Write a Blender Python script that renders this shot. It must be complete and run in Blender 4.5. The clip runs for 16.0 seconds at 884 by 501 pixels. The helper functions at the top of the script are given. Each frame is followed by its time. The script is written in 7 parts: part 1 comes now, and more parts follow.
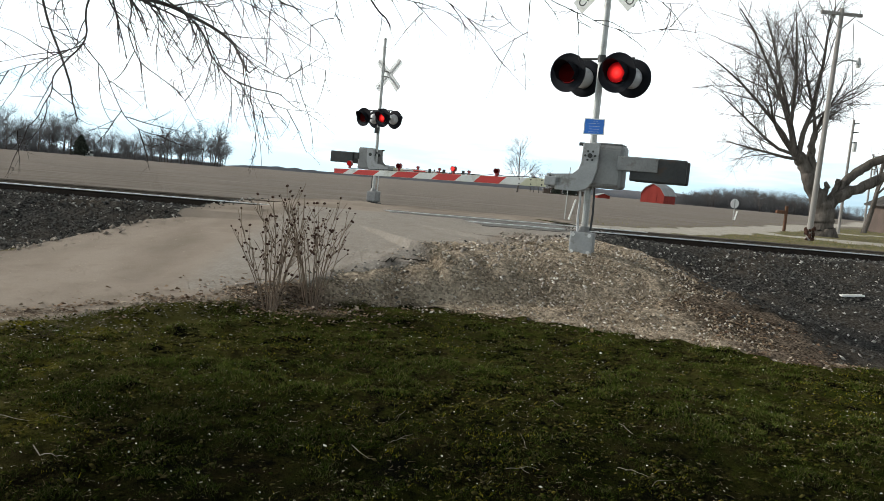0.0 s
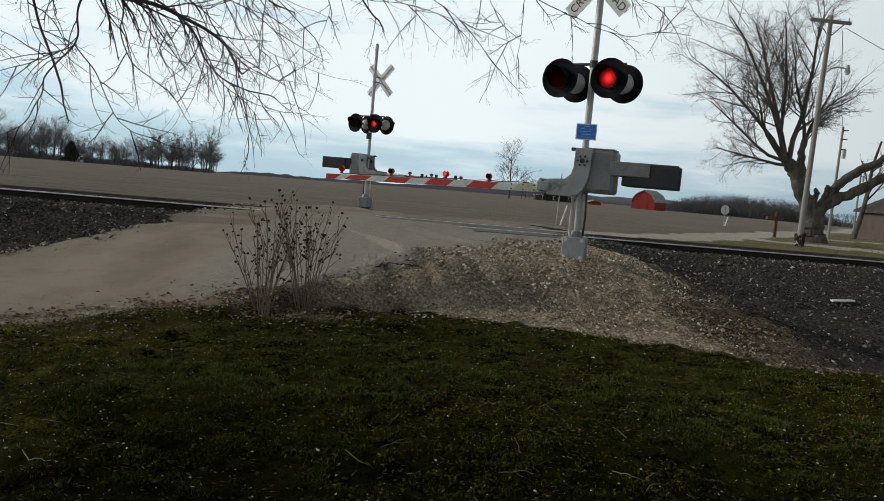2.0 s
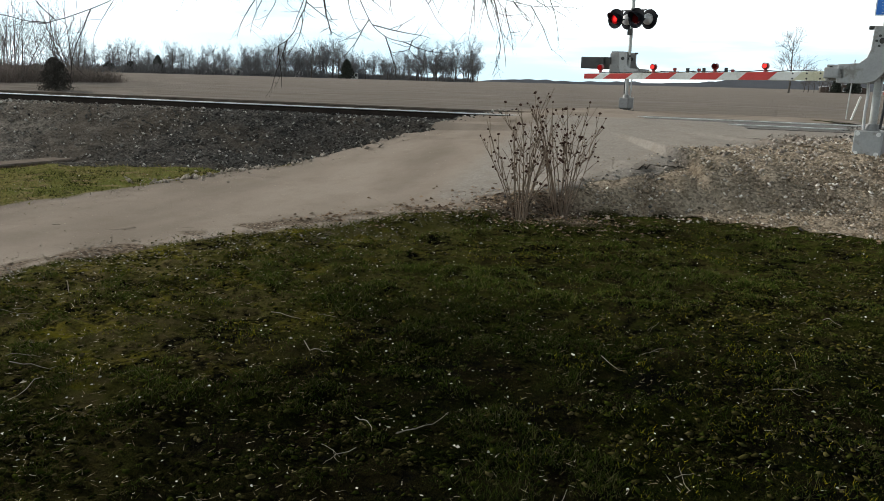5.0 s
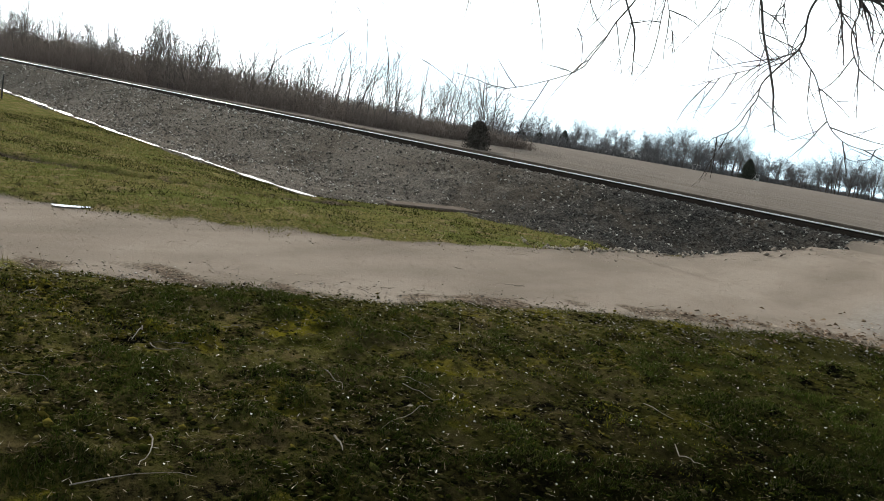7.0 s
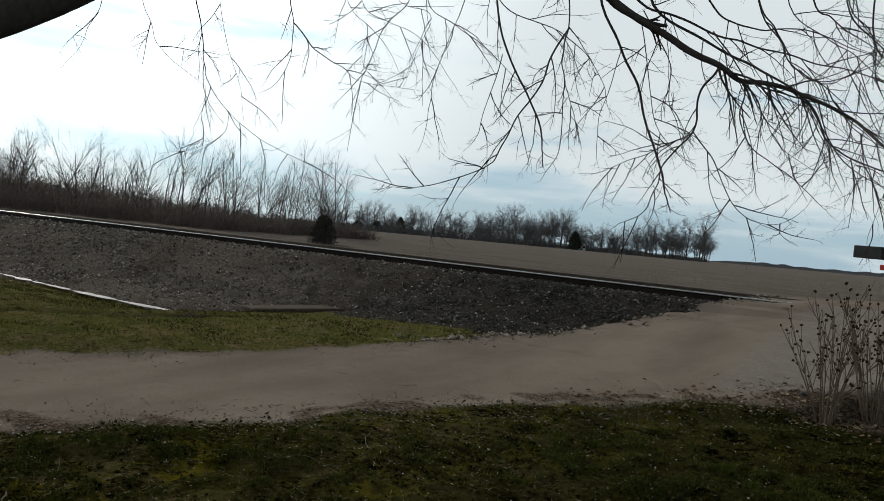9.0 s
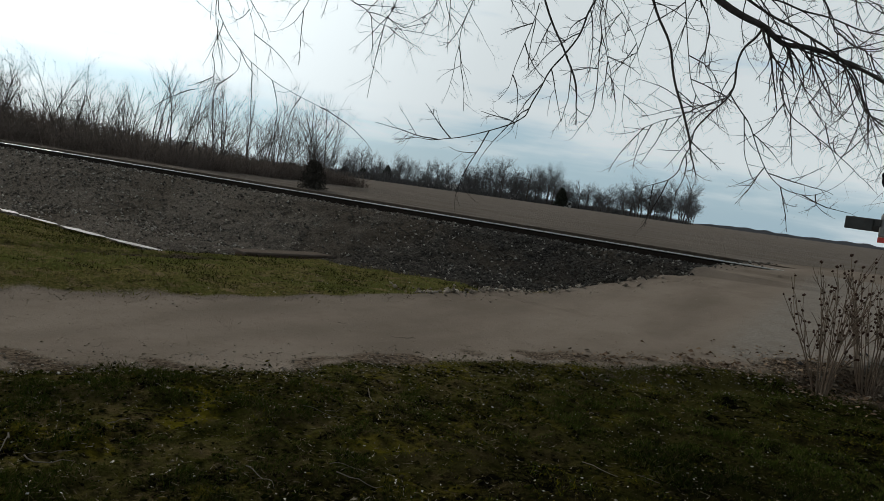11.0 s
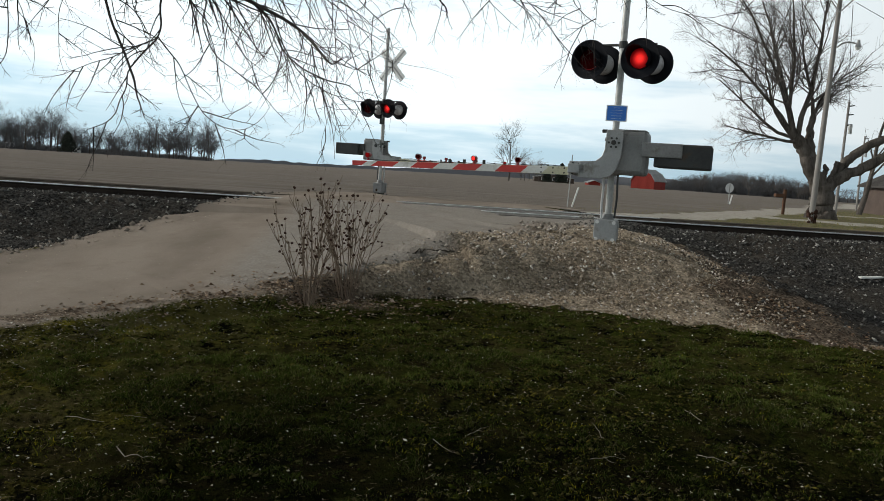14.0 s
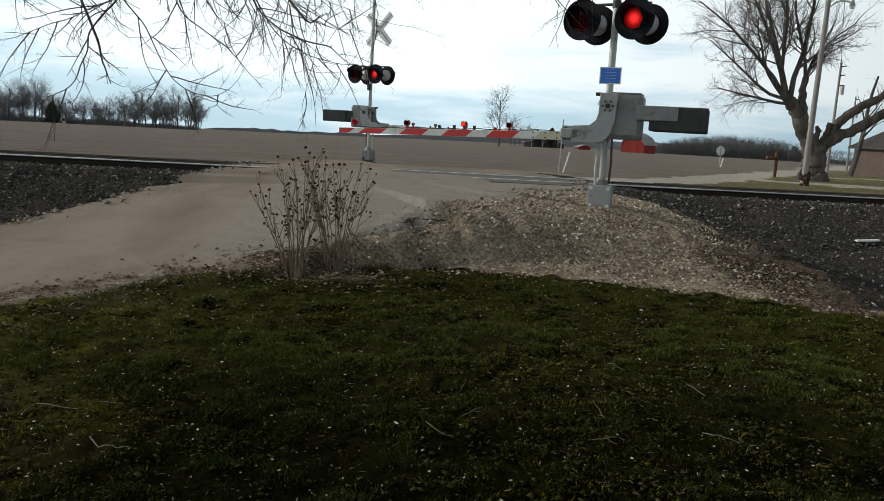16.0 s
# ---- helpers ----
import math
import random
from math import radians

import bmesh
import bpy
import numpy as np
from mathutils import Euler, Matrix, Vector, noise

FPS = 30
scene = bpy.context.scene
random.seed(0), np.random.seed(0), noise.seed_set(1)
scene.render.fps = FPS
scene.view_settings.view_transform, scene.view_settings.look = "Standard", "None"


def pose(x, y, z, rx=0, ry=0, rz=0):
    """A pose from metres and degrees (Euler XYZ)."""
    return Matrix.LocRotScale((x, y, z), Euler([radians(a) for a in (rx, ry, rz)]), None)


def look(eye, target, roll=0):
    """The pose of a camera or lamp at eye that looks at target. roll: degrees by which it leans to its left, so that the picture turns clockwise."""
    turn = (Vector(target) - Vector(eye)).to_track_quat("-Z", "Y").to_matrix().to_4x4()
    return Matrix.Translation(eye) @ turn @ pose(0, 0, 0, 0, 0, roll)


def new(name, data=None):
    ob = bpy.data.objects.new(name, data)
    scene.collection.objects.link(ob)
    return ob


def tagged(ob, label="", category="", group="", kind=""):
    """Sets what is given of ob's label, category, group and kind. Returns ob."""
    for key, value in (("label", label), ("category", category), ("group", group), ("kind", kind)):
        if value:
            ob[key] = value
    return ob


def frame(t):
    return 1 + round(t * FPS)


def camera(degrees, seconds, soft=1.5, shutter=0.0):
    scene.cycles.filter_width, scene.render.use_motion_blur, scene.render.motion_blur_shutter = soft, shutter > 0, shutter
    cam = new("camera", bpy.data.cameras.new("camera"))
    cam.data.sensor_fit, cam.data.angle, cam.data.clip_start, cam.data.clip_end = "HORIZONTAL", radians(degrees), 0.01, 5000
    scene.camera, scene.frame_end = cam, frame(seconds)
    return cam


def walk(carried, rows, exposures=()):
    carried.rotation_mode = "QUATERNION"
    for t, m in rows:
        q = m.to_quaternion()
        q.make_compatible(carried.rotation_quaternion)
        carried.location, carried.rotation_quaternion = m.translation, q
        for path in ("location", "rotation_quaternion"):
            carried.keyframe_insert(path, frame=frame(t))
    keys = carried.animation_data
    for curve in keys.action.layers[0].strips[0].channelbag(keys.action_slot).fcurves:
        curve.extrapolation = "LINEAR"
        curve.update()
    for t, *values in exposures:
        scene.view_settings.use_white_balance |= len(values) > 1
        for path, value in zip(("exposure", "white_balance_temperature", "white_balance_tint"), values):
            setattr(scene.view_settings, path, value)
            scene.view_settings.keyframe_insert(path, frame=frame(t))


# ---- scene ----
cam = camera(57.94, 16.0, soft=0.85)

# seconds, eye x y z, yaw to the left, pitch up, roll
PATH = [
    (0, 0.003, -0.158, 1.627, -0.02, -5.50, -5.02),
    (0.5, 0.009, -0.167, 1.624, -0.24, -3.38, -4.98),
    (1, 0.001, -0.140, 1.608, -0.33, -3.51, -4.97),
    (1.5, 0.002, -0.107, 1.596, -0.46, -4.22, -4.98),
    (2, -0.008, -0.142, 1.603, -0.59, -4.98, -5.07),
    (2.5, -0.016, -0.152, 1.608, -0.64, -5.72, -5.15),
    (3, -0.006, -0.151, 1.606, -0.30, -6.94, -5.12),
    (3.2, -0.015, -0.150, 1.611, -0.05, -7.62, -5.11),
    (5.3, 0.013, 0.086, 1.559, 22.24, -13.29, -1.88),
    (5.5, 0.017, 0.129, 1.569, 25.33, -13.08, -2.35),
    (6, -0.014, 0.144, 1.571, 32.21, -11.44, -4.59),
    (6.5, -0.086, 0.123, 1.546, 38.98, -8.94, -8.58),
    (7, -0.205, 0.018, 1.532, 44.33, -9.55, -9.56),
    (7.5, -0.273, -0.076, 1.560, 46.61, -10.27, -8.31),
    (8, -0.414, -0.059, 1.543, 45.51, -6.83, -7.52),
    (8.5, -0.594, -0.004, 1.541, 40.19, -2.07, -6.23),
    (9, -0.678, -0.023, 1.546, 33.96, -1.80, -5.23),
    (9.2, -0.726, -0.062, 1.541, 31.89, -2.15, -4.46),
    (9.9, -0.800, -0.050, 1.541, 29.20, -4.20, -4.60),
    (11.3, -0.925, -0.020, 1.541, 32.95, -5.60, -8.30),
    (11.5, -0.930, -0.017, 1.540, 32.01, -6.63, -6.15),
    (12, -0.898, -0.033, 1.507, 25.96, -8.56, -3.43),
    (12.5, -0.790, -0.173, 1.529, 15.12, -9.03, -3.51),
    (13, -0.672, -0.100, 1.551, 4.50, -8.14, -4.25),
    (13.5, -0.524, -0.130, 1.586, -0.44, -6.99, -4.14),
    (14, -0.489, -0.112, 1.591, -0.76, -6.16, -3.93),
    (14.5, -0.472, -0.138, 1.593, -0.71, -5.72, -3.53),
    (15, -0.465, -0.043, 1.595, -1.03, -5.80, -3.31),
    (15.5, -0.446, 0.047, 1.597, -1.40, -6.64, -3.14),
    (16, -0.486, 0.157, 1.591, -1.57, -8.50, -3.25),
]


def held(x, y, z, yaw, pitch, roll):
    return pose(x, y, z, 90 + pitch, 0, yaw) @ pose(0, 0, 0, 0, 0, -roll)


EXPOSURES = [(0.0, 0.74), (0.3, 0.2), (0.6, -0.3), (1.5, -0.4), (2.0, -0.2), (3.2, 0.0), (5.5, 0.8), (6.5, 0.9), (7.5, 0.85), (8.5, 0.38), (9.0, -0.5), (11.5, -0.64), (12.5, -0.15), (13.5, 0.05), (16.0, 0.05)]
walk(cam, [(t, held(*p)) for t, *p in PATH], EXPOSURES)

# ---- world and sun ----
SUN_TURN, SUN_HIGH = radians(72), radians(26)  # to the left of +y, above the horizon
sun_way = Vector((-math.sin(SUN_TURN) * math.cos(SUN_HIGH), math.cos(SUN_TURN) * math.cos(SUN_HIGH), math.sin(SUN_HIGH)))
world = bpy.data.worlds.new("world")
scene.world = world
world.use_nodes = True
wt = world.node_tree
wb = wt.nodes["Background"]
sky = wt.nodes.new("ShaderNodeTexSky")
sky.sky_type = "NISHITA"
sky.sun_disc = False
sky.sun_elevation, sky.sun_rotation = SUN_HIGH, -SUN_TURN
sky.air_density, sky.dust_density, sky.ozone_density = 1.0, 0.6, 3.0
w_co = wt.nodes.new("ShaderNodeTexCoord")
w_map = wt.nodes.new("ShaderNodeMapping")
w_map.inputs["Scale"].default_value = (1.0, 1.0, 7.0)
wt.links.new(w_co.outputs["Generated"], w_map.inputs["Vector"])
w_noise = wt.nodes.new("ShaderNodeTexNoise")
w_noise.inputs["Scale"].default_value = 1.7
w_noise.inputs["Detail"].default_value = 6.0
w_noise.inputs["Roughness"].default_value = 0.55
wt.links.new(w_map.outputs["Vector"], w_noise.inputs["Vector"])
w_sep = wt.nodes.new("ShaderNodeSeparateXYZ")
wt.links.new(w_co.outputs["Generated"], w_sep.inputs["Vector"])


def w_range(value, a, b, to_a, to_b):
    n = wt.nodes.new("ShaderNodeMapRange")
    n.interpolation_type = "SMOOTHSTEP"
    for key, v in (("From Min", a), ("From Max", b), ("To Min", to_a), ("To Max", to_b)):
        n.inputs[key].default_value = v
    wt.links.new(value, n.inputs["Value"])
    return n.outputs["Result"]


def w_math(op, a, b):
    n = wt.nodes.new("ShaderNodeMath")
    n.operation = op
    for k, v in enumerate((a, b)):
        if isinstance(v, (int, float)):
            n.inputs[k].default_value = v
        else:
            wt.links.new(v, n.inputs[k])
    return n.outputs[0]


def w_blend(fac, a, b):
    n = wt.nodes.new("ShaderNodeMix")
    n.data_type = "RGBA"
    for k, v in ((0, fac), (6, a), (7, b)):
        if isinstance(v, tuple):
            n.inputs[k].default_value = v
        elif isinstance(v, float):
            n.inputs[k].default_value = v
        else:
            wt.links.new(v, n.inputs[k])
    return n.outputs[2]


# streaky white veil over pale blue, brightest round the sun; unseen zenith dimmed to darken the lawn
w_veil = w_range(w_math("ADD", w_noise.outputs["Fac"], w_range(w_sep.outputs["Z"], 0.02, 0.2, -0.05, 0.16)), 0.42, 0.60, 0.0, 1.0)
w_clear = w_blend(0.8, sky.outputs["Color"], (5.0, 7.3, 8.8, 1))
w_sky = w_blend(w_veil, w_clear, (9.2, 10.1, 10.4, 1))
w_dot = wt.nodes.new("ShaderNodeVectorMath")
w_dot.operation = "DOT_PRODUCT"
w_dot.inputs[1].default_value = sun_way
wt.links.new(w_co.outputs["Generated"], w_dot.inputs[0])
w_near = w_range(w_dot.outputs["Value"], 0.70, 1.0, 0.0, 1.0)
w_gain = w_math("MULTIPLY", w_range(w_dot.outputs["Value"], -0.25, 0.32, 0.70, 1.0), w_range(w_sep.outputs["Z"], 0.33, 0.60, 1.0, 0.07))
w_gain = w_math("ADD", w_math("MULTIPLY", w_near, 0.9), w_gain)
w_scale = wt.nodes.new("ShaderNodeVectorMath")
w_scale.operation = "SCALE"
wt.links.new(w_sky, w_scale.inputs[0])
wt.links.new(w_gain, w_scale.inputs["Scale"])
wt.links.new(w_scale.outputs[0], wb.inputs["Color"])
wb.inputs["Strength"].default_value = 0.107

sun = new("sun", bpy.data.lights.new("sun", "SUN"))
sun.data.energy, sun.data.angle, sun.data.color = 2.1, radians(3.5), (1.0, 0.93, 0.82)
sun.matrix_world = look(sun_way * 80, (0, 0, 0))

# ---- node helpers ----


def mat(name, rough=0.7, metal=0.0):
    m = bpy.data.materials.new(name)
    m.use_nodes = True
    b = m.node_tree.nodes["Principled BSDF"]
    if rough > 0.78:
        b.inputs["Specular IOR Level"].default_value = 0.0 if rough > 0.83 else 0.15
    b.inputs["Roughness"].default_value = rough
    b.inputs["Metallic"].default_value = metal
    return m, m.node_tree, b


def coords(nt, scale=(1, 1, 1)):
    co = nt.nodes.new("ShaderNodeTexCoord")
    mp = nt.nodes.new("ShaderNodeMapping")
    mp.inputs["Scale"].default_value = scale
    nt.links.new(co.outputs["Object"], mp.inputs["Vector"])
    return mp.outputs["Vector"]


def n_noise(nt, vec, scale, detail=4.0, rough=0.55):
    n = nt.nodes.new("ShaderNodeTexNoise")
    n.inputs["Scale"].default_value, n.inputs["Detail"].default_value, n.inputs["Roughness"].default_value = scale, detail, rough
    nt.links.new(vec, n.inputs["Vector"])
    return n.outputs["Fac"]


def n_ramp(nt, fac, lo, hi, a=(0, 0, 0), b=(1, 1, 1)):
    r = nt.nodes.new("ShaderNodeValToRGB")
    r.color_ramp.elements[0].position, r.color_ramp.elements[0].color = lo, (*a, 1)
    r.color_ramp.elements[1].position, r.color_ramp.elements[1].color = hi, (*b, 1)
    nt.links.new(fac, r.inputs["Fac"])
    return r.outputs["Color"]


def n_put(nt, socket, value):
    if isinstance(value, (int, float)):
        socket.default_value = value
    elif isinstance(value, tuple):
        socket.default_value = (*value, 1)
    else:
        nt.links.new(value, socket)


def n_mix(nt, fac, a, b):
    m = nt.nodes.new("ShaderNodeMix")
    m.data_type = "RGBA"
    n_put(nt, m.inputs[0], fac), n_put(nt, m.inputs[6], a), n_put(nt, m.inputs[7], b)
    return m.outputs[2]


def n_math(nt, op, a, b=0.0, clamp=False):
    m = nt.nodes.new("ShaderNodeMath")
    m.operation, m.use_clamp = op, clamp
    n_put(nt, m.inputs[0], a), n_put(nt, m.inputs[1], b)
    return m.outputs[0]


def n_bump(nt, b, height, strength, distance):
    n = nt.nodes.new("ShaderNodeBump")
    n.inputs["Strength"].default_value, n.inputs["Distance"].default_value = strength, distance
    nt.links.new(height, n.inputs["Height"])
    nt.links.new(n.outputs["Normal"], b.inputs["Normal"])


def n_random(nt, island):
    if island:
        return nt.nodes.new("ShaderNodeNewGeometry").outputs["Random Per Island"]
    return nt.nodes.new("ShaderNodeObjectInfo").outputs["Random"]


def surface(name, dark, light, coarse, fine, rough=0.7, metal=0.0, bump=0.3, depth=0.01, stretch=(1, 1, 1), spot=None, vary=0.0, island=False):
    """Two scales of noise between two colours, a bump, and optional stains and piece-to-piece variation."""
    m, nt, b = mat(name, rough, metal)
    v = coords(nt, stretch)
    f1, f2 = n_noise(nt, v, coarse), n_noise(nt, v, fine, 5.0, 0.65)
    f = n_math(nt, "ADD", n_math(nt, "MULTIPLY", f1, 0.55), n_math(nt, "MULTIPLY", f2, 0.45))
    c = n_mix(nt, n_ramp(nt, f, 0.33, 0.67), dark, light)
    if spot:
        c = n_mix(nt, n_ramp(nt, n_noise(nt, v, coarse * 2.3, 6.0, 0.7), 0.55, 0.7), c, spot)
    if vary:
        k = n_math(nt, "ADD", n_math(nt, "MULTIPLY", n_random(nt, island), 2 * vary), 1 - vary)
        mul = nt.nodes.new("ShaderNodeVectorMath")
        mul.operation = "SCALE"
        nt.links.new(c, mul.inputs[0])
        nt.links.new(k, mul.inputs["Scale"])
        c = mul.outputs[0]
    nt.links.new(c, b.inputs["Base Color"])
    rr = n_math(nt, "ADD", n_math(nt, "MULTIPLY", f2, 0.3), rough - 0.15, True)
    nt.links.new(rr, b.inputs["Roughness"])
    if bump:
        n_bump(nt, b, f2, bump, depth)
    return m


def many(name, colours, rough=0.85, island=True):
    """One colour out of several for each loose piece."""
    m, nt, b = mat(name, rough)
    r = nt.nodes.new("ShaderNodeValToRGB")
    r.color_ramp.interpolation = "LINEAR"
    els = r.color_ramp.elements
    for i, c in enumerate(colours):
        e = els[i] if i < 2 else els.new(0.5)
        e.color = (*c, 1)
    for i, e in enumerate(list(els)):
        e.position = i / (len(colours) - 1)
    for i, c in enumerate(colours):
        els[i].color = (*c, 1)
    nt.links.new(n_random(nt, island), r.inputs["Fac"])
    nt.links.new(r.outputs["Color"], b.inputs["Base Color"])
    return m


# ---- materials ----
M = {
    "moss": many("yellow_green_moss", [(0.1114, 0.1064, 0.0101), (0.1924, 0.167, 0.0131), (0.0659, 0.0759, 0.0081)], 0.9),
    "thatch": many("dry_thatch", [(0.1078, 0.0833, 0.049), (0.196, 0.1617, 0.1078), (0.0588, 0.0441, 0.0245), (0.49, 0.441, 0.3528)], 0.9),
    # turf colours come in two tones: the darker one paints shade near the eye
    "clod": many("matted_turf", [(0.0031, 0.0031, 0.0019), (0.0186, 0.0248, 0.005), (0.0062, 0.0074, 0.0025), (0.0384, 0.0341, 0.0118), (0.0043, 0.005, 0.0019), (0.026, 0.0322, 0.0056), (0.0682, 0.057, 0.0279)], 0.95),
    "clod_unshaded": many("matted_fresh_turf", [(0.0093, 0.0099, 0.0037), (0.0422, 0.0465, 0.0093), (0.0161, 0.0186, 0.005), (0.0775, 0.0645, 0.0236), (0.0298, 0.0316, 0.0074), (0.1054, 0.0868, 0.0186)], 0.95),
    "chunk": many("broken_asphalt", [(0.16, 0.138, 0.118), (0.42, 0.37, 0.315), (0.26, 0.226, 0.193), (0.12, 0.102, 0.086), (0.60, 0.545, 0.48)], 0.9),
    "steel": surface("galvanised_steel", (0.30, 0.30, 0.29), (0.46, 0.46, 0.44), 3, 40, 0.45, 0.55, 0.15, 0.002, spot=(0.25, 0.23, 0.2)),
    "aluminium": surface("dull_aluminium_paint", (0.25, 0.255, 0.255), (0.36, 0.365, 0.36), 2.5, 35, 0.5, 0.3, 0.15, 0.002, spot=(0.19, 0.18, 0.165)),
    "cast": surface("weathered_cast_metal", (0.15, 0.15, 0.148), (0.27, 0.27, 0.265), 4, 35, 0.6, 0.3, 0.3, 0.003, spot=(0.12, 0.10, 0.08)),
    "dark_steel": surface("dark_weathered_steel", (0.021, 0.0231, 0.0238), (0.0525, 0.0546, 0.0532), 3, 30, 0.6, 0.3, 0.2, 0.002, spot=(0.063, 0.042, 0.028)),
    "black": surface("flat_black_paint", (0.005, 0.006, 0.009), (0.011, 0.012, 0.016), 4, 60, 0.8, 0.0, 0.1, 0.001),
    "white_sheet": surface("white_sheeting", (0.62, 0.62, 0.58), (0.78, 0.78, 0.75), 3, 50, 0.5, 0, 0.1, 0.001, spot=(0.5, 0.48, 0.42)),
    "red_sheet": surface("red_sheeting", (0.50, 0.03, 0.025), (0.64, 0.05, 0.04), 3, 50, 0.45, 0, 0.1, 0.001, spot=(0.4, 0.05, 0.04)),
    "cream": surface("cream_fibreglass", (0.52, 0.50, 0.34), (0.66, 0.64, 0.47), 3, 50, 0.5, 0, 0.1, 0.001, spot=(0.4, 0.37, 0.25)),
    "blue": surface("blue_sign_face", (0.012, 0.13, 0.52), (0.02, 0.19, 0.66), 5, 60, 0.4, 0, 0.05, 0.001),
    "letter": surface("black_lettering", (0.01, 0.01, 0.01), (0.02, 0.02, 0.02), 5, 60, 0.5, 0, 0, 0.001),
    "cable": surface("black_cable", (0.012, 0.012, 0.012), (0.03, 0.03, 0.03), 5, 60, 0.5, 0, 0, 0.001),
    "lens": surface("unlit_red_lens", (0.03, 0.002, 0.002), (0.055, 0.003, 0.003), 9, 60, 0.86, 0, 0.1, 0.002),
    "rust": surface("rusty_rail_steel", (0.018, 0.014, 0.012), (0.045, 0.034, 0.027), 4, 40, 0.8, 0.2, 0.4, 0.003),
    "pale_rust": surface("dusty_rail_steel", (0.11, 0.088, 0.07), (0.20, 0.165, 0.135), 4, 40, 0.8, 0.1, 0.4, 0.003),
    "rail_top": surface("worn_rail_head", (0.50, 0.49, 0.47), (0.66, 0.65, 0.63), 3, 40, 0.32, 0.95, 0.05, 0.001),
    "tie": surface("weathered_tie", (0.05, 0.042, 0.035), (0.12, 0.10, 0.085), 2, 25, 0.9, 0, 0.6, 0.01, (1, 8, 8), vary=0.3),
    "ballast": many("ballast_stone", [(0.028, 0.027, 0.027), (0.095, 0.092, 0.088), (0.045, 0.043, 0.042), (0.17, 0.163, 0.15), (0.06, 0.059, 0.053), (0.115, 0.111, 0.103), (0.46, 0.445, 0.41)]),
    "slope_stone": many("grey_slope_gravel", [(0.15, 0.138, 0.124), (0.24, 0.218, 0.193), (0.10, 0.09, 0.08), (0.30, 0.27, 0.238), (0.58, 0.56, 0.52)]),
    "lamp_back": surface("pale_lamp_housing", (0.42, 0.42, 0.425), (0.58, 0.58, 0.585), 3, 40, 0.5, 0.1, 0.15, 0.002, spot=(0.3, 0.3, 0.3)),
    "pebble": many("tan_gravel", [(0.27, 0.222, 0.17), (0.54, 0.455, 0.355), (0.09, 0.072, 0.056), (0.44, 0.35, 0.25), (0.14, 0.112, 0.086), (0.84, 0.79, 0.71)]),
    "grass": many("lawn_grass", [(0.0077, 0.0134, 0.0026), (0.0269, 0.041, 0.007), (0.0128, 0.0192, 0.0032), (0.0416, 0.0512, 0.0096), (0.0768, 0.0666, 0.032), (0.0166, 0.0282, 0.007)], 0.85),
    "dry_grass": many("dry_verge_grass", [(0.27, 0.22, 0.07), (0.16, 0.17, 0.036), (0.31, 0.235, 0.11), (0.11, 0.13, 0.024), (0.20, 0.185, 0.045)], 0.8),
    "leaf": many("dead_leaf", [(0.16, 0.10, 0.06), (0.28, 0.20, 0.13), (0.10, 0.06, 0.04), (0.40, 0.34, 0.27)], 0.8),
    "pale_leaf": many("bleached_leaf_bits", [(0.45, 0.42, 0.36), (0.62, 0.60, 0.55), (0.32, 0.27, 0.2)], 0.8),
    "bark": surface("grey_brown_bark", (0.045, 0.038, 0.033), (0.17, 0.15, 0.132), 3, 14, 0.9, 0, 1.0, 0.06, (1, 1, 0.3), spot=(0.03, 0.026, 0.022)),
    "limb_bark": surface("dark_limb_bark", (0.0525, 0.0465, 0.0435), (0.1275, 0.1125, 0.105), 6, 40, 0.9, 0, 0.8, 0.01, (1, 1, 0.4)),
    "twig": surface("dark_twigs", (0.045, 0.039, 0.037), (0.095, 0.083, 0.078), 8, 60, 0.85, 0, 0, 0.01),
    "sapling": surface("sapling_bark", (0.0938, 0.0838, 0.0775), (0.175, 0.1562, 0.1463), 1, 8, 0.9, 0, 0, 0.01),
    "old_twig": surface("pale_grey_twigs", (0.095, 0.086, 0.08), (0.175, 0.16, 0.15), 1, 8, 0.9, 0, 0, 0.01),
    "wood_twig": surface("dark_grey_wood_twigs", (0.105, 0.104, 0.108), (0.20, 0.198, 0.205), 1, 8, 0.9, 0, 0, 0.01),
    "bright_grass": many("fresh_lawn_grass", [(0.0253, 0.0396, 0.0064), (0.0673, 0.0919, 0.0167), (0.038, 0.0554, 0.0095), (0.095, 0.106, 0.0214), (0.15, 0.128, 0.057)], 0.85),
    "far_twig": surface("grey_brown_twigs", (0.10, 0.09, 0.084), (0.185, 0.168, 0.158), 1, 8, 0.9, 0, 0, 0.01),
    "brush": surface("brown_brush_stems", (0.15, 0.1245, 0.111), (0.27, 0.2325, 0.207), 0.7, 6, 0.9, 0, 0, 0.01, vary=0.25, island=True),
    "shrub_stem": surface("tan_shrub_stems", (0.12, 0.088, 0.066), (0.225, 0.178, 0.138), 6, 40, 0.85, 0, 0, 0.01, vary=0.25, island=True),
    "seed": surface("brown_seed_heads", (0.035, 0.02, 0.016), (0.085, 0.05, 0.038), 8, 60, 0.9, 0, 0, 0.01),
    "needles": many("dark_needles", [(0.032, 0.040, 0.032), (0.055, 0.062, 0.048), (0.042, 0.048, 0.038)], 0.8),
    "bush_needles": many("dark_bush_needles", [(0.0504, 0.0504, 0.0432), (0.099, 0.09, 0.0792), (0.072, 0.0648, 0.0594)], 0.85),
    "stick": surface("bleached_sticks", (0.15, 0.127, 0.104), (0.31, 0.28, 0.24), 8, 60, 0.85, 0, 0.2, 0.002),
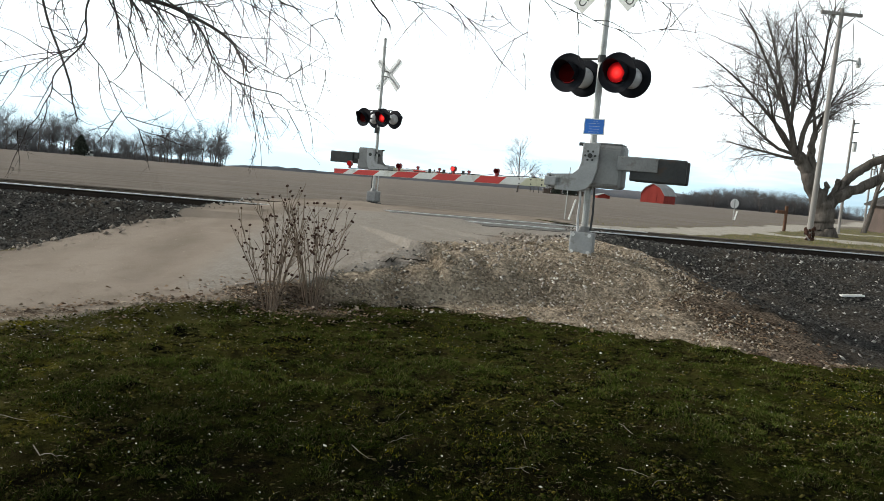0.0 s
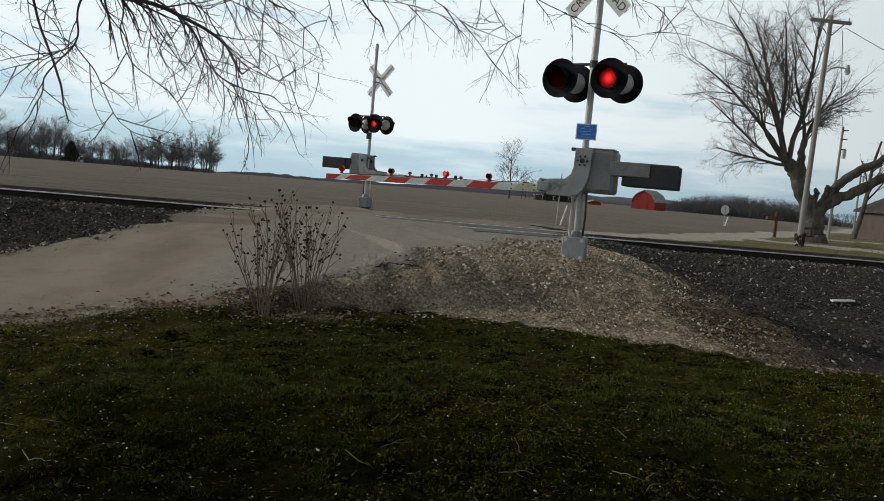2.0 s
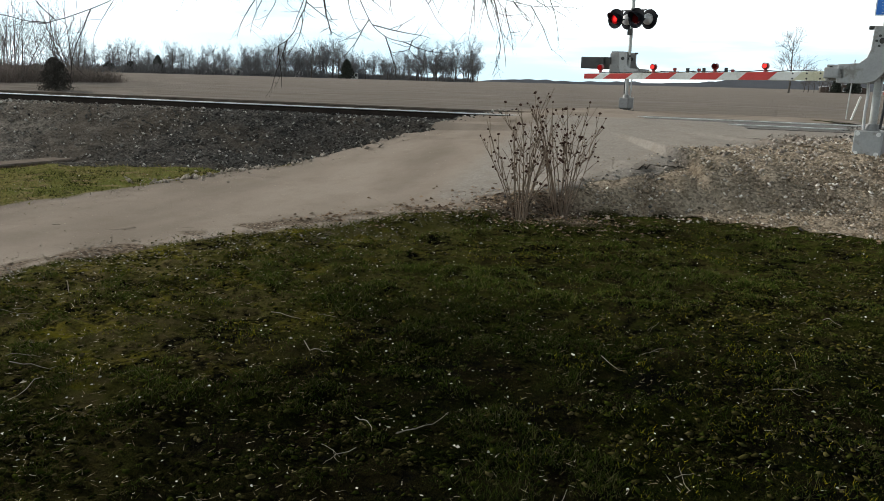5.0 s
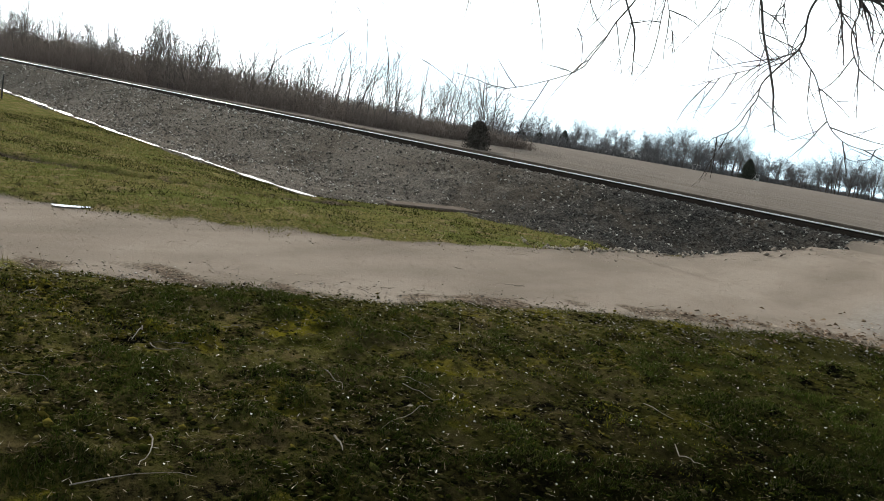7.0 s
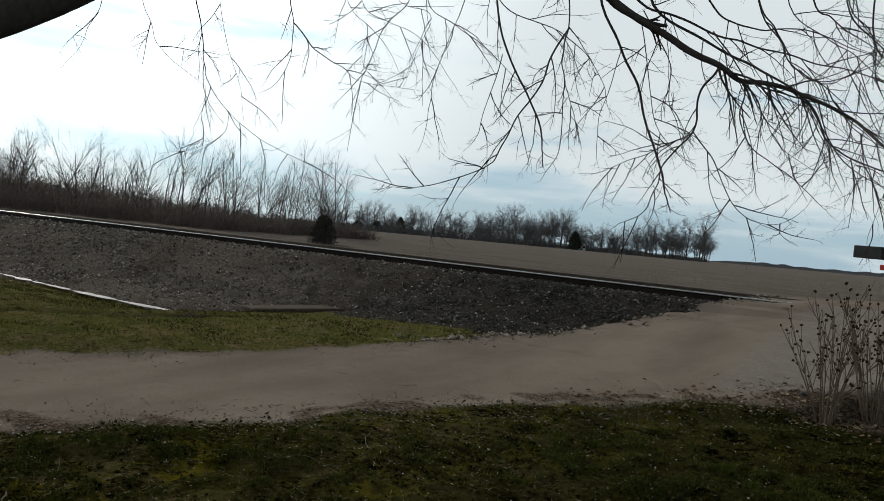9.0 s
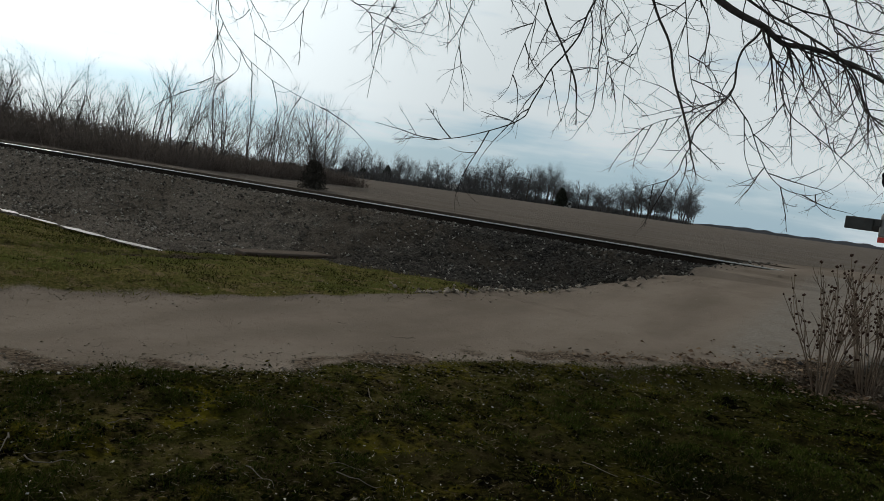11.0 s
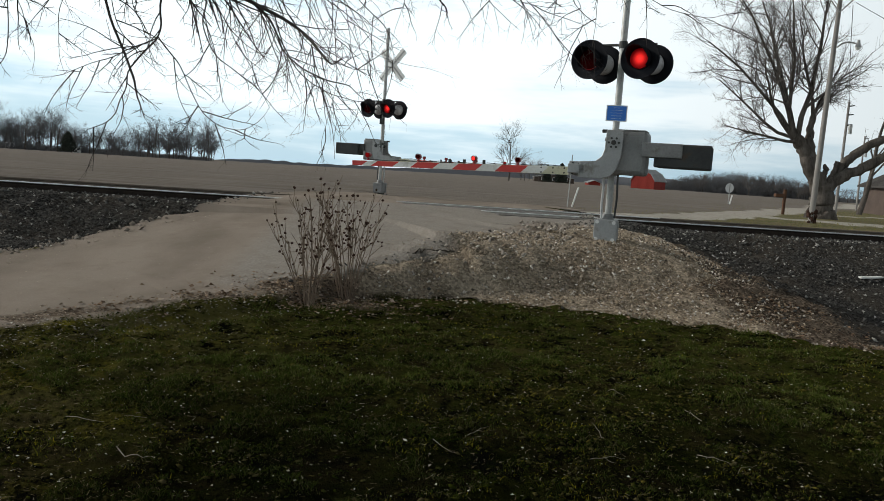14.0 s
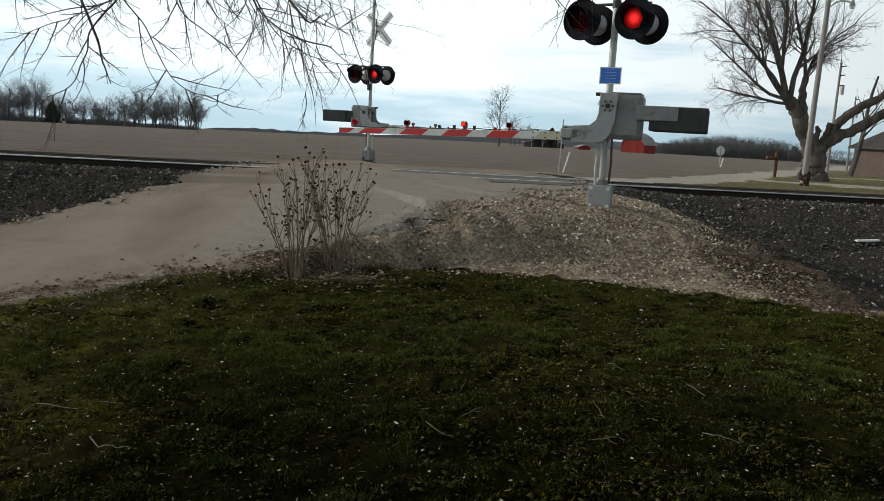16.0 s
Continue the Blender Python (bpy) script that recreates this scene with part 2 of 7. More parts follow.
    "pole_wood": surface("grey_pole_wood", (0.20, 0.185, 0.17), (0.34, 0.32, 0.30), 1.5, 20, 0.85, 0, 0.4, 0.006, (1, 1, 0.12)),
    "concrete": surface("old_concrete", (0.28, 0.26, 0.24), (0.42, 0.40, 0.37), 1.5, 20, 0.85, 0, 0.3, 0.006, spot=(0.2, 0.18, 0.16)),
    # headwall: dark colour for the shaded face, lighter one for the lit top
    "culvert": surface("stained_timber", (0.085, 0.06, 0.05), (0.17, 0.12, 0.10), 1.5, 22, 0.9, 0, 0.5, 0.01, (6, 1, 6)),
    "plank": surface("weathered_plank", (0.12, 0.098, 0.083), (0.21, 0.178, 0.152), 1.5, 22, 0.9, 0, 0.5, 0.01, (6, 1, 6)),
    "mech": surface("grey_machine_paint", (0.15, 0.152, 0.15), (0.235, 0.237, 0.232), 2.5, 35, 0.5, 0.25, 0.15, 0.002, spot=(0.12, 0.115, 0.105)),
    "road_chip": many("road_gravel_chips", [(0.22, 0.185, 0.145), (0.34, 0.29, 0.23), (0.27, 0.225, 0.175), (0.46, 0.40, 0.33)]),
    "barn_red": surface("barn_red_boards", (0.19, 0.024, 0.019), (0.27, 0.04, 0.03), 0.4, 4, 0.8, 0, 0.2, 0.02, (1, 1, 0.1)),
    "roof": surface("grey_roofing", (0.20, 0.20, 0.20), (0.34, 0.34, 0.34), 0.5, 5, 0.7, 0, 0.2, 0.02),
    "dark_roof": surface("dark_shingles", (0.045, 0.042, 0.04), (0.09, 0.085, 0.08), 0.7, 7, 0.85, 0, 0.3, 0.02),
    "siding": surface("white_siding", (0.62, 0.62, 0.60), (0.76, 0.76, 0.74), 0.5, 5, 0.6, 0, 0.1, 0.01),
    "brown_wall": surface("brown_boards", (0.06, 0.045, 0.038), (0.11, 0.08, 0.065), 0.7, 6, 0.8, 0, 0.2, 0.01),
    "window": surface("dark_window_glass", (0.03, 0.035, 0.04), (0.06, 0.065, 0.07), 0.7, 6, 0.1, 0, 0, 0.01),
    "sign_back": surface("bare_metal_sign", (0.55, 0.55, 0.54), (0.68, 0.68, 0.67), 3, 30, 0.45, 0.3, 0.1, 0.001),
    "post_brown": surface("brown_post", (0.09, 0.05, 0.035), (0.16, 0.09, 0.06), 3, 30, 0.85, 0, 0.2, 0.003),
    "white_post": surface("white_marker", (0.6, 0.6, 0.57), (0.75, 0.75, 0.72), 3, 30, 0.6, 0, 0.1, 0.002),
    "rubber": surface("dusty_crossing_panel", (0.085, 0.078, 0.07), (0.145, 0.133, 0.12), 2, 40, 0.8, 0, 0.3, 0.004),
    "porcelain": surface("white_porcelain", (0.6, 0.6, 0.58), (0.72, 0.72, 0.7), 4, 40, 0.3, 0, 0, 0.001),
}


def glowing():
    m, nt, b = mat("lit_red_lens", 0.9)
    b.inputs["Base Color"].default_value = (0.35, 0.01, 0.01, 1)
    v = coords(nt)
    grad = nt.nodes.new("ShaderNodeTexGradient")
    grad.gradient_type = "SPHERICAL"
    mp = nt.nodes.new("ShaderNodeMapping")
    mp.inputs["Scale"].default_value = (7.5, 7.5, 7.5)
    nt.links.new(v, mp.inputs["Vector"])
    nt.links.new(mp.outputs["Vector"], grad.inputs["Vector"])
    c = n_mix(nt, grad.outputs["Fac"], (0.16, 0.001, 0.003), (1.0, 0.03, 0.025))
    nt.links.new(c, b.inputs["Emission Color"])
    s = n_math(nt, "ADD", n_math(nt, "MULTIPLY", grad.outputs["Fac"], 1.5), 0.35)
    nt.links.new(s, b.inputs["Emission Strength"])
    return m


M["glow"] = glowing()
m_small = M["glow"].copy()
m_small.name = "small_lit_red_lens"
for n_ in m_small.node_tree.nodes:
    if n_.type == "MATH" and n_.operation == "ADD":
        n_.inputs[1].default_value = 0.25
M["glow_small"] = m_small
M["red_cap"] = surface("red_lamp_housing", (0.20, 0.01, 0.012), (0.32, 0.02, 0.02), 6, 60, 0.35, 0, 0.1, 0.001)
# near-black colour for the shadow strip along broken asphalt edges
M["edge_shade"] = surface("dark_crack_soil", (0.02, 0.017, 0.014), (0.05, 0.043, 0.036), 8, 60, 0.95, 0, 0.4, 0.006)
M["ice"] = surface("old_ditch_ice", (0.40, 0.38, 0.35), (0.72, 0.70, 0.67), 4, 30, 0.5, 0, 0.4, 0.01)
# the pale blue-grey is distance haze mixed into the hills' colour
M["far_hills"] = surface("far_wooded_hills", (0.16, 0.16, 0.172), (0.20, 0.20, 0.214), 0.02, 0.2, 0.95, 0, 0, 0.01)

water_mat, _nt, _b = mat("ditch_water", 0.08)
_b.inputs["Base Color"].default_value = (0.05, 0.05, 0.045, 1)
n_bump(_nt, _b, n_noise(_nt, coords(_nt), 6, 3), 0.06, 0.02)
M["water"] = water_mat

# ---- mesh helpers ----


def part(name, bm, material, parent, label=""):
    me = bpy.data.meshes.new(name)
    bm.to_mesh(me)
    bm.free()
    me.materials.append(M[material])
    ob = new(name, me)
    ob.parent = parent
    return tagged(ob, label)


def thing(name, m, label, category, group="", kind=""):
    ob = new(name)
    ob.empty_display_size = 0.1
    ob.matrix_world = m
    return tagged(ob, label, category, group, kind)


def box(bm, x0, x1, y0, y1, z0, z1, bevel=0.0, m=None):
    r = bmesh.ops.create_cube(bm, size=1.0)
    vs = r["verts"]
    bmesh.ops.scale(bm, vec=(x1 - x0, y1 - y0, z1 - z0), verts=vs)
    bmesh.ops.translate(bm, vec=((x0 + x1) / 2, (y0 + y1) / 2, (z0 + z1) / 2), verts=vs)
    if bevel:
        es = list({e for v in vs for e in v.link_edges})
        r2 = bmesh.ops.bevel(bm, geom=es, offset=bevel, segments=2, affect="EDGES", profile=0.5)
        vs = list({v for f in r2["faces"] for v in f.verts} | {v for v in vs if v.is_valid})
    if m is not None:
        bmesh.ops.transform(bm, matrix=m, verts=vs)
    return bm


def cone(bm, m, r1, r2, depth, seg=20, caps=True):
    bmesh.ops.create_cone(bm, cap_ends=caps, segments=seg, radius1=r1, radius2=r2, depth=depth, matrix=m)
    return bm


def between(a, b):
    """The matrix that lays a unit z axis from a to b, about the middle."""
    a, b = Vector(a), Vector(b)
    return Matrix.Translation((a + b) / 2) @ (b - a).to_track_quat("Z", "Y").to_matrix().to_4x4()


def rod(bm, a, b, r, r2=None, seg=10):
    return cone(bm, between(a, b), r, r if r2 is None else r2, (Vector(b) - Vector(a)).length, seg)


def prism(bm, outline, y0, y1, bevel=0.0):
    """An outline in x and z, thickened along y."""
    lo = [bm.verts.new((x, y0, z)) for x, z in outline]
    hi = [bm.verts.new((x, y1, z)) for x, z in outline]
    n = len(outline)
    fs = [bm.faces.new(lo), bm.faces.new(hi[::-1])]
    for i in range(n):
        fs.append(bm.faces.new((lo[i], hi[i], hi[(i + 1) % n], lo[(i + 1) % n])))
    bmesh.ops.recalc_face_normals(bm, faces=fs)
    if bevel:
        es = list({e for f in fs[:2] for e in f.edges})
        bmesh.ops.bevel(bm, geom=es, offset=bevel, segments=1, affect="EDGES")
    return bm


def fresh():
    return bmesh.new()


def raw_mesh(name, verts, faces, material):
    """A mesh from arrays; all faces have the same number of corners."""
    verts, faces = np.asarray(verts, dtype=np.float32), np.asarray(faces, dtype=np.int32)
    me = bpy.data.meshes.new(name)
    n, k = faces.shape
    me.vertices.add(len(verts))
    me.vertices.foreach_set("co", verts.ravel())
    me.loops.add(n * k)
    me.loops.foreach_set("vertex_index", faces.ravel())
    me.polygons.add(n)
    me.polygons.foreach_set("loop_start", np.arange(0, n * k, k, dtype=np.int32))
    me.polygons.foreach_set("loop_total", np.full(n, k, dtype=np.int32))
    me.update(calc_edges=True)
    me.materials.append(M[material] if isinstance(material, str) else material)
    return me


class Tubes:
    """Collects round tapered tubes along polylines, for branches and stems."""

    def __init__(self):
        self.v, self.f, self.n = [], [], 0

    def add(self, pts, radii, sides=4):
        p = np.asarray(pts, dtype=float)
        t = np.gradient(p, axis=0)
        t /= np.linalg.norm(t, axis=1, keepdims=True) + 1e-9
        ref = np.array((0.0, 0.0, 1.0)) if abs(t[:, 2]).mean() < 0.8 else np.array((1.0, 0.0, 0.0))
        a = np.cross(t, ref)
        a /= np.linalg.norm(a, axis=1, keepdims=True) + 1e-9
        b = np.cross(t, a)
        ang = np.arange(sides) * 2 * math.pi / sides
        r = np.asarray(radii)[:, None, None]
        ring = p[:, None] + r * (np.cos(ang)[None, :, None] * a[:, None] + np.sin(ang)[None, :, None] * b[:, None])
        k = len(p)
        self.v.append(ring.reshape(-1, 3))
        i = np.arange(k - 1)[:, None] * sides
        j = np.arange(sides)[None]
        j2 = (j + 1) % sides
        q = np.stack([i + j, i + j2, i + sides + j2, i + sides + j], -1).reshape(-1, 4) + self.n
        self.f.append(q)
        self.n += k * sides

    def mesh(self, name, material):
        me = raw_mesh(name, np.concatenate(self.v), np.concatenate(self.f), material)
        me.polygons.foreach_set("use_smooth", np.ones(len(me.polygons), dtype=bool))
        return me


def smooth(a, b, x):
    t = np.clip((x - a) / (b - a), 0, 1)
    return t * t * (3 - 2 * t)


def lattice_noise(x, y, seed, size):
    """Smooth value noise of that grain, from -1 to 1."""
    g = np.random.RandomState(seed).uniform(-1, 1, (128, 128))
    u, v = np.asarray(x) / size, np.asarray(y) / size
    i, j = np.floor(u).astype(int), np.floor(v).astype(int)
    fu, fv = u - i, v - j
    fu, fv = fu * fu * (3 - 2 * fu), fv * fv * (3 - 2 * fv)
    i, j, i2, j2 = i % 128, j % 128, (i + 1) % 128, (j + 1) % 128
    return (g[i, j] * (1 - fu) + g[i2, j] * fu) * (1 - fv) + (g[i, j2] * (1 - fu) + g[i2, j2] * fu) * fv


# ---- the lie of the land ----
RAIL_Y, RAIL_SLOPE, RAIL_TOP, GAUGE = 15.65, 0.088, 0.735, 1.505
TRACK_ANGLE = math.atan(RAIL_SLOPE)
MAST_NEAR, MAST_FAR = (2.07, 11.62, 0.56), (-2.10, 22.80, 0.585)
# gravel road over the crossing and past the lawn: x, y, z, half width
ROAD = [(2.6, 25.2, 0.46, 1.4), (0.2, 21.8, 0.60, 2.2), (-0.7, 19.2, 0.67, 3.3), (-0.9, 16.6, 0.71, 3.4), (-0.95, 14.6, 0.70, 3.3), (-1.5, 13.3, 0.66, 2.9), (-2.6, 11.6, 0.50, 2.3), (-4.0, 9.2, 0.10, 2.1),
        (-5.33, 6.96, 0.02, 1.55), (-6.46, 4.52, -0.05, 1.42), (-7.86, 2.12, -0.07, 1.42), (-10.1, -1.5, -0.07, 1.55), (-14, -8, -0.05, 1.8), (-20, -20, 0, 1.9)]
# pale road beyond the tracks
PALE = [(3.4, 22.0, 0.50, 0.6), (5.6, 24.0, 0.43, 1.0), (7.6, 26.3, 0.38, 1.15), (9.5, 29.2, 0.35, 1.1), (14.4, 37.3, 0.28, 1.0), (18.2, 43.7, 0.21, 1.05), (24.6, 54.6, 0.12, 1.25), (33.0, 70.0, -0.1, 1.5), (67, 131, -0.77, 2.2), (150, 270, -2.3, 3.0)]
DRIVE_1 = [(14.0, 36.2, 0.29, 0.8), (13.1, 33.2, 0.30, 0.8), (14.2, 31.7, 0.31, 0.75), (16.5, 31.4, 0.31, 0.8), (20, 31.3, 0.30, 0.9), (32, 31, 0.28, 1.0), (60, 30, 0.2, 1.2)]
DRIVE_2 = [(19.3, 45.5, 0.19, 1.2), (22.5, 45.4, 0.2, 1.3), (26, 45.8, 0.2, 1.3), (40, 46, 0.2, 1.3), (60, 45, 0.2, 1.3)]


def along(x, y, path):
    """How far outside the edge of a road a place lies, and the road's height there."""
    best, zz = np.full(np.shape(x), 1e9), np.zeros(np.shape(x))
    for (x0, y0, z0, w0), (x1, y1, z1, w1) in zip(path, path[1:]):
        dx, dy = x1 - x0, y1 - y0
        s = np.clip(((x - x0) * dx + (y - y0) * dy) / (dx * dx + dy * dy), 0, 1)
        d = np.hypot(x - x0 - s * dx, y - y0 - s * dy) - (w0 + s * (w1 - w0))
        near = d < best
        best, zz = np.where(near, d, best), np.where(near, z0 + s * (z1 - z0), zz)
    return best, zz


def off_track(x, y):
    return (y - (RAIL_Y + GAUGE / 2 + RAIL_SLOPE * x)) * math.cos(TRACK_ANGLE)


def ditch_y(x):
    x = np.asarray(x, dtype=float)
    return np.minimum(8.93 + 0.0021 * (np.maximum(x, -60) + 11.9) ** 2, RAIL_Y + GAUGE / 2 + RAIL_SLOPE * x - 3.1)


def swale_x(y):
    """The small hollow that runs along the verge."""
    return np.interp(y, [1.5, 3.57, 5.13, 5.87, 6.70, 7.68, 10.5], [-14.6, -12.58, -11.14, -10.6, -10.17, -9.80, -8.3])


def terrain(x, y):
    x, y = np.asarray(x, dtype=float), np.asarray(y, dtype=float)
    u, d = off_track(x, y), np.hypot(x, y)
    # south of the track: lawn, ditch to the west, hollow to the east
    base = np.zeros(x.shape) + 0.02 * lattice_noise(x, y, 3, 1.7) * smooth(30, 12, d)
    base -= 0.10 * np.exp(-((y - ditch_y(x)) / 0.7) ** 2) * smooth(-8.8, -11.0, x)
    base -= 0.40 * smooth(2.9, 5.5, x) * smooth(7.6, 9.8, y)
    base -= 0.34 * smooth(-0.2, -1.6, x - swale_x(np.clip(y, 1.5, 10.5))) * smooth(3.0, 8.4, y)
    base -= 0.16 * np.exp(-((x - swale_x(y)) / 0.30) ** 2) * smooth(8.6, 7.6, y) * smooth(0.0, 2.0, y)
    west = smooth(2.0, -3.0, x)
    steep = smooth(-24, -36, x)
    fall = (0.42 + 0.40 * steep) * west + 0.235 * (1 - west)
    south = 0.59 - fall * np.maximum(0, -u - 1.75 + 0.25 * steep)
    south = np.maximum(np.minimum(south, 0.59 + 0.075 * smooth(-4, -9, x) * smooth(-0.84, -0.98, u)), base)
    # north of it: field
    flat = 0.36 - 0.30 * smooth(8, 45, u)
    slope = 0.0098 + 0.0034 * smooth(0.15, -0.25, x / (np.abs(y) + 20))
    far = -slope * np.maximum(0, d - 62)
    north = np.maximum(np.minimum(0.59, 0.59 - 0.16 * np.maximum(0, u - 1.75)), flat)
    z = np.where(u < 0, south, north) + far
    # mound of gravel about the near mast
    r = np.hypot((x - 2.2) * np.where(x > 2.2, 0.85, 0.62), (y - 11.9) * np.where(y > 11.9, 0.5, 1.0))
    mound = 0.545 - 0.245 * np.maximum(0, r - 0.55)
    z = np.where(u < -1.0, np.maximum(z, mound), z)
    # shoulder of the road running down to the lawn
    for path, soft_edge in ((PALE, 1.5), (ROAD, 0.4 + 2.2 * smooth(8.7, 10.4, y) * smooth(-3.2, -2.0, x)), (DRIVE_1, 0.8), (DRIVE_2, 0.8)):
        e, zr = along(x, y, path)
        w = 1 - smooth(0.0, soft_edge, e)
        z = z + (zr - z) * w
        if path is ROAD:
            turf = smooth(0.1, 0.7, e) * smooth(9.2, 8.3, y) * smooth(13, 9, d)
    # dirt packed over the rails where the road crosses them
    end = -1.25 + 1.75 * smooth(-0.1, -0.55, u)
    cover = smooth(-3.75, -3.2, x) * smooth(end + 0.25, end - 0.25, x) * smooth(1.9, 1.15, np.abs(u))
    z = z + np.maximum(0, RAIL_TOP + 0.014 - z) * cover
    # tussocks of the lawn
    return z + turf * (0.024 * lattice_noise(x, y, 71, 0.26) + 0.021 * lattice_noise(x, y, 72, 0.10) + 0.016 * lattice_noise(x, y, 74, 0.9))


def ground_masks(x, y):
    """How much of each surface a place has."""
    u = off_track(x, y)
    wob = 0.25 * lattice_noise(x, y, 11, 0.9) + 0.18 * lattice_noise(x, y, 12, 0.33)
    road = 1 - smooth(-0.30, 0.30, along(x, y, ROAD)[0] + 0.7 * wob)
    pale = 1 - smooth(-0.3, 0.3, along(x, y, PALE)[0] + wob)
    for p in (DRIVE_1, DRIVE_2):
        pale = np.maximum(pale, 1 - smooth(-0.2, 0.2, along(x, y, p)[0] + wob))
    # edge of the lawn: y rises towards the shrubs, then runs round the mound
    lawn_y = 8.55 + 0.75 * np.exp(-(x / 1.6) ** 2) - 0.6 * smooth(2.8, 4.0, x) + 0.06 * np.maximum(0, x - 5)
    gravel = smooth(-0.25, 0.25, y - lawn_y + wob) * smooth(-3.6, -2.4, x) * smooth(0.0, -0.6, u)
    # worn asphalt and road dirt to the west of the heap of gravel
    heap_x = np.interp(y, [9.4, 9.6, 10.2, 12.2, 13.8], [-1.24, -0.85, -0.15, 0.76, 1.4])
    worn = gravel * smooth(0.25, -0.25, x - heap_x + 0.8 * wob)
    mound = gravel * smooth(4.4, 3.2, x + wob) * smooth(-2.4, -3.0, u + wob) * (1 - 0.9 * worn)
    ballast = smooth(-4.6, -3.4, u + 1.6 * wob + 4.2) * smooth(-0.2, -0.8, u - 3.6) * smooth(-0.2, 0.2, y - np.where(x < -2.5, np.where(x > -9.5, 9.3 + 0.33 * (x + 9.5), ditch_y(x)), lawn_y) + wob) * (1 - mound)
    earth = smooth(-8.6, -8.0, u + wob) * smooth(0, -1, u) * smooth(-4.2, -5.0, x) * smooth(-0.15, 0.15, y - np.where(x > -9.5, 9.3 + 0.33 * (x + 9.5), ditch_y(x)) + wob)
    mound = np.maximum(mound, 0.28 * earth * smooth(-2.6, -4.6, u + 1.5 * wob))
    field = smooth(3.4, 4.4, u + wob)
    verge = smooth(-5.9, -6.7, x) * smooth(0.25, -0.15, y - np.where(x > -9.5, 9.55 + 0.33 * (x + 9.5), ditch_y(x)) + wob)
    verge = np.clip(verge, 0, 1) + field * smooth(2.0, 5.0, x) * (1 - smooth(26, 40, y - 1.55 * x + 14)) * 0.55
    litter_shade = np.exp(-(((x + 1.6) / 0.9) ** 2 + ((y - 8.45) / 0.5) ** 2) * 1.2) + 0.26 * np.exp(-((y - lawn_y) / 0.20) ** 2) * smooth(-3, -2, x) * smooth(6, 3, x)
    # along the verge hollow this brown only paints the hollow's shadow line
    litter_shade = np.maximum(litter_shade, 0.85 * np.exp(-((x - swale_x(y) + 0.5 * wob) / 0.30) ** 2) * smooth(8.6, 7.4, y))
    litter_shade = np.maximum(litter_shade, 0.70 * smooth(2.9, 3.5, x + wob) * smooth(5.2, 4.2, x + wob) * smooth(-0.2, 0.2, y - lawn_y + wob) * smooth(-2.6, -3.4, u))
    litter_shade = np.maximum(litter_shade, 0.8 * np.clip(0.6 + 0.8 * lattice_noise(x, y, 13, 0.23), 0, 1) * np.exp(-((along(x, y, ROAD)[0] + 0.10 + wob) / 0.42) ** 2) * smooth(9.0, 8.0, y) * (x > np.interp(y, [-1.5, 2.2, 4.6, 7.0, 9.2], [-10.2, -8.0, -6.6, -5.4, -4.1])))
    asph = np.exp(-(((x + 0.35) / 1.3) ** 2 + ((y - 12.0) / 0.75) ** 2) ** 2) + smooth(-0.6, 0.3, x + 0.5 * wob) * smooth(-2.9, -2.6, u) * smooth(2.4, 1.9, u) * smooth(3.2, 2.6, x)
    asph = np.maximum(asph, 0.75 * worn)
    return [np.clip(m, 0, 1) for m in (road, mound, ballast, field, pale, verge, litter_shade, asph)]


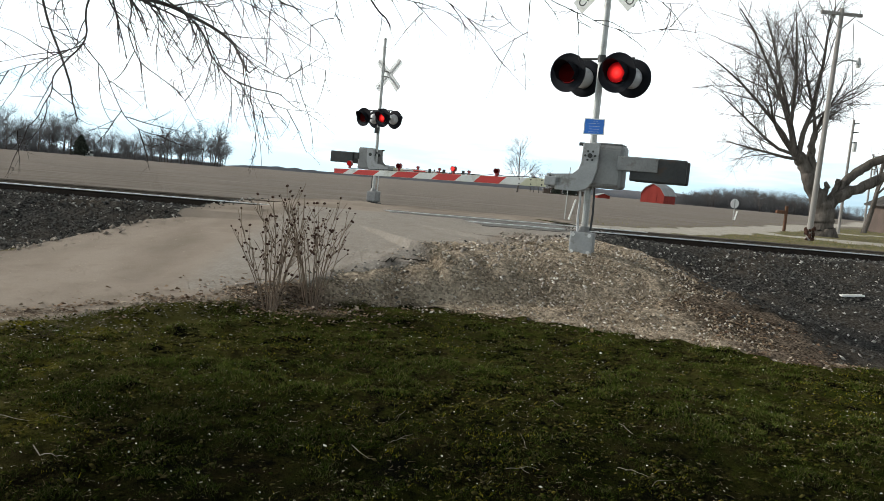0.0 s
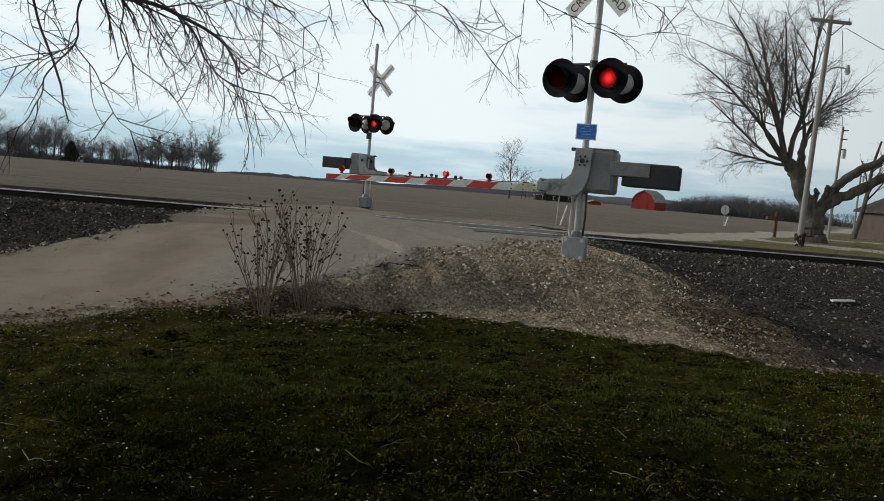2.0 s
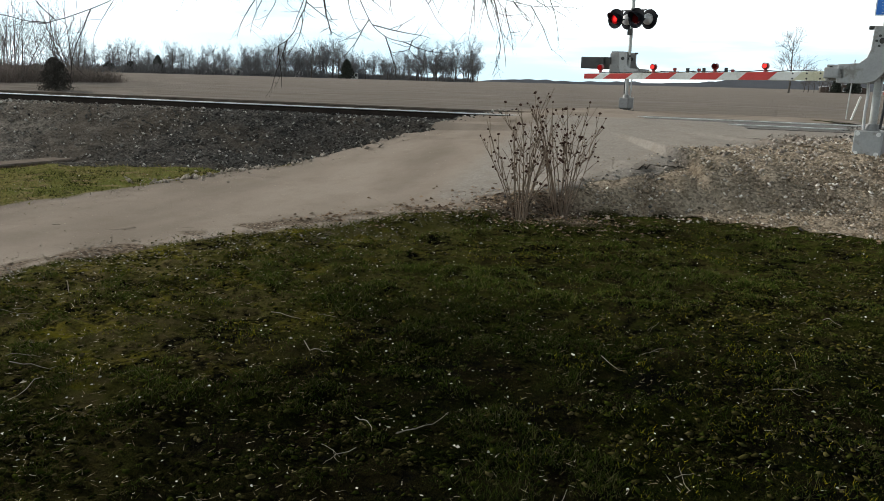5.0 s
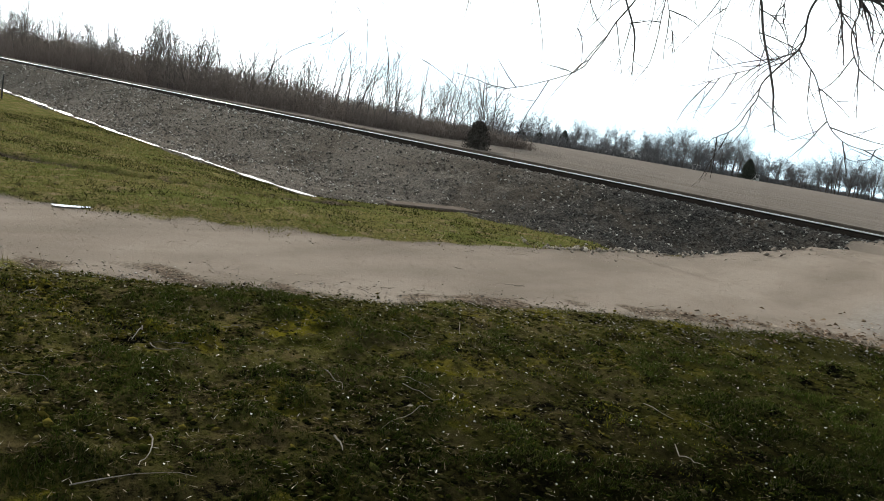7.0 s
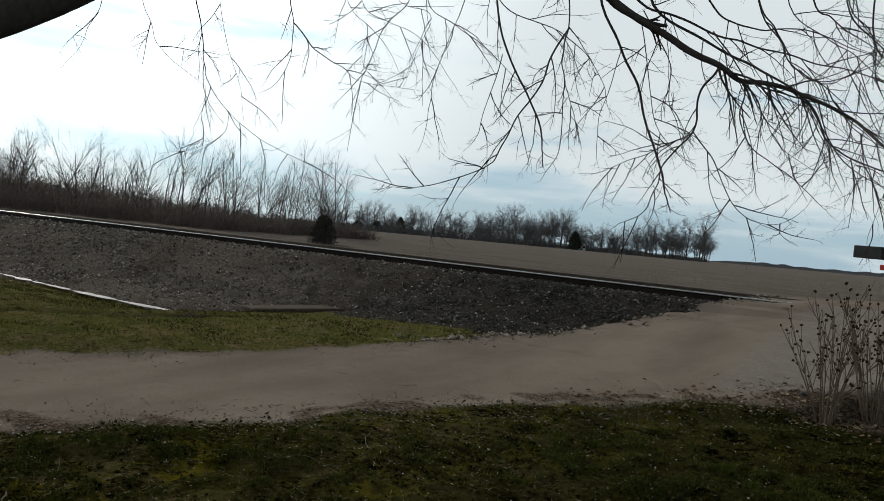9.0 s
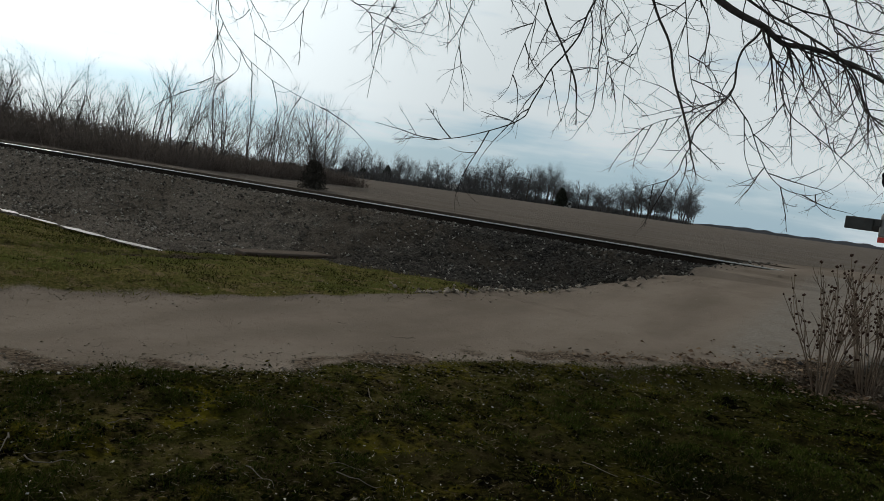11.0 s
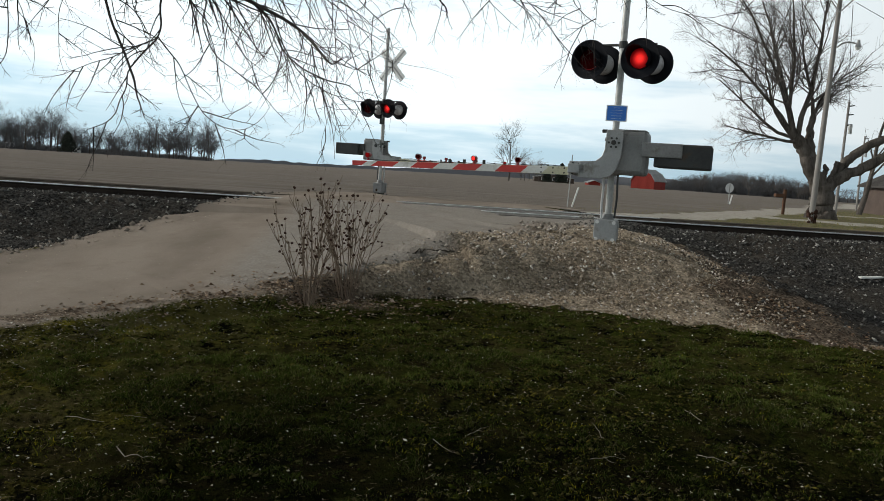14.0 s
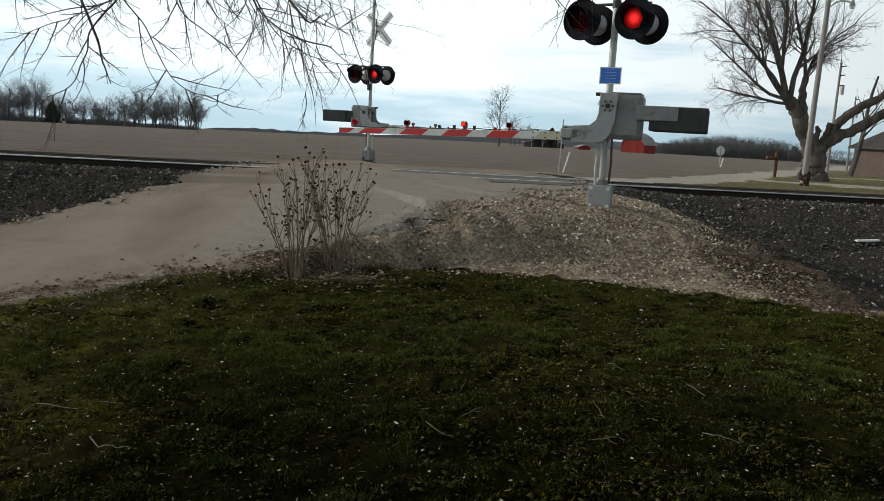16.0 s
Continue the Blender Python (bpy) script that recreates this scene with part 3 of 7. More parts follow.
def ground_material():
    m, nt, b = mat("ground", 0.95)
    v = coords(nt)
    ga, gb = nt.nodes.new("ShaderNodeAttribute"), nt.nodes.new("ShaderNodeAttribute")
    ga.attribute_name, gb.attribute_name = "surface_a", "surface_b"
    sa, sb = nt.nodes.new("ShaderNodeSeparateColor"), nt.nodes.new("ShaderNodeSeparateColor")
    nt.links.new(ga.outputs["Color"], sa.inputs["Color"])
    nt.links.new(gb.outputs["Color"], sb.inputs["Color"])
    big, mid = n_noise(nt, v, 0.5, 5, 0.6), n_noise(nt, v, 3.5, 6, 0.65)
    fine, grit = n_noise(nt, v, 28, 5, 0.7), n_noise(nt, v, 95, 3, 0.7)
    vor = nt.nodes.new("ShaderNodeTexVoronoi")
    vor.inputs["Scale"].default_value = 38.0
    nt.links.new(v, vor.inputs["Vector"])
    pebbles = vor.outputs["Color"]
    sep = nt.nodes.new("ShaderNodeSeparateColor")
    nt.links.new(pebbles, sep.inputs["Color"])
    peb = sep.outputs[0]
    # lawn: soil, thatch, green, moss, with shade painted between clumps and near the eye
    pos = nt.nodes.new("ShaderNodeSeparateXYZ")
    nt.links.new(v, pos.inputs["Vector"])
    west = n_ramp(nt, n_math(nt, "ADD", n_math(nt, "MULTIPLY", pos.outputs[0], -0.1), n_math(nt, "MULTIPLY", big, 0.25)), 0.28, 0.55)
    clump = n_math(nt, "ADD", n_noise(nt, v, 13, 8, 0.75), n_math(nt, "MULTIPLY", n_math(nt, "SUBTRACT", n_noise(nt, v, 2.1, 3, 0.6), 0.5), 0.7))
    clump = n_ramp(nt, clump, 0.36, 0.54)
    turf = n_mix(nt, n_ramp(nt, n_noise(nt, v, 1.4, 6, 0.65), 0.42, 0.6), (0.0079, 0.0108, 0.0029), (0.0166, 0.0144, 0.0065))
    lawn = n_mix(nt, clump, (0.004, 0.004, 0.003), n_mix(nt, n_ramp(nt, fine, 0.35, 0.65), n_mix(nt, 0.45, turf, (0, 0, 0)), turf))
    # greener and lighter towards the road, where the painted shade ends
    unshaded_turf = n_ramp(nt, n_math(nt, "ADD", n_math(nt, "MULTIPLY", pos.outputs[1], 0.1), n_math(nt, "MULTIPLY", big, 0.35)), 0.55, 0.85)
    lawn = n_mix(nt, n_math(nt, "MULTIPLY", unshaded_turf, clump), lawn, n_mix(nt, n_ramp(nt, mid, 0.4, 0.6), (0.036, 0.0435, 0.009), (0.0585, 0.051, 0.018)))
    lawn = n_mix(nt, n_math(nt, "MULTIPLY", west, clump), lawn, n_mix(nt, n_ramp(nt, mid, 0.4, 0.6), (0.1339, 0.1071, 0.0485), (0.0892, 0.0918, 0.0204)))
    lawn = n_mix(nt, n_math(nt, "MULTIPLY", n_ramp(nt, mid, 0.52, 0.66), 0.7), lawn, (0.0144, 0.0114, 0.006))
    lawn = n_mix(nt, n_math(nt, "MULTIPLY", n_math(nt, "MULTIPLY", n_ramp(nt, big, 0.52, 0.66), clump), 0.6), lawn, (0.024, 0.0288, 0.0048))
    moss = n_math(nt, "MULTIPLY", n_ramp(nt, n_noise(nt, v, 1.9, 5, 0.65), 0.54, 0.62), n_math(nt, "MULTIPLY", west, clump))
    lawn = n_mix(nt, n_math(nt, "MULTIPLY", moss, 0.85), lawn, (0.1428, 0.1243, 0.0118))
    verge = n_mix(nt, n_ramp(nt, fine, 0.35, 0.7), (0.081, 0.0864, 0.0243), (0.297, 0.2497, 0.1013))
    verge = n_mix(nt, n_ramp(nt, n_noise(nt, v, 0.9, 6, 0.7), 0.44, 0.58), verge, (0.133, 0.1428, 0.042))
    verge = n_mix(nt, n_ramp(nt, mid, 0.52, 0.66), verge, (0.26, 0.2015, 0.1144))
    verge = n_mix(nt, n_math(nt, "MULTIPLY", n_ramp(nt, n_noise(nt, v, 6.5, 5, 0.7), 0.54, 0.64), 0.8), verge, (0.032, 0.028, 0.014))
    # packed gravel, paler in the wheel tracks that run along the road
    lanes = n_noise(nt, coords(nt, (0.9, 0.35, 1)), 1.1, 3, 0.5)
    road = n_mix(nt, n_ramp(nt, lanes, 0.36, 0.62), (0.226, 0.190, 0.158), (0.318, 0.270, 0.228))
    road = n_mix(nt, n_math(nt, "MULTIPLY", n_ramp(nt, grit, 0.42, 0.70), 0.35), road, (0.1674, 0.1395, 0.1054))
    road = n_mix(nt, n_math(nt, "MULTIPLY", n_ramp(nt, mid, 0.48, 0.70), 0.3), road, (0.186, 0.1519, 0.1147))
    mound = n_mix(nt, peb, (0.18, 0.146, 0.112), (0.56, 0.465, 0.355))
    mound = n_mix(nt, n_math(nt, "MULTIPLY", n_ramp(nt, mid, 0.45, 0.68), 0.55), mound, (0.25, 0.198, 0.14))
    stone = n_mix(nt, peb, (0.017, 0.016, 0.0155), (0.105, 0.101, 0.095))
    slope = n_mix(nt, peb, (0.13, 0.115, 0.10), (0.29, 0.26, 0.226))
    stone = n_mix(nt, n_math(nt, "MULTIPLY", n_ramp(nt, n_math(nt, "ADD", n_math(nt, "MULTIPLY", pos.outputs[0], -0.03), n_math(nt, "MULTIPLY", mid, 0.3)), 0.40, 0.58), 0.9), stone, slope)
    stone = n_mix(nt, n_math(nt, "MULTIPLY", n_ramp(nt, big, 0.48, 0.66), 0.55), stone, (0.10, 0.082, 0.064))
    field = n_mix(nt, n_ramp(nt, n_noise(nt, coords(nt, (0.25, 1.6, 1)), 1.2, 8, 0.7), 0.35, 0.65), (0.1573, 0.1377, 0.1215), (0.272, 0.2431, 0.2167))
    field = n_mix(nt, n_math(nt, "MULTIPLY", n_ramp(nt, n_noise(nt, coords(nt, (0.3, 1, 1)), 0.05, 4), 0.4, 0.65), 0.5), field, (0.1955, 0.17, 0.1403))
    pale = n_mix(nt, n_ramp(nt, mid, 0.35, 0.65), (0.391, 0.357, 0.3102), (0.493, 0.459, 0.4037))
    litter_shade = n_mix(nt, peb, (0.05, 0.038, 0.029), (0.22, 0.175, 0.135))
    asph = n_mix(nt, n_ramp(nt, fine, 0.35, 0.65), (0.235, 0.215, 0.192), (0.345, 0.318, 0.286))
    asph = n_mix(nt, n_math(nt, "MULTIPLY", n_ramp(nt, mid, 0.50, 0.66), 0.5), asph, (0.23, 0.20, 0.17))

    def edge(mask, lo=0.35, hi=0.65):
        f = n_math(nt, "ADD", mask, n_math(nt, "MULTIPLY", n_math(nt, "SUBTRACT", fine, 0.5), 0.7))
        return n_ramp(nt, f, lo, hi)

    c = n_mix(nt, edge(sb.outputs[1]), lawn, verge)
    c = n_mix(nt, edge(ga.outputs["Alpha"]), c, field)
    c = n_mix(nt, n_math(nt, "MULTIPLY", edge(sb.outputs[1]), ga.outputs["Alpha"]), c, verge)
    c = n_mix(nt, edge(sa.outputs[2]), c, stone)
    c = n_mix(nt, edge(sa.outputs[1]), c, mound)
    c = n_mix(nt, edge(sb.outputs[0]), c, pale)
    c = n_mix(nt, edge(sa.outputs[0]), c, road)
    c = n_mix(nt, n_math(nt, "MULTIPLY", edge(gb.outputs["Alpha"]), 0.8), c, asph)
    c = n_mix(nt, edge(sb.outputs[2]), c, litter_shade)
    nt.links.new(c, b.inputs["Base Color"])
    tufts = n_math(nt, "MULTIPLY", n_noise(nt, v, 9, 4, 0.6), n_math(nt, "SUBTRACT", 1.6, n_math(nt, "MULTIPLY", sa.outputs[0], 1.6)))
    packed = n_math(nt, "SUBTRACT", 1.0, n_math(nt, "MULTIPLY", sa.outputs[0], 0.8))
    n_bump(nt, b, n_math(nt, "ADD", tufts, n_math(nt, "MULTIPLY", n_math(nt, "ADD", fine, n_math(nt, "MULTIPLY", grit, 0.5)), packed)), 0.9, 0.055)
    return m


def steps(lo, hi, fine_lo, fine_hi, step, mid_lo, mid_hi, mid_step, growth):
    """Lines of the ground's grid: close together in the middle, then wider, then ever wider."""
    out = list(np.arange(fine_lo, fine_hi + 1e-6, step))
    s = step
    while out[-1] < hi:
        s = min(s * growth, mid_step) if out[-1] < mid_hi else s * growth
        out.append(out[-1] + s)
    s = step
    while out[0] > lo:
        s = min(s * growth, mid_step) if out[0] > mid_lo else s * growth
        out.insert(0, out[0] - s)
    return np.array(out)


def build_ground():
    xs, ys = steps(-3500, 3500, -5.8, 4.2, 0.036, -13.0, 8.0, 0.10, 1.09), steps(-3500, 3800, 1.1, 9.2, 0.038, 0.6, 18.0, 0.085, 1.09)
    gx, gy = np.meshgrid(xs, ys)
    x, y = gx.ravel(), gy.ravel()
    z = terrain(x, y)
    masks = ground_masks(x, y)
    near = smooth(40, 15, np.hypot(x, y))
    rough = 0.008 + 0.022 * masks[2] + 0.024 * masks[1] + 0.02 * masks[6] + 0.012 * masks[7] - 0.0075 * np.maximum(masks[0], masks[4])
    rough = np.maximum(rough * (1 - 0.92 * masks[0]), 0.001)
    z += near * rough * (lattice_noise(x, y, 21, 0.27) + 0.7 * lattice_noise(x, y, 22, 0.13))
    z += (1 - masks[0]) * masks[3] * smooth(200, 30, np.hypot(x, y)) * 0.03 * np.sin(y * 4.0 + 0.3 * lattice_noise(x, y, 5, 3))
    nx, ny = len(xs), len(ys)
    i, j = np.meshgrid(np.arange(nx - 1), np.arange(ny - 1))
    a = (j * nx + i).ravel()
    me = raw_mesh("ground", np.stack([x, y, z], -1), np.stack([a, a + 1, a + nx + 1, a + nx], -1), ground_material())
    me.polygons.foreach_set("use_smooth", np.ones(len(me.polygons), dtype=bool))
    for name, four in (("surface_a", masks[:4]), ("surface_b", masks[4:])):
        at = me.color_attributes.new(name, "FLOAT_COLOR", "POINT")
        at.data.foreach_set("color", np.stack(four, -1).astype(np.float32).ravel())
    return tagged(new("ground", me), "lawn, gravel road, ballast slope and ploughed field in one sheet", "ground", kind="structure")


ground = build_ground()

# ---- track ----


def rail_profile():
    half = [(0.068, 0.0), (0.068, 0.012), (0.012, 0.03), (0.009, 0.13), (0.034, 0.142), (0.036, 0.17)]
    return half


def build_track():
    track = thing("railway_track", Matrix.Translation((0, RAIL_Y + GAUGE / 2, 0)) @ Matrix.Rotation(TRACK_ANGLE, 4, "Z"),
                  "single railway track with rusty rails on weathered ties", "railway track", kind="structure")
    half = rail_profile()
    outline = half + [(-x, z) for x, z in reversed(half)]
    for side in (-1, 1):
        bm = fresh()
        xs = list(range(-420, 260, 20))
        rings = [[bm.verts.new((x, side * GAUGE / 2 + dy, RAIL_TOP - 0.176 + dz)) for dy, dz in outline] for x in xs]
        n = len(outline)
        for a, b in zip(rings, rings[1:]):
            for i in range(n):
                bm.faces.new((a[i], b[i], b[(i + 1) % n], a[(i + 1) % n]))
        bmesh.ops.recalc_face_normals(bm, faces=bm.faces)
        part("rail", bm, "rust" if side < 0 else "pale_rust", track)
        # the far head is bright only where the road crosses it
        for x0, x1, bright in ((-420, 240, True),) if side < 0 else ((-420, -1.4, False), (-1.4, 4.6, True), (4.6, 240, False)):
            bm = fresh()
            box(bm, x0, x1, side * GAUGE / 2 - 0.038, side * GAUGE / 2 + 0.038, RAIL_TOP - 0.02, RAIL_TOP, 0.004)
            part("rail_head", bm, "rail_top" if bright else "pale_rust", track, "wheel-polished steel running surface" if bright else "dull rusty running surface")
    # crossing surface between and beside the rails
    for y0, y1 in ((-1.45, -0.83), (-0.66, 0.66), (0.83, 1.45)):
        for k in range(0 if y0 > -0.7 else 1, 2):
            x0 = -1.5 + k * 2.1
            bm = fresh()
            box(bm, x0 + 0.01, x0 + 2.09, y0, y1, RAIL_TOP - 0.10, RAIL_TOP - 0.018 if y0 > -2 else RAIL_TOP - 0.022, 0.012)
            part("crossing_panel", bm, "rubber", track, "dark worn crossing panel")
    rnd = random.Random(4)
    bm = fresh()
    box(bm, -0.115, 0.115, -1.3, 1.3, 0.0, 0.17, 0.012)
    me = bpy.data.meshes.new("tie")
    bm.to_mesh(me)
    bm.free()
    me.materials.append(M["tie"])
    for k in range(150):
        x = -48 + k * 0.53
        if -4.4 < x < 3.0:
            continue
        tie = new("tie", me)
        tie.parent = track
        tie.matrix_basis = pose(x + rnd.uniform(-0.03, 0.03), rnd.uniform(-0.04, 0.04), RAIL_TOP - 0.176 - 0.168, 0, 0, rnd.uniform(-1.5, 1.5))
    return track


build_track()

# ---- crossing signals ----
FLASH_START, FLASH_PERIOD = 0.25, 1.085  # the first change to the left-hand lamp
flashers = []  # (glowing disc, its own pose, lit in the first half of the period)


def lens_disc(parent, m, radius, first, name="lens"):
    """A two-faced lens that turns its lit face to the front and back again."""
    bm = fresh()
    bmesh.ops.create_circle(bm, cap_ends=True, segments=28, radius=radius, matrix=Matrix.Translation((0, 0.012, 0)) @ Matrix.Rotation(-math.pi / 2, 4, "X"))
    r = bmesh.ops.extrude_face_region(bm, geom=list(bm.faces))
    vs = [g for g in r["geom"] if isinstance(g, bmesh.types.BMVert)]
    bmesh.ops.translate(bm, vec=(0, -0.024, 0), verts=vs)
    bmesh.ops.recalc_face_normals(bm, faces=bm.faces)
    me = bpy.data.meshes.new(name)
    for f in bm.faces:
        f.material_index = 1 if f.normal.y > 0.5 else 0
    bm.to_mesh(me)
    bm.free()
    me.materials.append(M["lens"])
    me.materials.append(M["glow" if radius > 0.1 else "glow_small"])
    ob = new(name, me)
    ob.parent = parent
    ob.matrix_basis = m
    flashers.append((ob, m, first))
    return tagged(ob, "round red signal lens")


def lamp_head(signal, m, first):
    """One flashing lamp: it faces +y in its own space."""
    bm = fresh()
    # dished round background with a hole for the lens
    rows = [(0.160, -0.015), (0.215, -0.03), (0.298, 0.0), (0.305, 0.004), (0.305, -0.006), (0.298, -0.012), (0.20, -0.042), (0.160, -0.03)]
    seg = 36
    rings = [[bm.verts.new((r * math.cos(2 * math.pi * k / seg), y, r * math.sin(2 * math.pi * k / seg))) for k in range(seg)] for r, y in rows]
    for a, b in zip(rings, rings[1:] + rings[:1]):
        for k in range(seg):
            bm.faces.new((a[k], a[(k + 1) % seg], b[(k + 1) % seg], b[k]))
    bmesh.ops.recalc_face_normals(bm, faces=bm.faces)
    head = part("lamp_head", bm, "black", signal, "round black background plate of a flashing lamp")
    head.matrix_basis = m @ Matrix.Scale(0.92, 4)
    for f in head.data.polygons:
        f.use_smooth = True
    # hood over the lens
    bm = fresh()
    n, length = 22, 0.30
    out, inn = [], []
    for k in range(n + 1):
        a = radians(-40 + 260 * k / n)
        reach = length * (0.35 + 0.65 * max(0.0, math.sin(a)) ** 0.6)
        for r, store in ((0.172, out), (0.167, inn)):
            store.append([bm.verts.new((r * math.cos(a), -0.02, r * math.sin(a))), bm.verts.new((r * math.cos(a), reach, r * math.sin(a)))])
    for store in (out, inn):
        for p, q in zip(store, store[1:]):
            bm.faces.new((p[0], p[1], q[1], q[0]))
    for p, q, p2, q2 in zip(out, out[1:], inn, inn[1:]):
        bm.faces.new((p[1], p2[1], q2[1], q[1]))
    bmesh.ops.recalc_face_normals(bm, faces=bm.faces)
    part("hood", bm, "black", head)
    # housing behind
    bm = fresh()
    prof = [(0.165, -0.02), (0.17, -0.05), (0.165, -0.11), (0.14, -0.17), (0.09, -0.205), (0.03, -0.215)]
    rings = [[bm.verts.new((r * math.cos(2 * math.pi * k / 24), y, r * math.sin(2 * math.pi * k / 24))) for k in range(24)] for r, y in prof]
    for a, b in zip(rings, rings[1:]):
        for k in range(24):
            bm.faces.new((a[k], a[(k + 1) % 24], b[(k + 1) % 24], b[k]))
    bm.faces.new(rings[-1])
    bmesh.ops.recalc_face_normals(bm, faces=bm.faces)
    house = part("housing", bm, "lamp_back", head, "rounded grey metal lamp housing")
    for f in house.data.polygons:
        f.use_smooth = True
    lens_disc(head, Matrix.Translation((0, 0.0, 0)), 0.152, first)
    return head


def letters(text, size, depth, parent, m):
    cu = bpy.data.curves.new("lettering", "FONT")
    cu.body, cu.size, cu.extrude, cu.align_x, cu.align_y = text, size, depth, "CENTER", "CENTER"
    tmp = bpy.data.objects.new("lettering", cu)
    me = bpy.data.meshes.new_from_object(tmp)
    bpy.data.objects.remove(tmp)
    bpy.data.curves.remove(cu)
    me.materials.clear()
    me.materials.append(M["letter"])
    ob = new("lettering", me)
    ob.parent = parent
    ob.matrix_basis = m
    return tagged(ob, "black block lettering")


def bolt(parent, at, r, depth):
    bm = fresh()
    cone(bm, Matrix.Translation(at) @ Matrix.Rotation(math.pi / 2, 4, "X"), r, r, depth, 8)
    return part("bolt", bm, "dark_steel", parent)


def arm_lamp(arm, x, first, steady=False):
    bm = fresh()
    cone(bm, Matrix.Translation((x, 0.0, 0.075)), 0.028, 0.02, 0.05, 10)
    box(bm, x - 0.035, x + 0.035, -0.03, 0.03, 0.095, 0.17, 0.012)
    cone(bm, Matrix.Translation((x, 0, 0.135)) @ Matrix.Rotation(math.pi / 2, 4, "X"), 0.047, 0.047, 0.06, 14, False)
    lamp = part("arm_lamp", bm, "red_cap", arm, "small red lamp on top of the gate arm")
    if steady:
        bm = fresh()
        for s in (-1, 1):
            cone(bm, Matrix.Translation((x, s * 0.03, 0.135)) @ Matrix.Rotation(math.pi / 2, 4, "X"), 0.034, 0.034, 0.012, 14)
        part("arm_lamp_lens", bm, "glow_small", arm, "lit red lens")
    else:
        lens_disc(arm, Matrix.Translation((x, 0.035, 0.135)), 0.030, first, "arm_lamp_lens")
    return lamp


def build_signal(place, turn, arm_length, near):
    """A crossing signal with its gate down. Own space: x along the arm, y to the traffic it faces."""
    label = "grey crossing signal mast with lowered red and white gate" if near else "far crossing signal mast with crossbuck, lamps and lowered gate"
    sig = thing("crossing_signal", Matrix.Translation(place) @ Matrix.Rotation(radians(turn), 4, "Z") @ Matrix.Scale(1.0 if near else 0.93, 4), label, "crossing signal", "crossing signals")
    # foundation and junction box base
    bm = fresh()
    box(bm, -0.26, 0.26, -0.26, 0.26, -0.3, -0.035, 0.02)
    part("foundation", bm, "concrete", sig, "small concrete footing")
    bm = fresh()
    box(bm, -0.23, 0.23, -0.2, 0.2, -0.035, -0.01, 0.008)
    for sx in (-1, 1):
        for sy in (-1, 1):
            cone(bm, Matrix.Translation((sx * 0.19, sy * 0.16, 0.015)), 0.022, 0.022, 0.05, 6)
    part("base_plate", bm, "dark_steel", sig)
    bm = fresh()
    box(bm, -0.155, 0.155, -0.16, 0.145, 0.075, 0.385, 0.03)
    cone(bm, Matrix.Translation((0, 0, 0.43)), 0.1, 0.07, 0.09, 20)
    base = part("junction_box", bm, "cast", sig, "cast junction box at the foot of the mast")
    bm = fresh()
    box(bm, -0.12, 0.12, -0.12, 0.12, -0.012, 0.08, 0.01)
    for x0, x1 in ((-0.215, -0.10), (0.10, 0.215)):
        box(bm, x0, x1, -0.17, 0.17, -0.012, 0.035, 0.012)
    part("foot", bm, "dark_steel", base, "dark bolted foot flange")
    bm = fresh()
    box(bm, -0.168, 0.168, 0.152, 0.178, 0.065, 0.395, 0.012)
    lid = part("box_lid", bm, "aluminium", base, "grey bolted lid of the junction box")
    for x, z in ((0.12, 0.355), (0.12, 0.105), (-0.12, 0.355), (-0.12, 0.105)):
        bm = fresh()
        cone(bm, Matrix.Translation((x, 0.188, z)) @ Matrix.Rotation(math.pi / 2, 4, "X"), 0.028, 0.024, 0.03, 10)
        part("bolt", bm, "sign_back", lid)
    bm = fresh()
    top = 4.62 if near else 5.0
    rod(bm, (0, 0, 0.4), (0, 0, top), 0.049, 0.049, 24)
    cone(bm, Matrix.Translation((0, 0, top + 0.02)), 0.06, 0.03, 0.05, 20)
    part("mast", bm, "steel", sig, "galvanised steel pipe mast")
    bm = fresh()
    pts = [(-0.10, 0.06, 0.42), (-0.115, 0.07, 0.7), (-0.10, 0.08, 1.05)]
    for a, b in zip(pts, pts[1:]):
        rod(bm, a, b, 0.016, 0.016, 10)
    part("conduit", bm, "cable", sig, "dark flexible conduit")
    bm = fresh()
    pts = [(0.085, 0.08, 0.40), (0.095, 0.09, 0.62), (0.085, 0.1, 0.85), (0.10, 0.12, 1.02)]
    for a, b in zip(pts, pts[1:]):
        rod(bm, a, b, 0.019, 0.019, 10)
    part("conduit", bm, "lamp_back", sig, "pale grey conduit pipe")
    # gate mechanism
    bm = fresh()
    box(bm, -0.49, -0.02, -0.28, 0.22, 1.05, 1.68, 0.05)
    box(bm, -0.46, -0.05, -0.25, 0.19, 1.675, 1.70, 0.012)
    mech = part("gate_mechanism", bm, "mech", sig, "grey cast gate machine housing")
    bm = fresh()
    box(bm, -0.45, -0.08, 0.215, 0.235, 1.11, 1.61, 0.008)
    part("access_cover", bm, "mech", mech)
    for side in (0.26, -0.34):
        bm = fresh()
        outline = [(-0.16, 1.68), (0.08, 1.68), (0.09, 1.40), (0.12, 1.3), (0.2, 1.23), (0.44, 1.21), (0.44, 0.98), (0.1, 0.98), (-0.02, 1.02), (-0.10, 1.12), (-0.15, 1.3)]
        prism(bm, outline, side, side + 0.05, 0.008)
        plate = part("arm_bracket", bm, "aluminium", sig, "curved grey arm support bracket")
        for k in range(6):
            a = 2 * math.pi * k / 6
            bolt(plate, (-0.035 + 0.07 * math.cos(a), side + 0.055, 1.50 + 0.07 * math.sin(a)), 0.016, 0.025)
        bm = fresh()
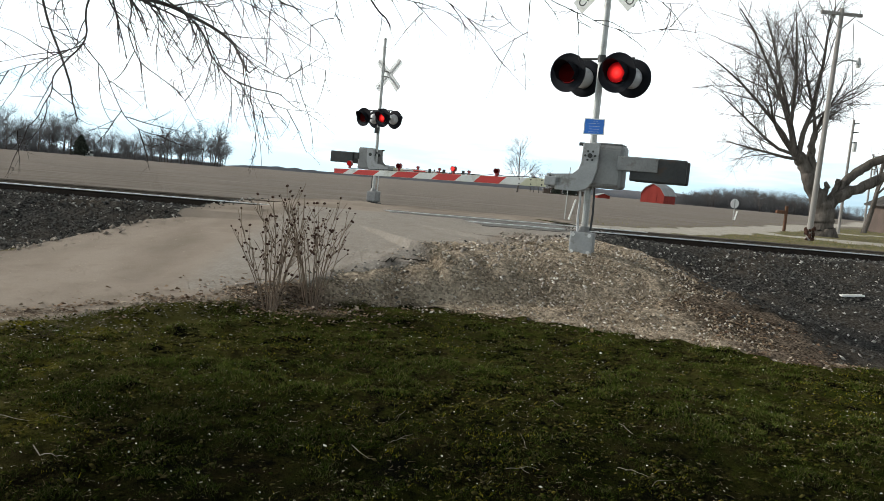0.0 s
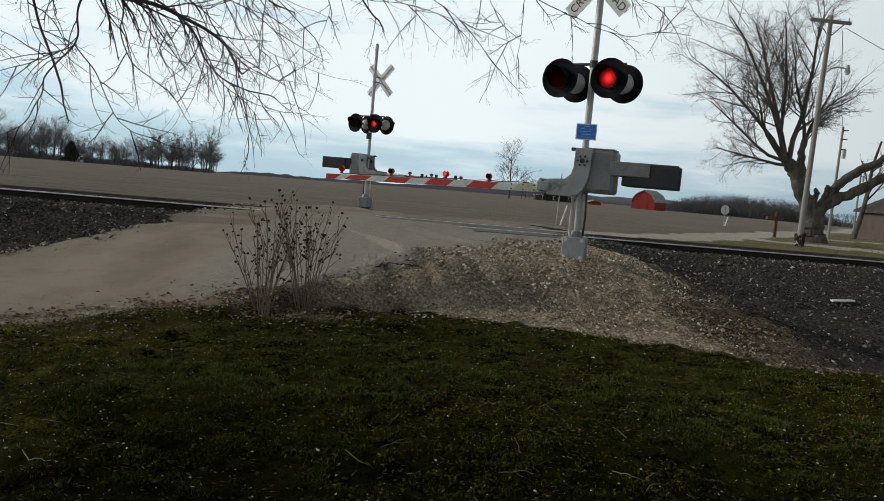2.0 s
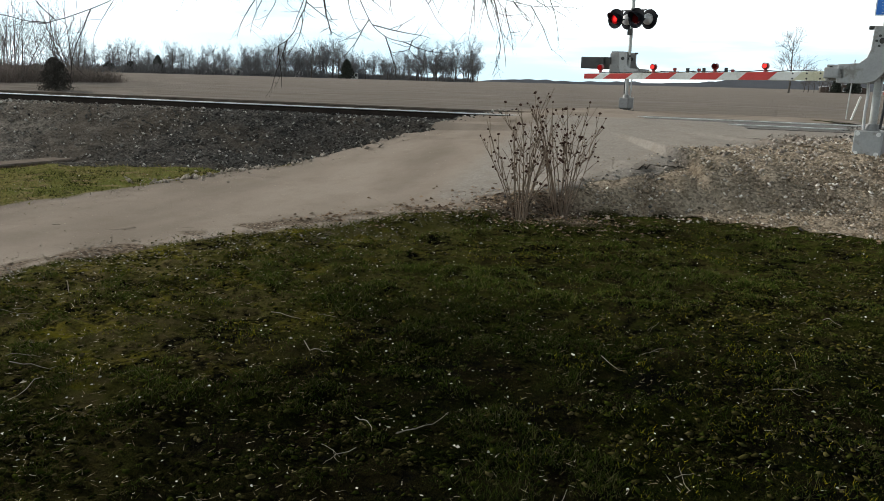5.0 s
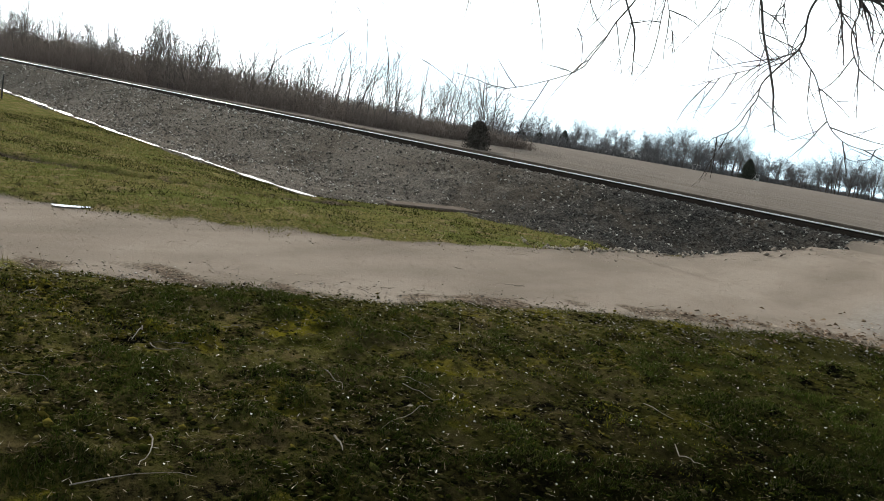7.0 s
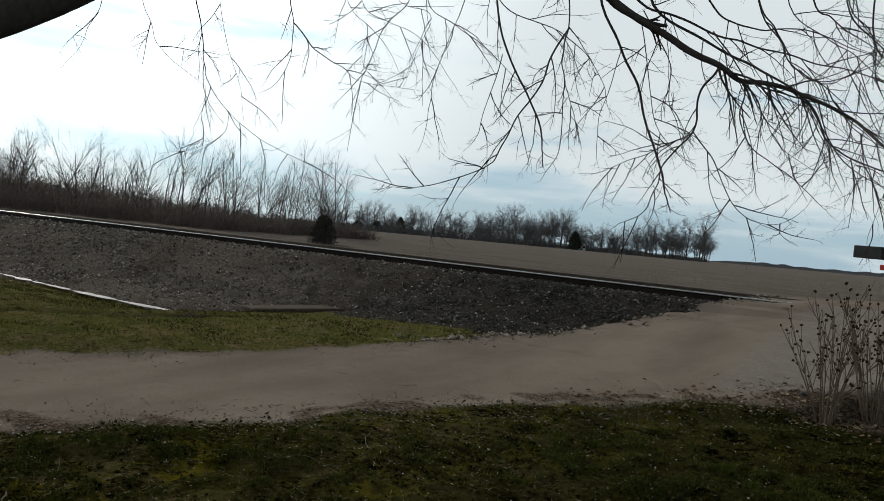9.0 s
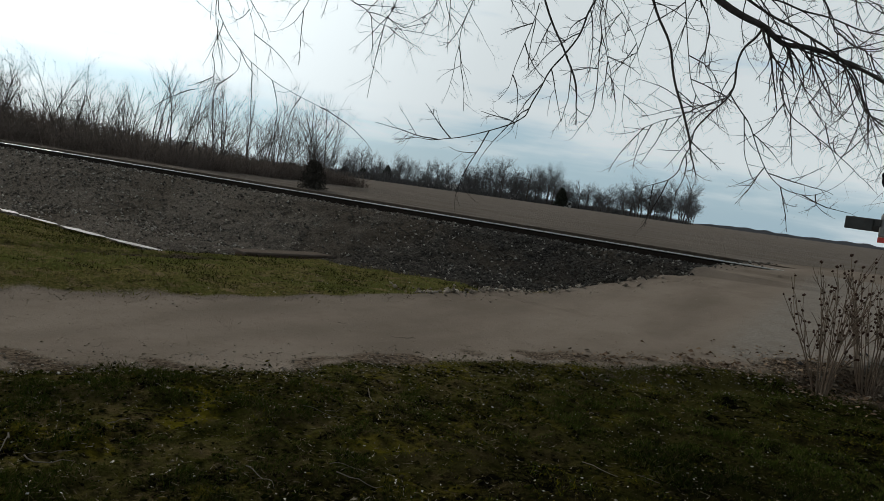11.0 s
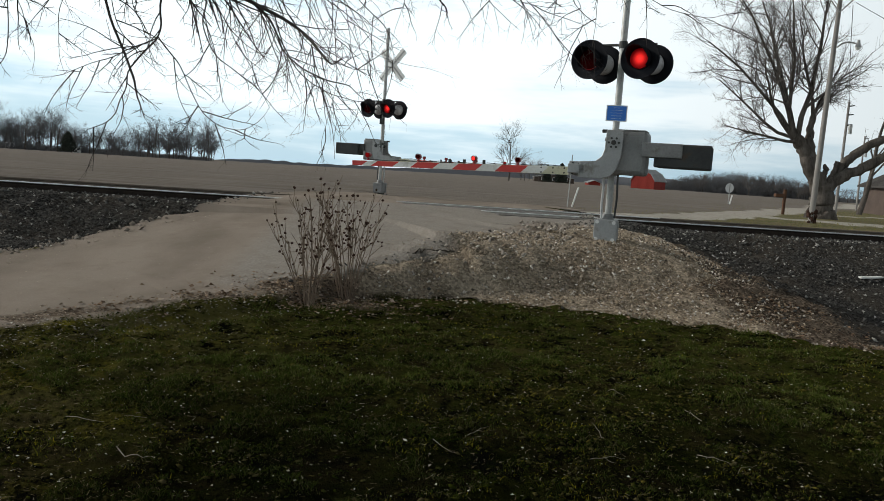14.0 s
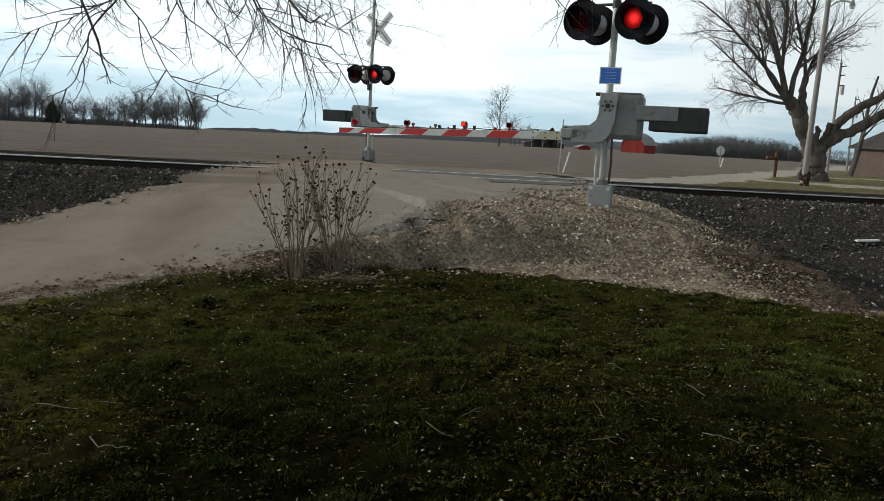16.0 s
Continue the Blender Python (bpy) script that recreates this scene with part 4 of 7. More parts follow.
        cone(bm, Matrix.Translation((-0.035, side + 0.06, 1.50)) @ Matrix.Rotation(math.pi / 2, 4, "X"), 0.035, 0.03, 0.04, 16)
        part("hub", bm, "dark_steel", plate)
        bm = fresh()
        box(bm, -0.98, -0.42, side + 0.005, side + 0.03, 1.33, 1.53, 0.01)
        part("counterweight_arm", bm, "dark_steel" if side < 0 else "cast", sig, "flat steel counterweight arm")
        bm = fresh()
        box(bm, -1.37, -0.6, side - 0.05, side - 0.004, 1.19, 1.53, 0.025)
        part("counterweight", bm, "dark_steel", sig, "dark slab counterweight")
    bm = fresh()
    rod(bm, (0.16, -0.30, 1.54), (0.16, -0.30, 1.60), 0.03, 0.02)
    rod(bm, (-0.035, -0.36, 1.50), (-0.035, 0.30, 1.50), 0.05)
    rod(bm, (0.07, 0.24, 1.66), (0.15, 0.24, 1.66), 0.025)
    part("main_shaft", bm, "dark_steel", sig)
    # arm
    rise = math.atan((1.50 - (place[2] + 1.065)) / arm_length) if near else 0.0
    bm = fresh()
    box(bm, 0.34, 0.60, -0.34, 0.31, 1.03, 1.17, 0.015)
    box(bm, 0.40, 0.62, -0.09, 0.10, 1.00, 1.21, 0.01)
    part("arm_clamp", bm, "aluminium", sig)
    for z in (1.035, 1.175):
        for x in (0.46, 0.56):
            bolt(sig, (x, 0.115, z), 0.018, 0.03)
    bm = fresh()
    hb, ht = 0.062, 0.040  # half heights at the root and the tip
    L = arm_length - 0.55

    def half_height(x):
        return hb + (ht - hb) * x / L

    prism(bm, [(0, -hb), (0, hb), (L, ht), (L, -ht)], -0.022, 0.022)
    arm = part("gate_arm", bm, "cream", sig, "long tapering gate arm")
    arm.matrix_basis = Matrix.Translation((0.55, 0.0, 1.065 if near else 1.10)) @ Matrix.Rotation(-rise, 4, "Y")
    # sheeting, with slanted ends
    x, k = L, 0
    cuts = [L, L - 0.22]
    for step in (0.17, 0.38, 0.31, 0.38, 0.32, 0.39, 0.31, 0.41, 0.32):
        cuts.append(cuts[-1] - step)
    for k, (x1, x0) in enumerate(zip(cuts, cuts[1:])):
        lean = 0.06
        for side in (0.022, -0.0255):
            bm = fresh()
            a, b = half_height(x0) - 0.003, half_height(x1) - 0.003
            prism(bm, [(max(0.02, x0 - lean), a), (x0 + lean, -a), (min(L, x1 + lean), -b), (min(L, x1 - lean) if k else L, b)], side, side + 0.0035)
            part("red_stripe" if k % 2 == 0 else "white_stripe", bm, "red_sheet" if k % 2 == 0 else "white_sheet", arm)
    for x in (0.15, 0.32, 0.5):
        for z in (0.035, -0.035):
            bolt(arm, (x, 0.026, z), 0.012, 0.012)
    arm_lamp(arm, L - 0.27, True, steady=True)
    arm_lamp(arm, L - 1.15, True)
    arm_lamp(arm, L - 2.08, False)
    arm_lamp(arm, L - 2.78, True)
    for x in (L - 1.68, L - 1.92, L - 2.24):
        bm = fresh()
        box(bm, x - 0.02, x + 0.02, -0.02, 0.02, 0.05, 0.115, 0.006)
        part("cable_clip", bm, "dark_steel", arm)
    line = Tubes()
    line.add([(x, 0.0, half_height(x) + 0.012 + 0.007 * math.sin(k * 1.7)) for k, x in enumerate(np.linspace(L - 0.3, 0.2, 26))], [0.007] * 26, 6)
    cable = new("lamp_cable", line.mesh("lamp_cable", "cable"))
    cable.parent = arm
    # lamps
    axis = Matrix.Rotation(radians(-14.5), 4, "Z")
    zl = 2.67 if near else 2.62
    bm = fresh()
    rod(bm, axis @ Vector((-0.5, 0.0, zl + 0.24)), axis @ Vector((0.5, 0.0, zl + 0.24)), 0.02, 0.02, 12)
    rod(bm, (0, 0, zl + 0.19), (0, 0, zl + 0.29), 0.06, 0.06, 16)
    part("lamp_crossarm", bm, "dark_steel", sig)
    for sx in (-0.38, 0.38):
        bm = fresh()
        rod(bm, axis @ Vector((sx, -0.2, zl)), axis @ Vector((sx, 0.2, zl)), 0.022, 0.022, 10)
        rod(bm, axis @ Vector((sx, 0, zl)), axis @ Vector((sx, 0, zl + 0.24)), 0.022, 0.022, 10)
        part("lamp_bracket", bm, "dark_steel", sig)
        for face in (1, -1):
            m = axis @ Matrix.Translation((sx, face * 0.29, zl)) @ (Matrix.Identity(4) if face > 0 else Matrix.Rotation(math.pi, 4, "Z"))
            lamp_head(sig, m, (sx > 0) if near else (sx < 0))
    # crossbuck
    zc = 4.06 if near else 3.98
    for ang, text in ((45, "CROSSING"), (-45, "RAILROAD")):
        bm = fresh()
        y0 = (0.29 if ang > 0 else 0.298) if not near else (0.075 if ang > 0 else 0.083)
        box(bm, -0.61, 0.61, 0.0015, 0.006, -0.114, 0.114)
        board = part("crossbuck_board", bm, "sign_back", sig, "crossbuck board with a bare grey back")
        bm = fresh()
        box(bm, -0.608, 0.608, 0.0, 0.0014, -0.112, 0.112)
        part("board_face", bm, "white_sheet", board, "white reflective face with black lettering")
        board.matrix_basis = axis @ Matrix.Translation((0, y0, zc)) @ Matrix.Rotation(math.pi, 4, "Z") @ Matrix.Rotation(radians(-ang), 4, "Y") @ Matrix.Translation((0, -0.006, 0))
        parts = (text[:4], text[4:])
        for piece, px in zip(parts, (-0.35, 0.35)):
            letters(piece, 0.165, 0.0015, board, Matrix.Translation((px, -0.0015, 0)) @ Matrix.Rotation(math.pi / 2, 4, "X"))
        bm = fresh()
        box(bm, -0.62, 0.62, 0.006, 0.016, -0.025, 0.025)
        part("stiffener", bm, "aluminium", board, "grey metal back strip")
    for z in (zc - 0.08, zc + 0.08):
        bm = fresh()
        rod(bm, (0, 0, z - 0.015), (0, 0, z + 0.015), 0.07, 0.07, 16)
        rod(bm, (0, 0, z), axis @ Vector((0, 0.075 if near else 0.29, z)), 0.018, 0.018, 8)
        part("crossbuck_clamp", bm, "steel", sig)
    if near:
        bm = fresh()
        box(bm, -0.150, 0.150, 0.056, 0.0595, 1.815, 2.048)
        sign = part("notice_plate", bm, "white_sheet", sig, "small blue notice plate with a white border")
        bm = fresh()
        box(bm, -0.136, 0.136, 0.0597, 0.062, 1.829, 2.034)
        part("plate_face", bm, "blue", sign, "blue face")
        for z, w, h in ((2.01, 0.09, 0.004), (1.975, 0.17, 0.003), (1.935, 0.17, 0.003), (1.895, 0.15, 0.004), (1.855, 0.15, 0.003)):
            bm = fresh()
            box(bm, -w / 2, w / 2, 0.062, 0.0632, z - h / 2, z + h / 2)
            part("text_bar", bm, "white_sheet", sign)
    else:
        bm = fresh()
        box(bm, -0.06, 0.06, -0.14, -0.055, 2.16, 2.34, 0.01)
        part("bell_box", bm, "dark_steel", sig, "small dark box clamped to the mast")
    return sig


ARM_TURN = math.degrees(math.atan2(0.346, -0.938))
signal_near = build_signal(MAST_NEAR, ARM_TURN, 4.2, True)
signal_far = build_signal(MAST_FAR, ARM_TURN - 180, 4.2, False)

# ---- trees ----


HEIGHTS = {}


def height(x, y):
    """The ground's height at one place, read off a coarse table where it is far away."""
    if math.hypot(x, y) < 28:
        return float(terrain(x, y))
    key = (round(x / 4), round(y / 4))
    if key not in HEIGHTS:
        HEIGHTS[key] = float(terrain(key[0] * 4.0, key[1] * 4.0))
    return HEIGHTS[key]


def spline(points, n):
    p = np.array(points, dtype=float)
    p = np.vstack([2 * p[0] - p[1], p, 2 * p[-1] - p[-2]])
    out = []
    for i in range(1, len(p) - 2):
        for t in np.linspace(0, 1, n, endpoint=False):
            a, b, c, d = p[i - 1], p[i], p[i + 1], p[i + 2]
            out.append(0.5 * (2 * b + (c - a) * t + (2 * a - 5 * b + 4 * c - d) * t * t + (3 * b - a - 3 * c + d) * t ** 3))
    out.append(p[-2])
    return np.array(out)


def wobble(rng, p, d, length, n, amount, lift):
    """A crooked line from p along d; lift bends it up or down."""
    pts = [np.array(p, dtype=float)]
    d = np.array(d, dtype=float)
    d /= np.linalg.norm(d)
    bend = rng.normal(0, 0.45 * amount, 3)
    for _ in range(n):
        d = d + rng.normal(0, 0.8 * amount, 3) + bend + np.array((0, 0, lift))
        d /= np.linalg.norm(d)
        pts.append(pts[-1] + d * length / n)
    return np.array(pts), d


def grow(thick, thin, rng, p, d, length, r, level, spec):
    n = max(2, spec["segments"][level])
    pts, d2 = wobble(rng, p, d, length, n, spec["wobble"][level], spec["lift"][level])
    rad = np.linspace(r, r * spec["taper"][level], n + 1)
    (thick if level < spec["thick"] else thin).add(pts, rad, spec["sides"][level])
    if level + 1 >= len(spec["count"]) + 1 or level >= len(spec["count"]):
        return
    for k in range(spec["count"][level]):
        s = rng.uniform(spec["from"][level], 1.0)
        i = min(n - 1, int(s * n))
        f = s * n - i
        q = pts[i] * (1 - f) + pts[i + 1] * f
        t = pts[i + 1] - pts[i]
        t /= np.linalg.norm(t)
        side = rng.normal(0, 1, 3)
        side -= side.dot(t) * t
        side /= np.linalg.norm(side) + 1e-9
        ang = radians(rng.uniform(*spec["angle"][level]))
        dd = t * math.cos(ang) + side * math.sin(ang)
        ll = length * spec["shrink"][level] * rng.uniform(0.65, 1.2) * (1.15 - 0.5 * s)
        grow(thick, thin, rng, q, dd, ll, rad[i] * spec["girth"][level], level + 1, spec)


WOOD = {"count": [15, 9, 6], "segments": [6, 4, 3, 2], "wobble": [0.06, 0.12, 0.16, 0.2], "lift": [0.02, 0.10, 0.09, 0.05], "taper": [0.25, 0.25, 0.3, 0.5],
        "sides": [6, 4, 3, 3], "from": [0.14, 0.15, 0.2], "angle": [(25, 62), (25, 60), (25, 65)], "shrink": [0.56, 0.55, 0.55], "girth": [0.5, 0.55, 0.75], "thick": 1}


def tree_meshes(seed, height, r, spec, names=("trunk", "crown"), thick="bark", thin="far_twig", lean=(0, 0, 1), stems=1):
    rng = np.random.RandomState(seed)
    a, b = Tubes(), Tubes()
    for k in range(stems):
        d = np.array(lean, dtype=float) + (rng.normal(0, 0.16, 3) if stems > 1 else 0)
        grow(a, b, rng, (rng.normal(0, 0.15) if stems > 1 else 0, rng.normal(0, 0.15) if stems > 1 else 0, -0.2), d, height * (rng.uniform(0.7, 1.0) if k else 1), r, 0, spec)
    return a.mesh(names[0], thick), b.mesh(names[1], thin)


def plant(kind, meshes, m, label, category, group):
    """A tree or shrub out of ready meshes."""
    ob = thing(kind, m, label, category, group)
    for me in meshes:
        p = new(me.name.split(".")[0], me)
        p.parent = ob
    return ob


def build_woods():
    kinds = [tree_meshes(100 + k, 10.5, 0.19, WOOD, thin="wood_twig") for k in range(5)]
    rnd = random.Random(8)
    spots = []
    for k in range(104):  # woodlot beyond the field
        s = k / 103
        az = radians(15.6 + 15.5 * s + rnd.uniform(-0.5, 0.5) * (s > 0.03))
        d = 322 + rnd.uniform(-6, 40) + 8 * s
        grove = 1.0 + 0.22 * math.sin(9.0 * s + 0.6) + 0.12 * math.sin(31 * s)
        spots.append((az, d, grove * (0.62 + 0.55 * rnd.random() ** 1.4)))
    for k in range(48):
        s = k / 47
        spots.append((radians(31 + 11.5 * s + rnd.uniform(-0.5, 0.5)), 345 + rnd.uniform(-10, 40), rnd.uniform(0.62, 1.12)))
    for k in range(26):
        s = k / 25
        spots.append((radians(15.9 + 16 * s), 352 + rnd.uniform(0, 20), rnd.uniform(0.8, 1.05)))
    for az, d, s in spots:
        x, y = -d * math.sin(az), d * math.cos(az)
        m = pose(x, y, height(x, y), 0, 0, rnd.uniform(0, 360)) @ Matrix.Scale(s, 4)
        plant("bare_tree", rnd.choice(kinds), m, "leafless grey woodlot tree beyond the ploughed field", "tree", "woodlot trees")
    # undergrowth along the foot of the wood
    rng = np.random.RandomState(5)
    t = Tubes()
    for k in range(7800):
        deg = rng.uniform(15.9, 42.5)
        az, d = radians(deg), 325 + rng.uniform(0, 45)
        x, y = -d * math.sin(az), d * math.cos(az)
        tall = np.interp(deg, [15.9, 20, 24, 31, 37, 42.5], [2.4, 3.2, 4.4, 5.8, 6.4, 6.0]) * (1 + 0.35 * float(lattice_noise(deg, 0.0, 46, 0.8)))
        pts, _ = wobble(rng, (x, y, height(x, y) - 0.2), (rng.normal(0, 0.6), rng.normal(0, 0.6), 1), tall * rng.uniform(0.3, 1.1), 2, 0.4, 0)
        t.add(pts, [0.13, 0.10, 0.04], 3)
    tagged(new("wood_undergrowth", t.mesh("wood_undergrowth", "wood_twig")), "brown leafless undergrowth at the foot of the wood", "undergrowth", kind="stuff")


def conifer_mesh(seed, height, spread, power=0.8, material="needles"):
    """Tiers of drooping boughs made of many short needle blades."""
    rng = np.random.RandomState(seed)
    n = 5200
    h = rng.uniform(0.06, 1, n) ** 0.9
    reach = spread * (1 - h) ** power * np.sqrt(rng.uniform(0.05, 1, n)) * (0.8 + 0.25 * np.sin(h * 40 + rng.uniform(0, 6, n)))
    a = rng.uniform(0, 2 * math.pi, n)
    c = np.stack([np.cos(a) * reach, np.sin(a) * reach, h * height - 0.12 * reach], -1)
    size = height * 0.035 * rng.uniform(0.6, 1.4, n)
    d1, d2 = rng.normal(0, 1, (n, 3)), rng.normal(0, 1, (n, 3))
    d1 /= np.linalg.norm(d1, axis=1, keepdims=True)
    d2 /= np.linalg.norm(d2, axis=1, keepdims=True)
    v = np.stack([c - d1 * size[:, None], c + d1 * size[:, None], c + d2 * size[:, None] * 1.3], 1).reshape(-1, 3)
    return raw_mesh("crown", v, np.arange(3 * n).reshape(-1, 3), material)


def trunk_mesh(height, r):
    t = Tubes()
    t.add([(0, 0, -0.3), (0, 0, height * 0.5), (0, 0, height * 0.97)], [r, r * 0.7, r * 0.15], 6)
    return t.mesh("trunk", "bark")


def build_conifers():
    for az, d, h, s in ((24.7, 322, 7.2, 3.8), (37.2, 338, 6.8, 3.2), (38.9, 345, 4.6, 5.0), (40.2, 345, 4.2, 4.4), (-8.74, 262, 6.3, 2.6), (-7.75, 262, 5.6, 1.7)):
        az = radians(az)
        x, y = -d * math.sin(az), d * math.cos(az)
        plant("evergreen_tree", (trunk_mesh(h, 0.2), conifer_mesh(int(d + h * 10), h, s, 0.55)), pose(x, y, height(x, y)), "dark green conifer beyond the field", "tree", "conifers")
    x, y = -22.6, 23.9
    plant("evergreen_bush", (trunk_mesh(1.2, 0.05), conifer_mesh(77, 1.15, 0.66, 0.35, "bush_needles")), pose(x, y, height(x, y)), "dark upright evergreen bush by the tracks", "bush", "conifers")


SAPLING = {"count": [10, 6], "segments": [5, 3, 2], "wobble": [0.06, 0.12, 0.2], "lift": [0.03, 0.12, 0.1], "taper": [0.2, 0.3, 0.5],
           "sides": [4, 3, 3], "from": [0.25, 0.2], "angle": [(20, 45), (20, 50)], "shrink": [0.5, 0.5], "girth": [0.55, 0.6], "thick": 1}


def build_brush():
    rng, rnd = np.random.RandomState(31), random.Random(31)
    kinds = [tree_meshes(300 + k, 4.2, 0.038, SAPLING, thick="sapling", thin="sapling", stems=2) for k in range(6)]
    for k in range(270):
        s = rnd.random() ** 1.35
        x = -32.0 - 125 * s
        y = RAIL_Y + RAIL_SLOPE * x + 8 + rnd.uniform(0, 15) + 5 * max(0, 1 - s * 6)
        m = pose(x, y, height(x, y), 0, 0, rnd.uniform(0, 360)) @ Matrix.Scale(rnd.uniform(0.5, 1.15) + 0.4 * s, 4)
        plant("sapling", rnd.choice(kinds), m, "thin leafless sapling in trackside brush", "tree", "trackside saplings")
    t = Tubes()
    for k in range(15000):
        s = rng.uniform(0, 1) ** 1.5
        x = -31.0 - 135 * s
        y = RAIL_Y + RAIL_SLOPE * x + 7.2 + rng.uniform(0, 13) + 5 * max(0, 1 - s * 6)
        h = rng.uniform(0.6, 2.0) * (0.55 + 0.6 * min(1, s * 9)) * (1 + 0.9 * s)
        pts, _ = wobble(rng, (x, y, height(x, y) - 0.1), (rng.normal(0, 0.35), rng.normal(0, 0.35), 1), h, 3, 0.22, 0)
        t.add(pts, [0.022, 0.018, 0.012, 0.006], 3)
        for q in range(3):
            i = rng.randint(1, 3)
            p2, _ = wobble(rng, pts[i], (rng.normal(0, 0.8), rng.normal(0, 0.8), 0.7), h * 0.5, 2, 0.3, 0)
            t.add(p2, [0.012, 0.009, 0.005], 3)
    tagged(new("brush_thicket", t.mesh("brush_thicket", "brush")), "dense brown leafless brush along the track", "brush", kind="stuff")


BIG = {"count": [7, 12, 11, 7], "segments": [8, 6, 5, 4, 3], "wobble": [0.10, 0.13, 0.17, 0.2, 0.22], "lift": [0.03, 0.06, 0.05, 0.02, 0.0], "taper": [0.35, 0.25, 0.3, 0.4, 0.5],
       "sides": [10, 7, 5, 3, 3], "from": [0.35, 0.2, 0.15, 0.1], "angle": [(20, 50), (18, 45), (22, 55), (25, 65)], "shrink": [0.55, 0.50, 0.5, 0.45], "girth": [0.45, 0.42, 0.45, 0.6], "thick": 2}


def build_big_tree():
    """The old tree behind the utility pole: a short stout trunk that parts into several heavy limbs."""
    x, y = 16.65, 35.2
    base = height(x, y)
    ob = thing("old_tree", pose(x, y, base), "large leafless old tree with stout crooked limbs", "tree")
    rng = np.random.RandomState(12)
    trunk, crown = Tubes(), Tubes()
    def heavy(points, radii, sides):
        """A knobbly limb: smooth line, swollen here and there."""
        pts = spline(points, 5)
        rad = np.interp(np.linspace(0, len(radii) - 1, len(pts)), range(len(radii)), radii)
        pts[1:-1] += rng.normal(0, 0.022, (len(pts) - 2, 3))
        trunk.add(pts, rad * rng.uniform(0.90, 1.12, len(pts)), sides)

    heavy([(0, 0, -0.3), (0, 0, 0.12), (0.0, 0, 0.5), (-0.05, 0, 1.0), (-0.12, 0, 1.6)], [0.78, 0.60, 0.49, 0.46, 0.40], 16)
    heavy([(-0.10, 0, 1.0), (-0.35, 0, 1.7), (-0.72, 0, 2.2), (-0.95, 0.1, 2.8), (-1.28, 0.1, 3.35), (-1.75, 0.1, 3.7)], [0.40, 0.36, 0.31, 0.28, 0.27, 0.16], 14)
    heavy([(-0.72, 0, 2.2), (-0.70, 0.15, 2.9), (-0.82, 0.2, 3.6), (-0.75, 0.2, 4.5)], [0.26, 0.20, 0.17, 0.12], 12)
    heavy([(0.0, 0, 1.0), (0.28, -0.1, 1.62), (0.78, -0.2, 2.0), (1.66, -0.3, 2.5), (3.0, -0.5, 3.36), (4.6, -0.6, 4.3)], [0.34, 0.27, 0.23, 0.21, 0.17, 0.11], 14)
    heavy([(0.1, 0.1, 1.3), (0.55, 0.2, 2.0), (1.10, 0.3, 2.75), (1.74, 0.3, 3.25), (2.9, 0.2, 4.0), (4.2, 0.2, 5.0)], [0.28, 0.22, 0.20, 0.19, 0.15, 0.10], 12)
    for x, z in ((0.42, 2.25), (0.62, 2.2), (-0.05, 2.05)):
        heavy([(x - 0.15, 0, z - 0.5), (x, 0, z), (x + 0.03, 0, z + 0.35)], [0.14, 0.11, 0.09], 9)
    limb = dict(BIG)
    for p, d, length, r in (((-1.4, 0.1, 3.4), (0.02, 0, 1), 6.2, 0.13), ((-1.5, 0.1, 3.5), (-0.05, 0.1, 1), 6.8, 0.12), ((-1.6, 0, 3.5), (-0.20, -0.1, 1), 6.8, 0.11), ((-1.7, 0, 3.6), (-0.34, 0.2, 1), 6.4, 0.10),
                            ((-1.7, 0, 3.6), (-0.55, 0.1, 1), 5.6, 0.10), ((-1.6, 0.1, 3.5), (-0.95, 0, 0.8), 4.6, 0.09), ((-1.6, 0.1, 3.5), (-1.0, 0.2, 0.4), 4.2, 0.08),
                            ((-1.4, 0, 3.3), (-1.0, 0.1, 0.05), 3.6, 0.075), ((-1.0, 0.2, 2.9), (-0.02, 0.1, 1), 4.6, 0.09), ((4.4, -0.6, 4.2), (1, 0, 0.8), 4.0, 0.11), ((4.1, 0.2, 4.9), (1, 0.2, 0.7), 3.4, 0.09), ((-0.75, 0.2, 4.4), (-0.12, 0.1, 1), 4.4, 0.09)):
        grow(trunk, crown, rng, p, d, length, r, 1, limb)
    for name, t, m in (("trunk", trunk, "bark"), ("crown", crown, "old_twig")):
        p = new(name, t.mesh(name, m))
        p.parent = ob
    # a second tree further along
    me = tree_meshes(41, 7.0, 0.2, BIG | {"count": [6, 6, 5], "segments": [6, 5, 4, 3], "sides": [8, 5, 4, 3]}, lean=(0.35, 0, 1))
    plant("bare_tree", me, pose(27.5, 52.5, float(terrain(27.5, 52.5))), "leafless tree beside the pale drive", "tree", "trees by the houses")


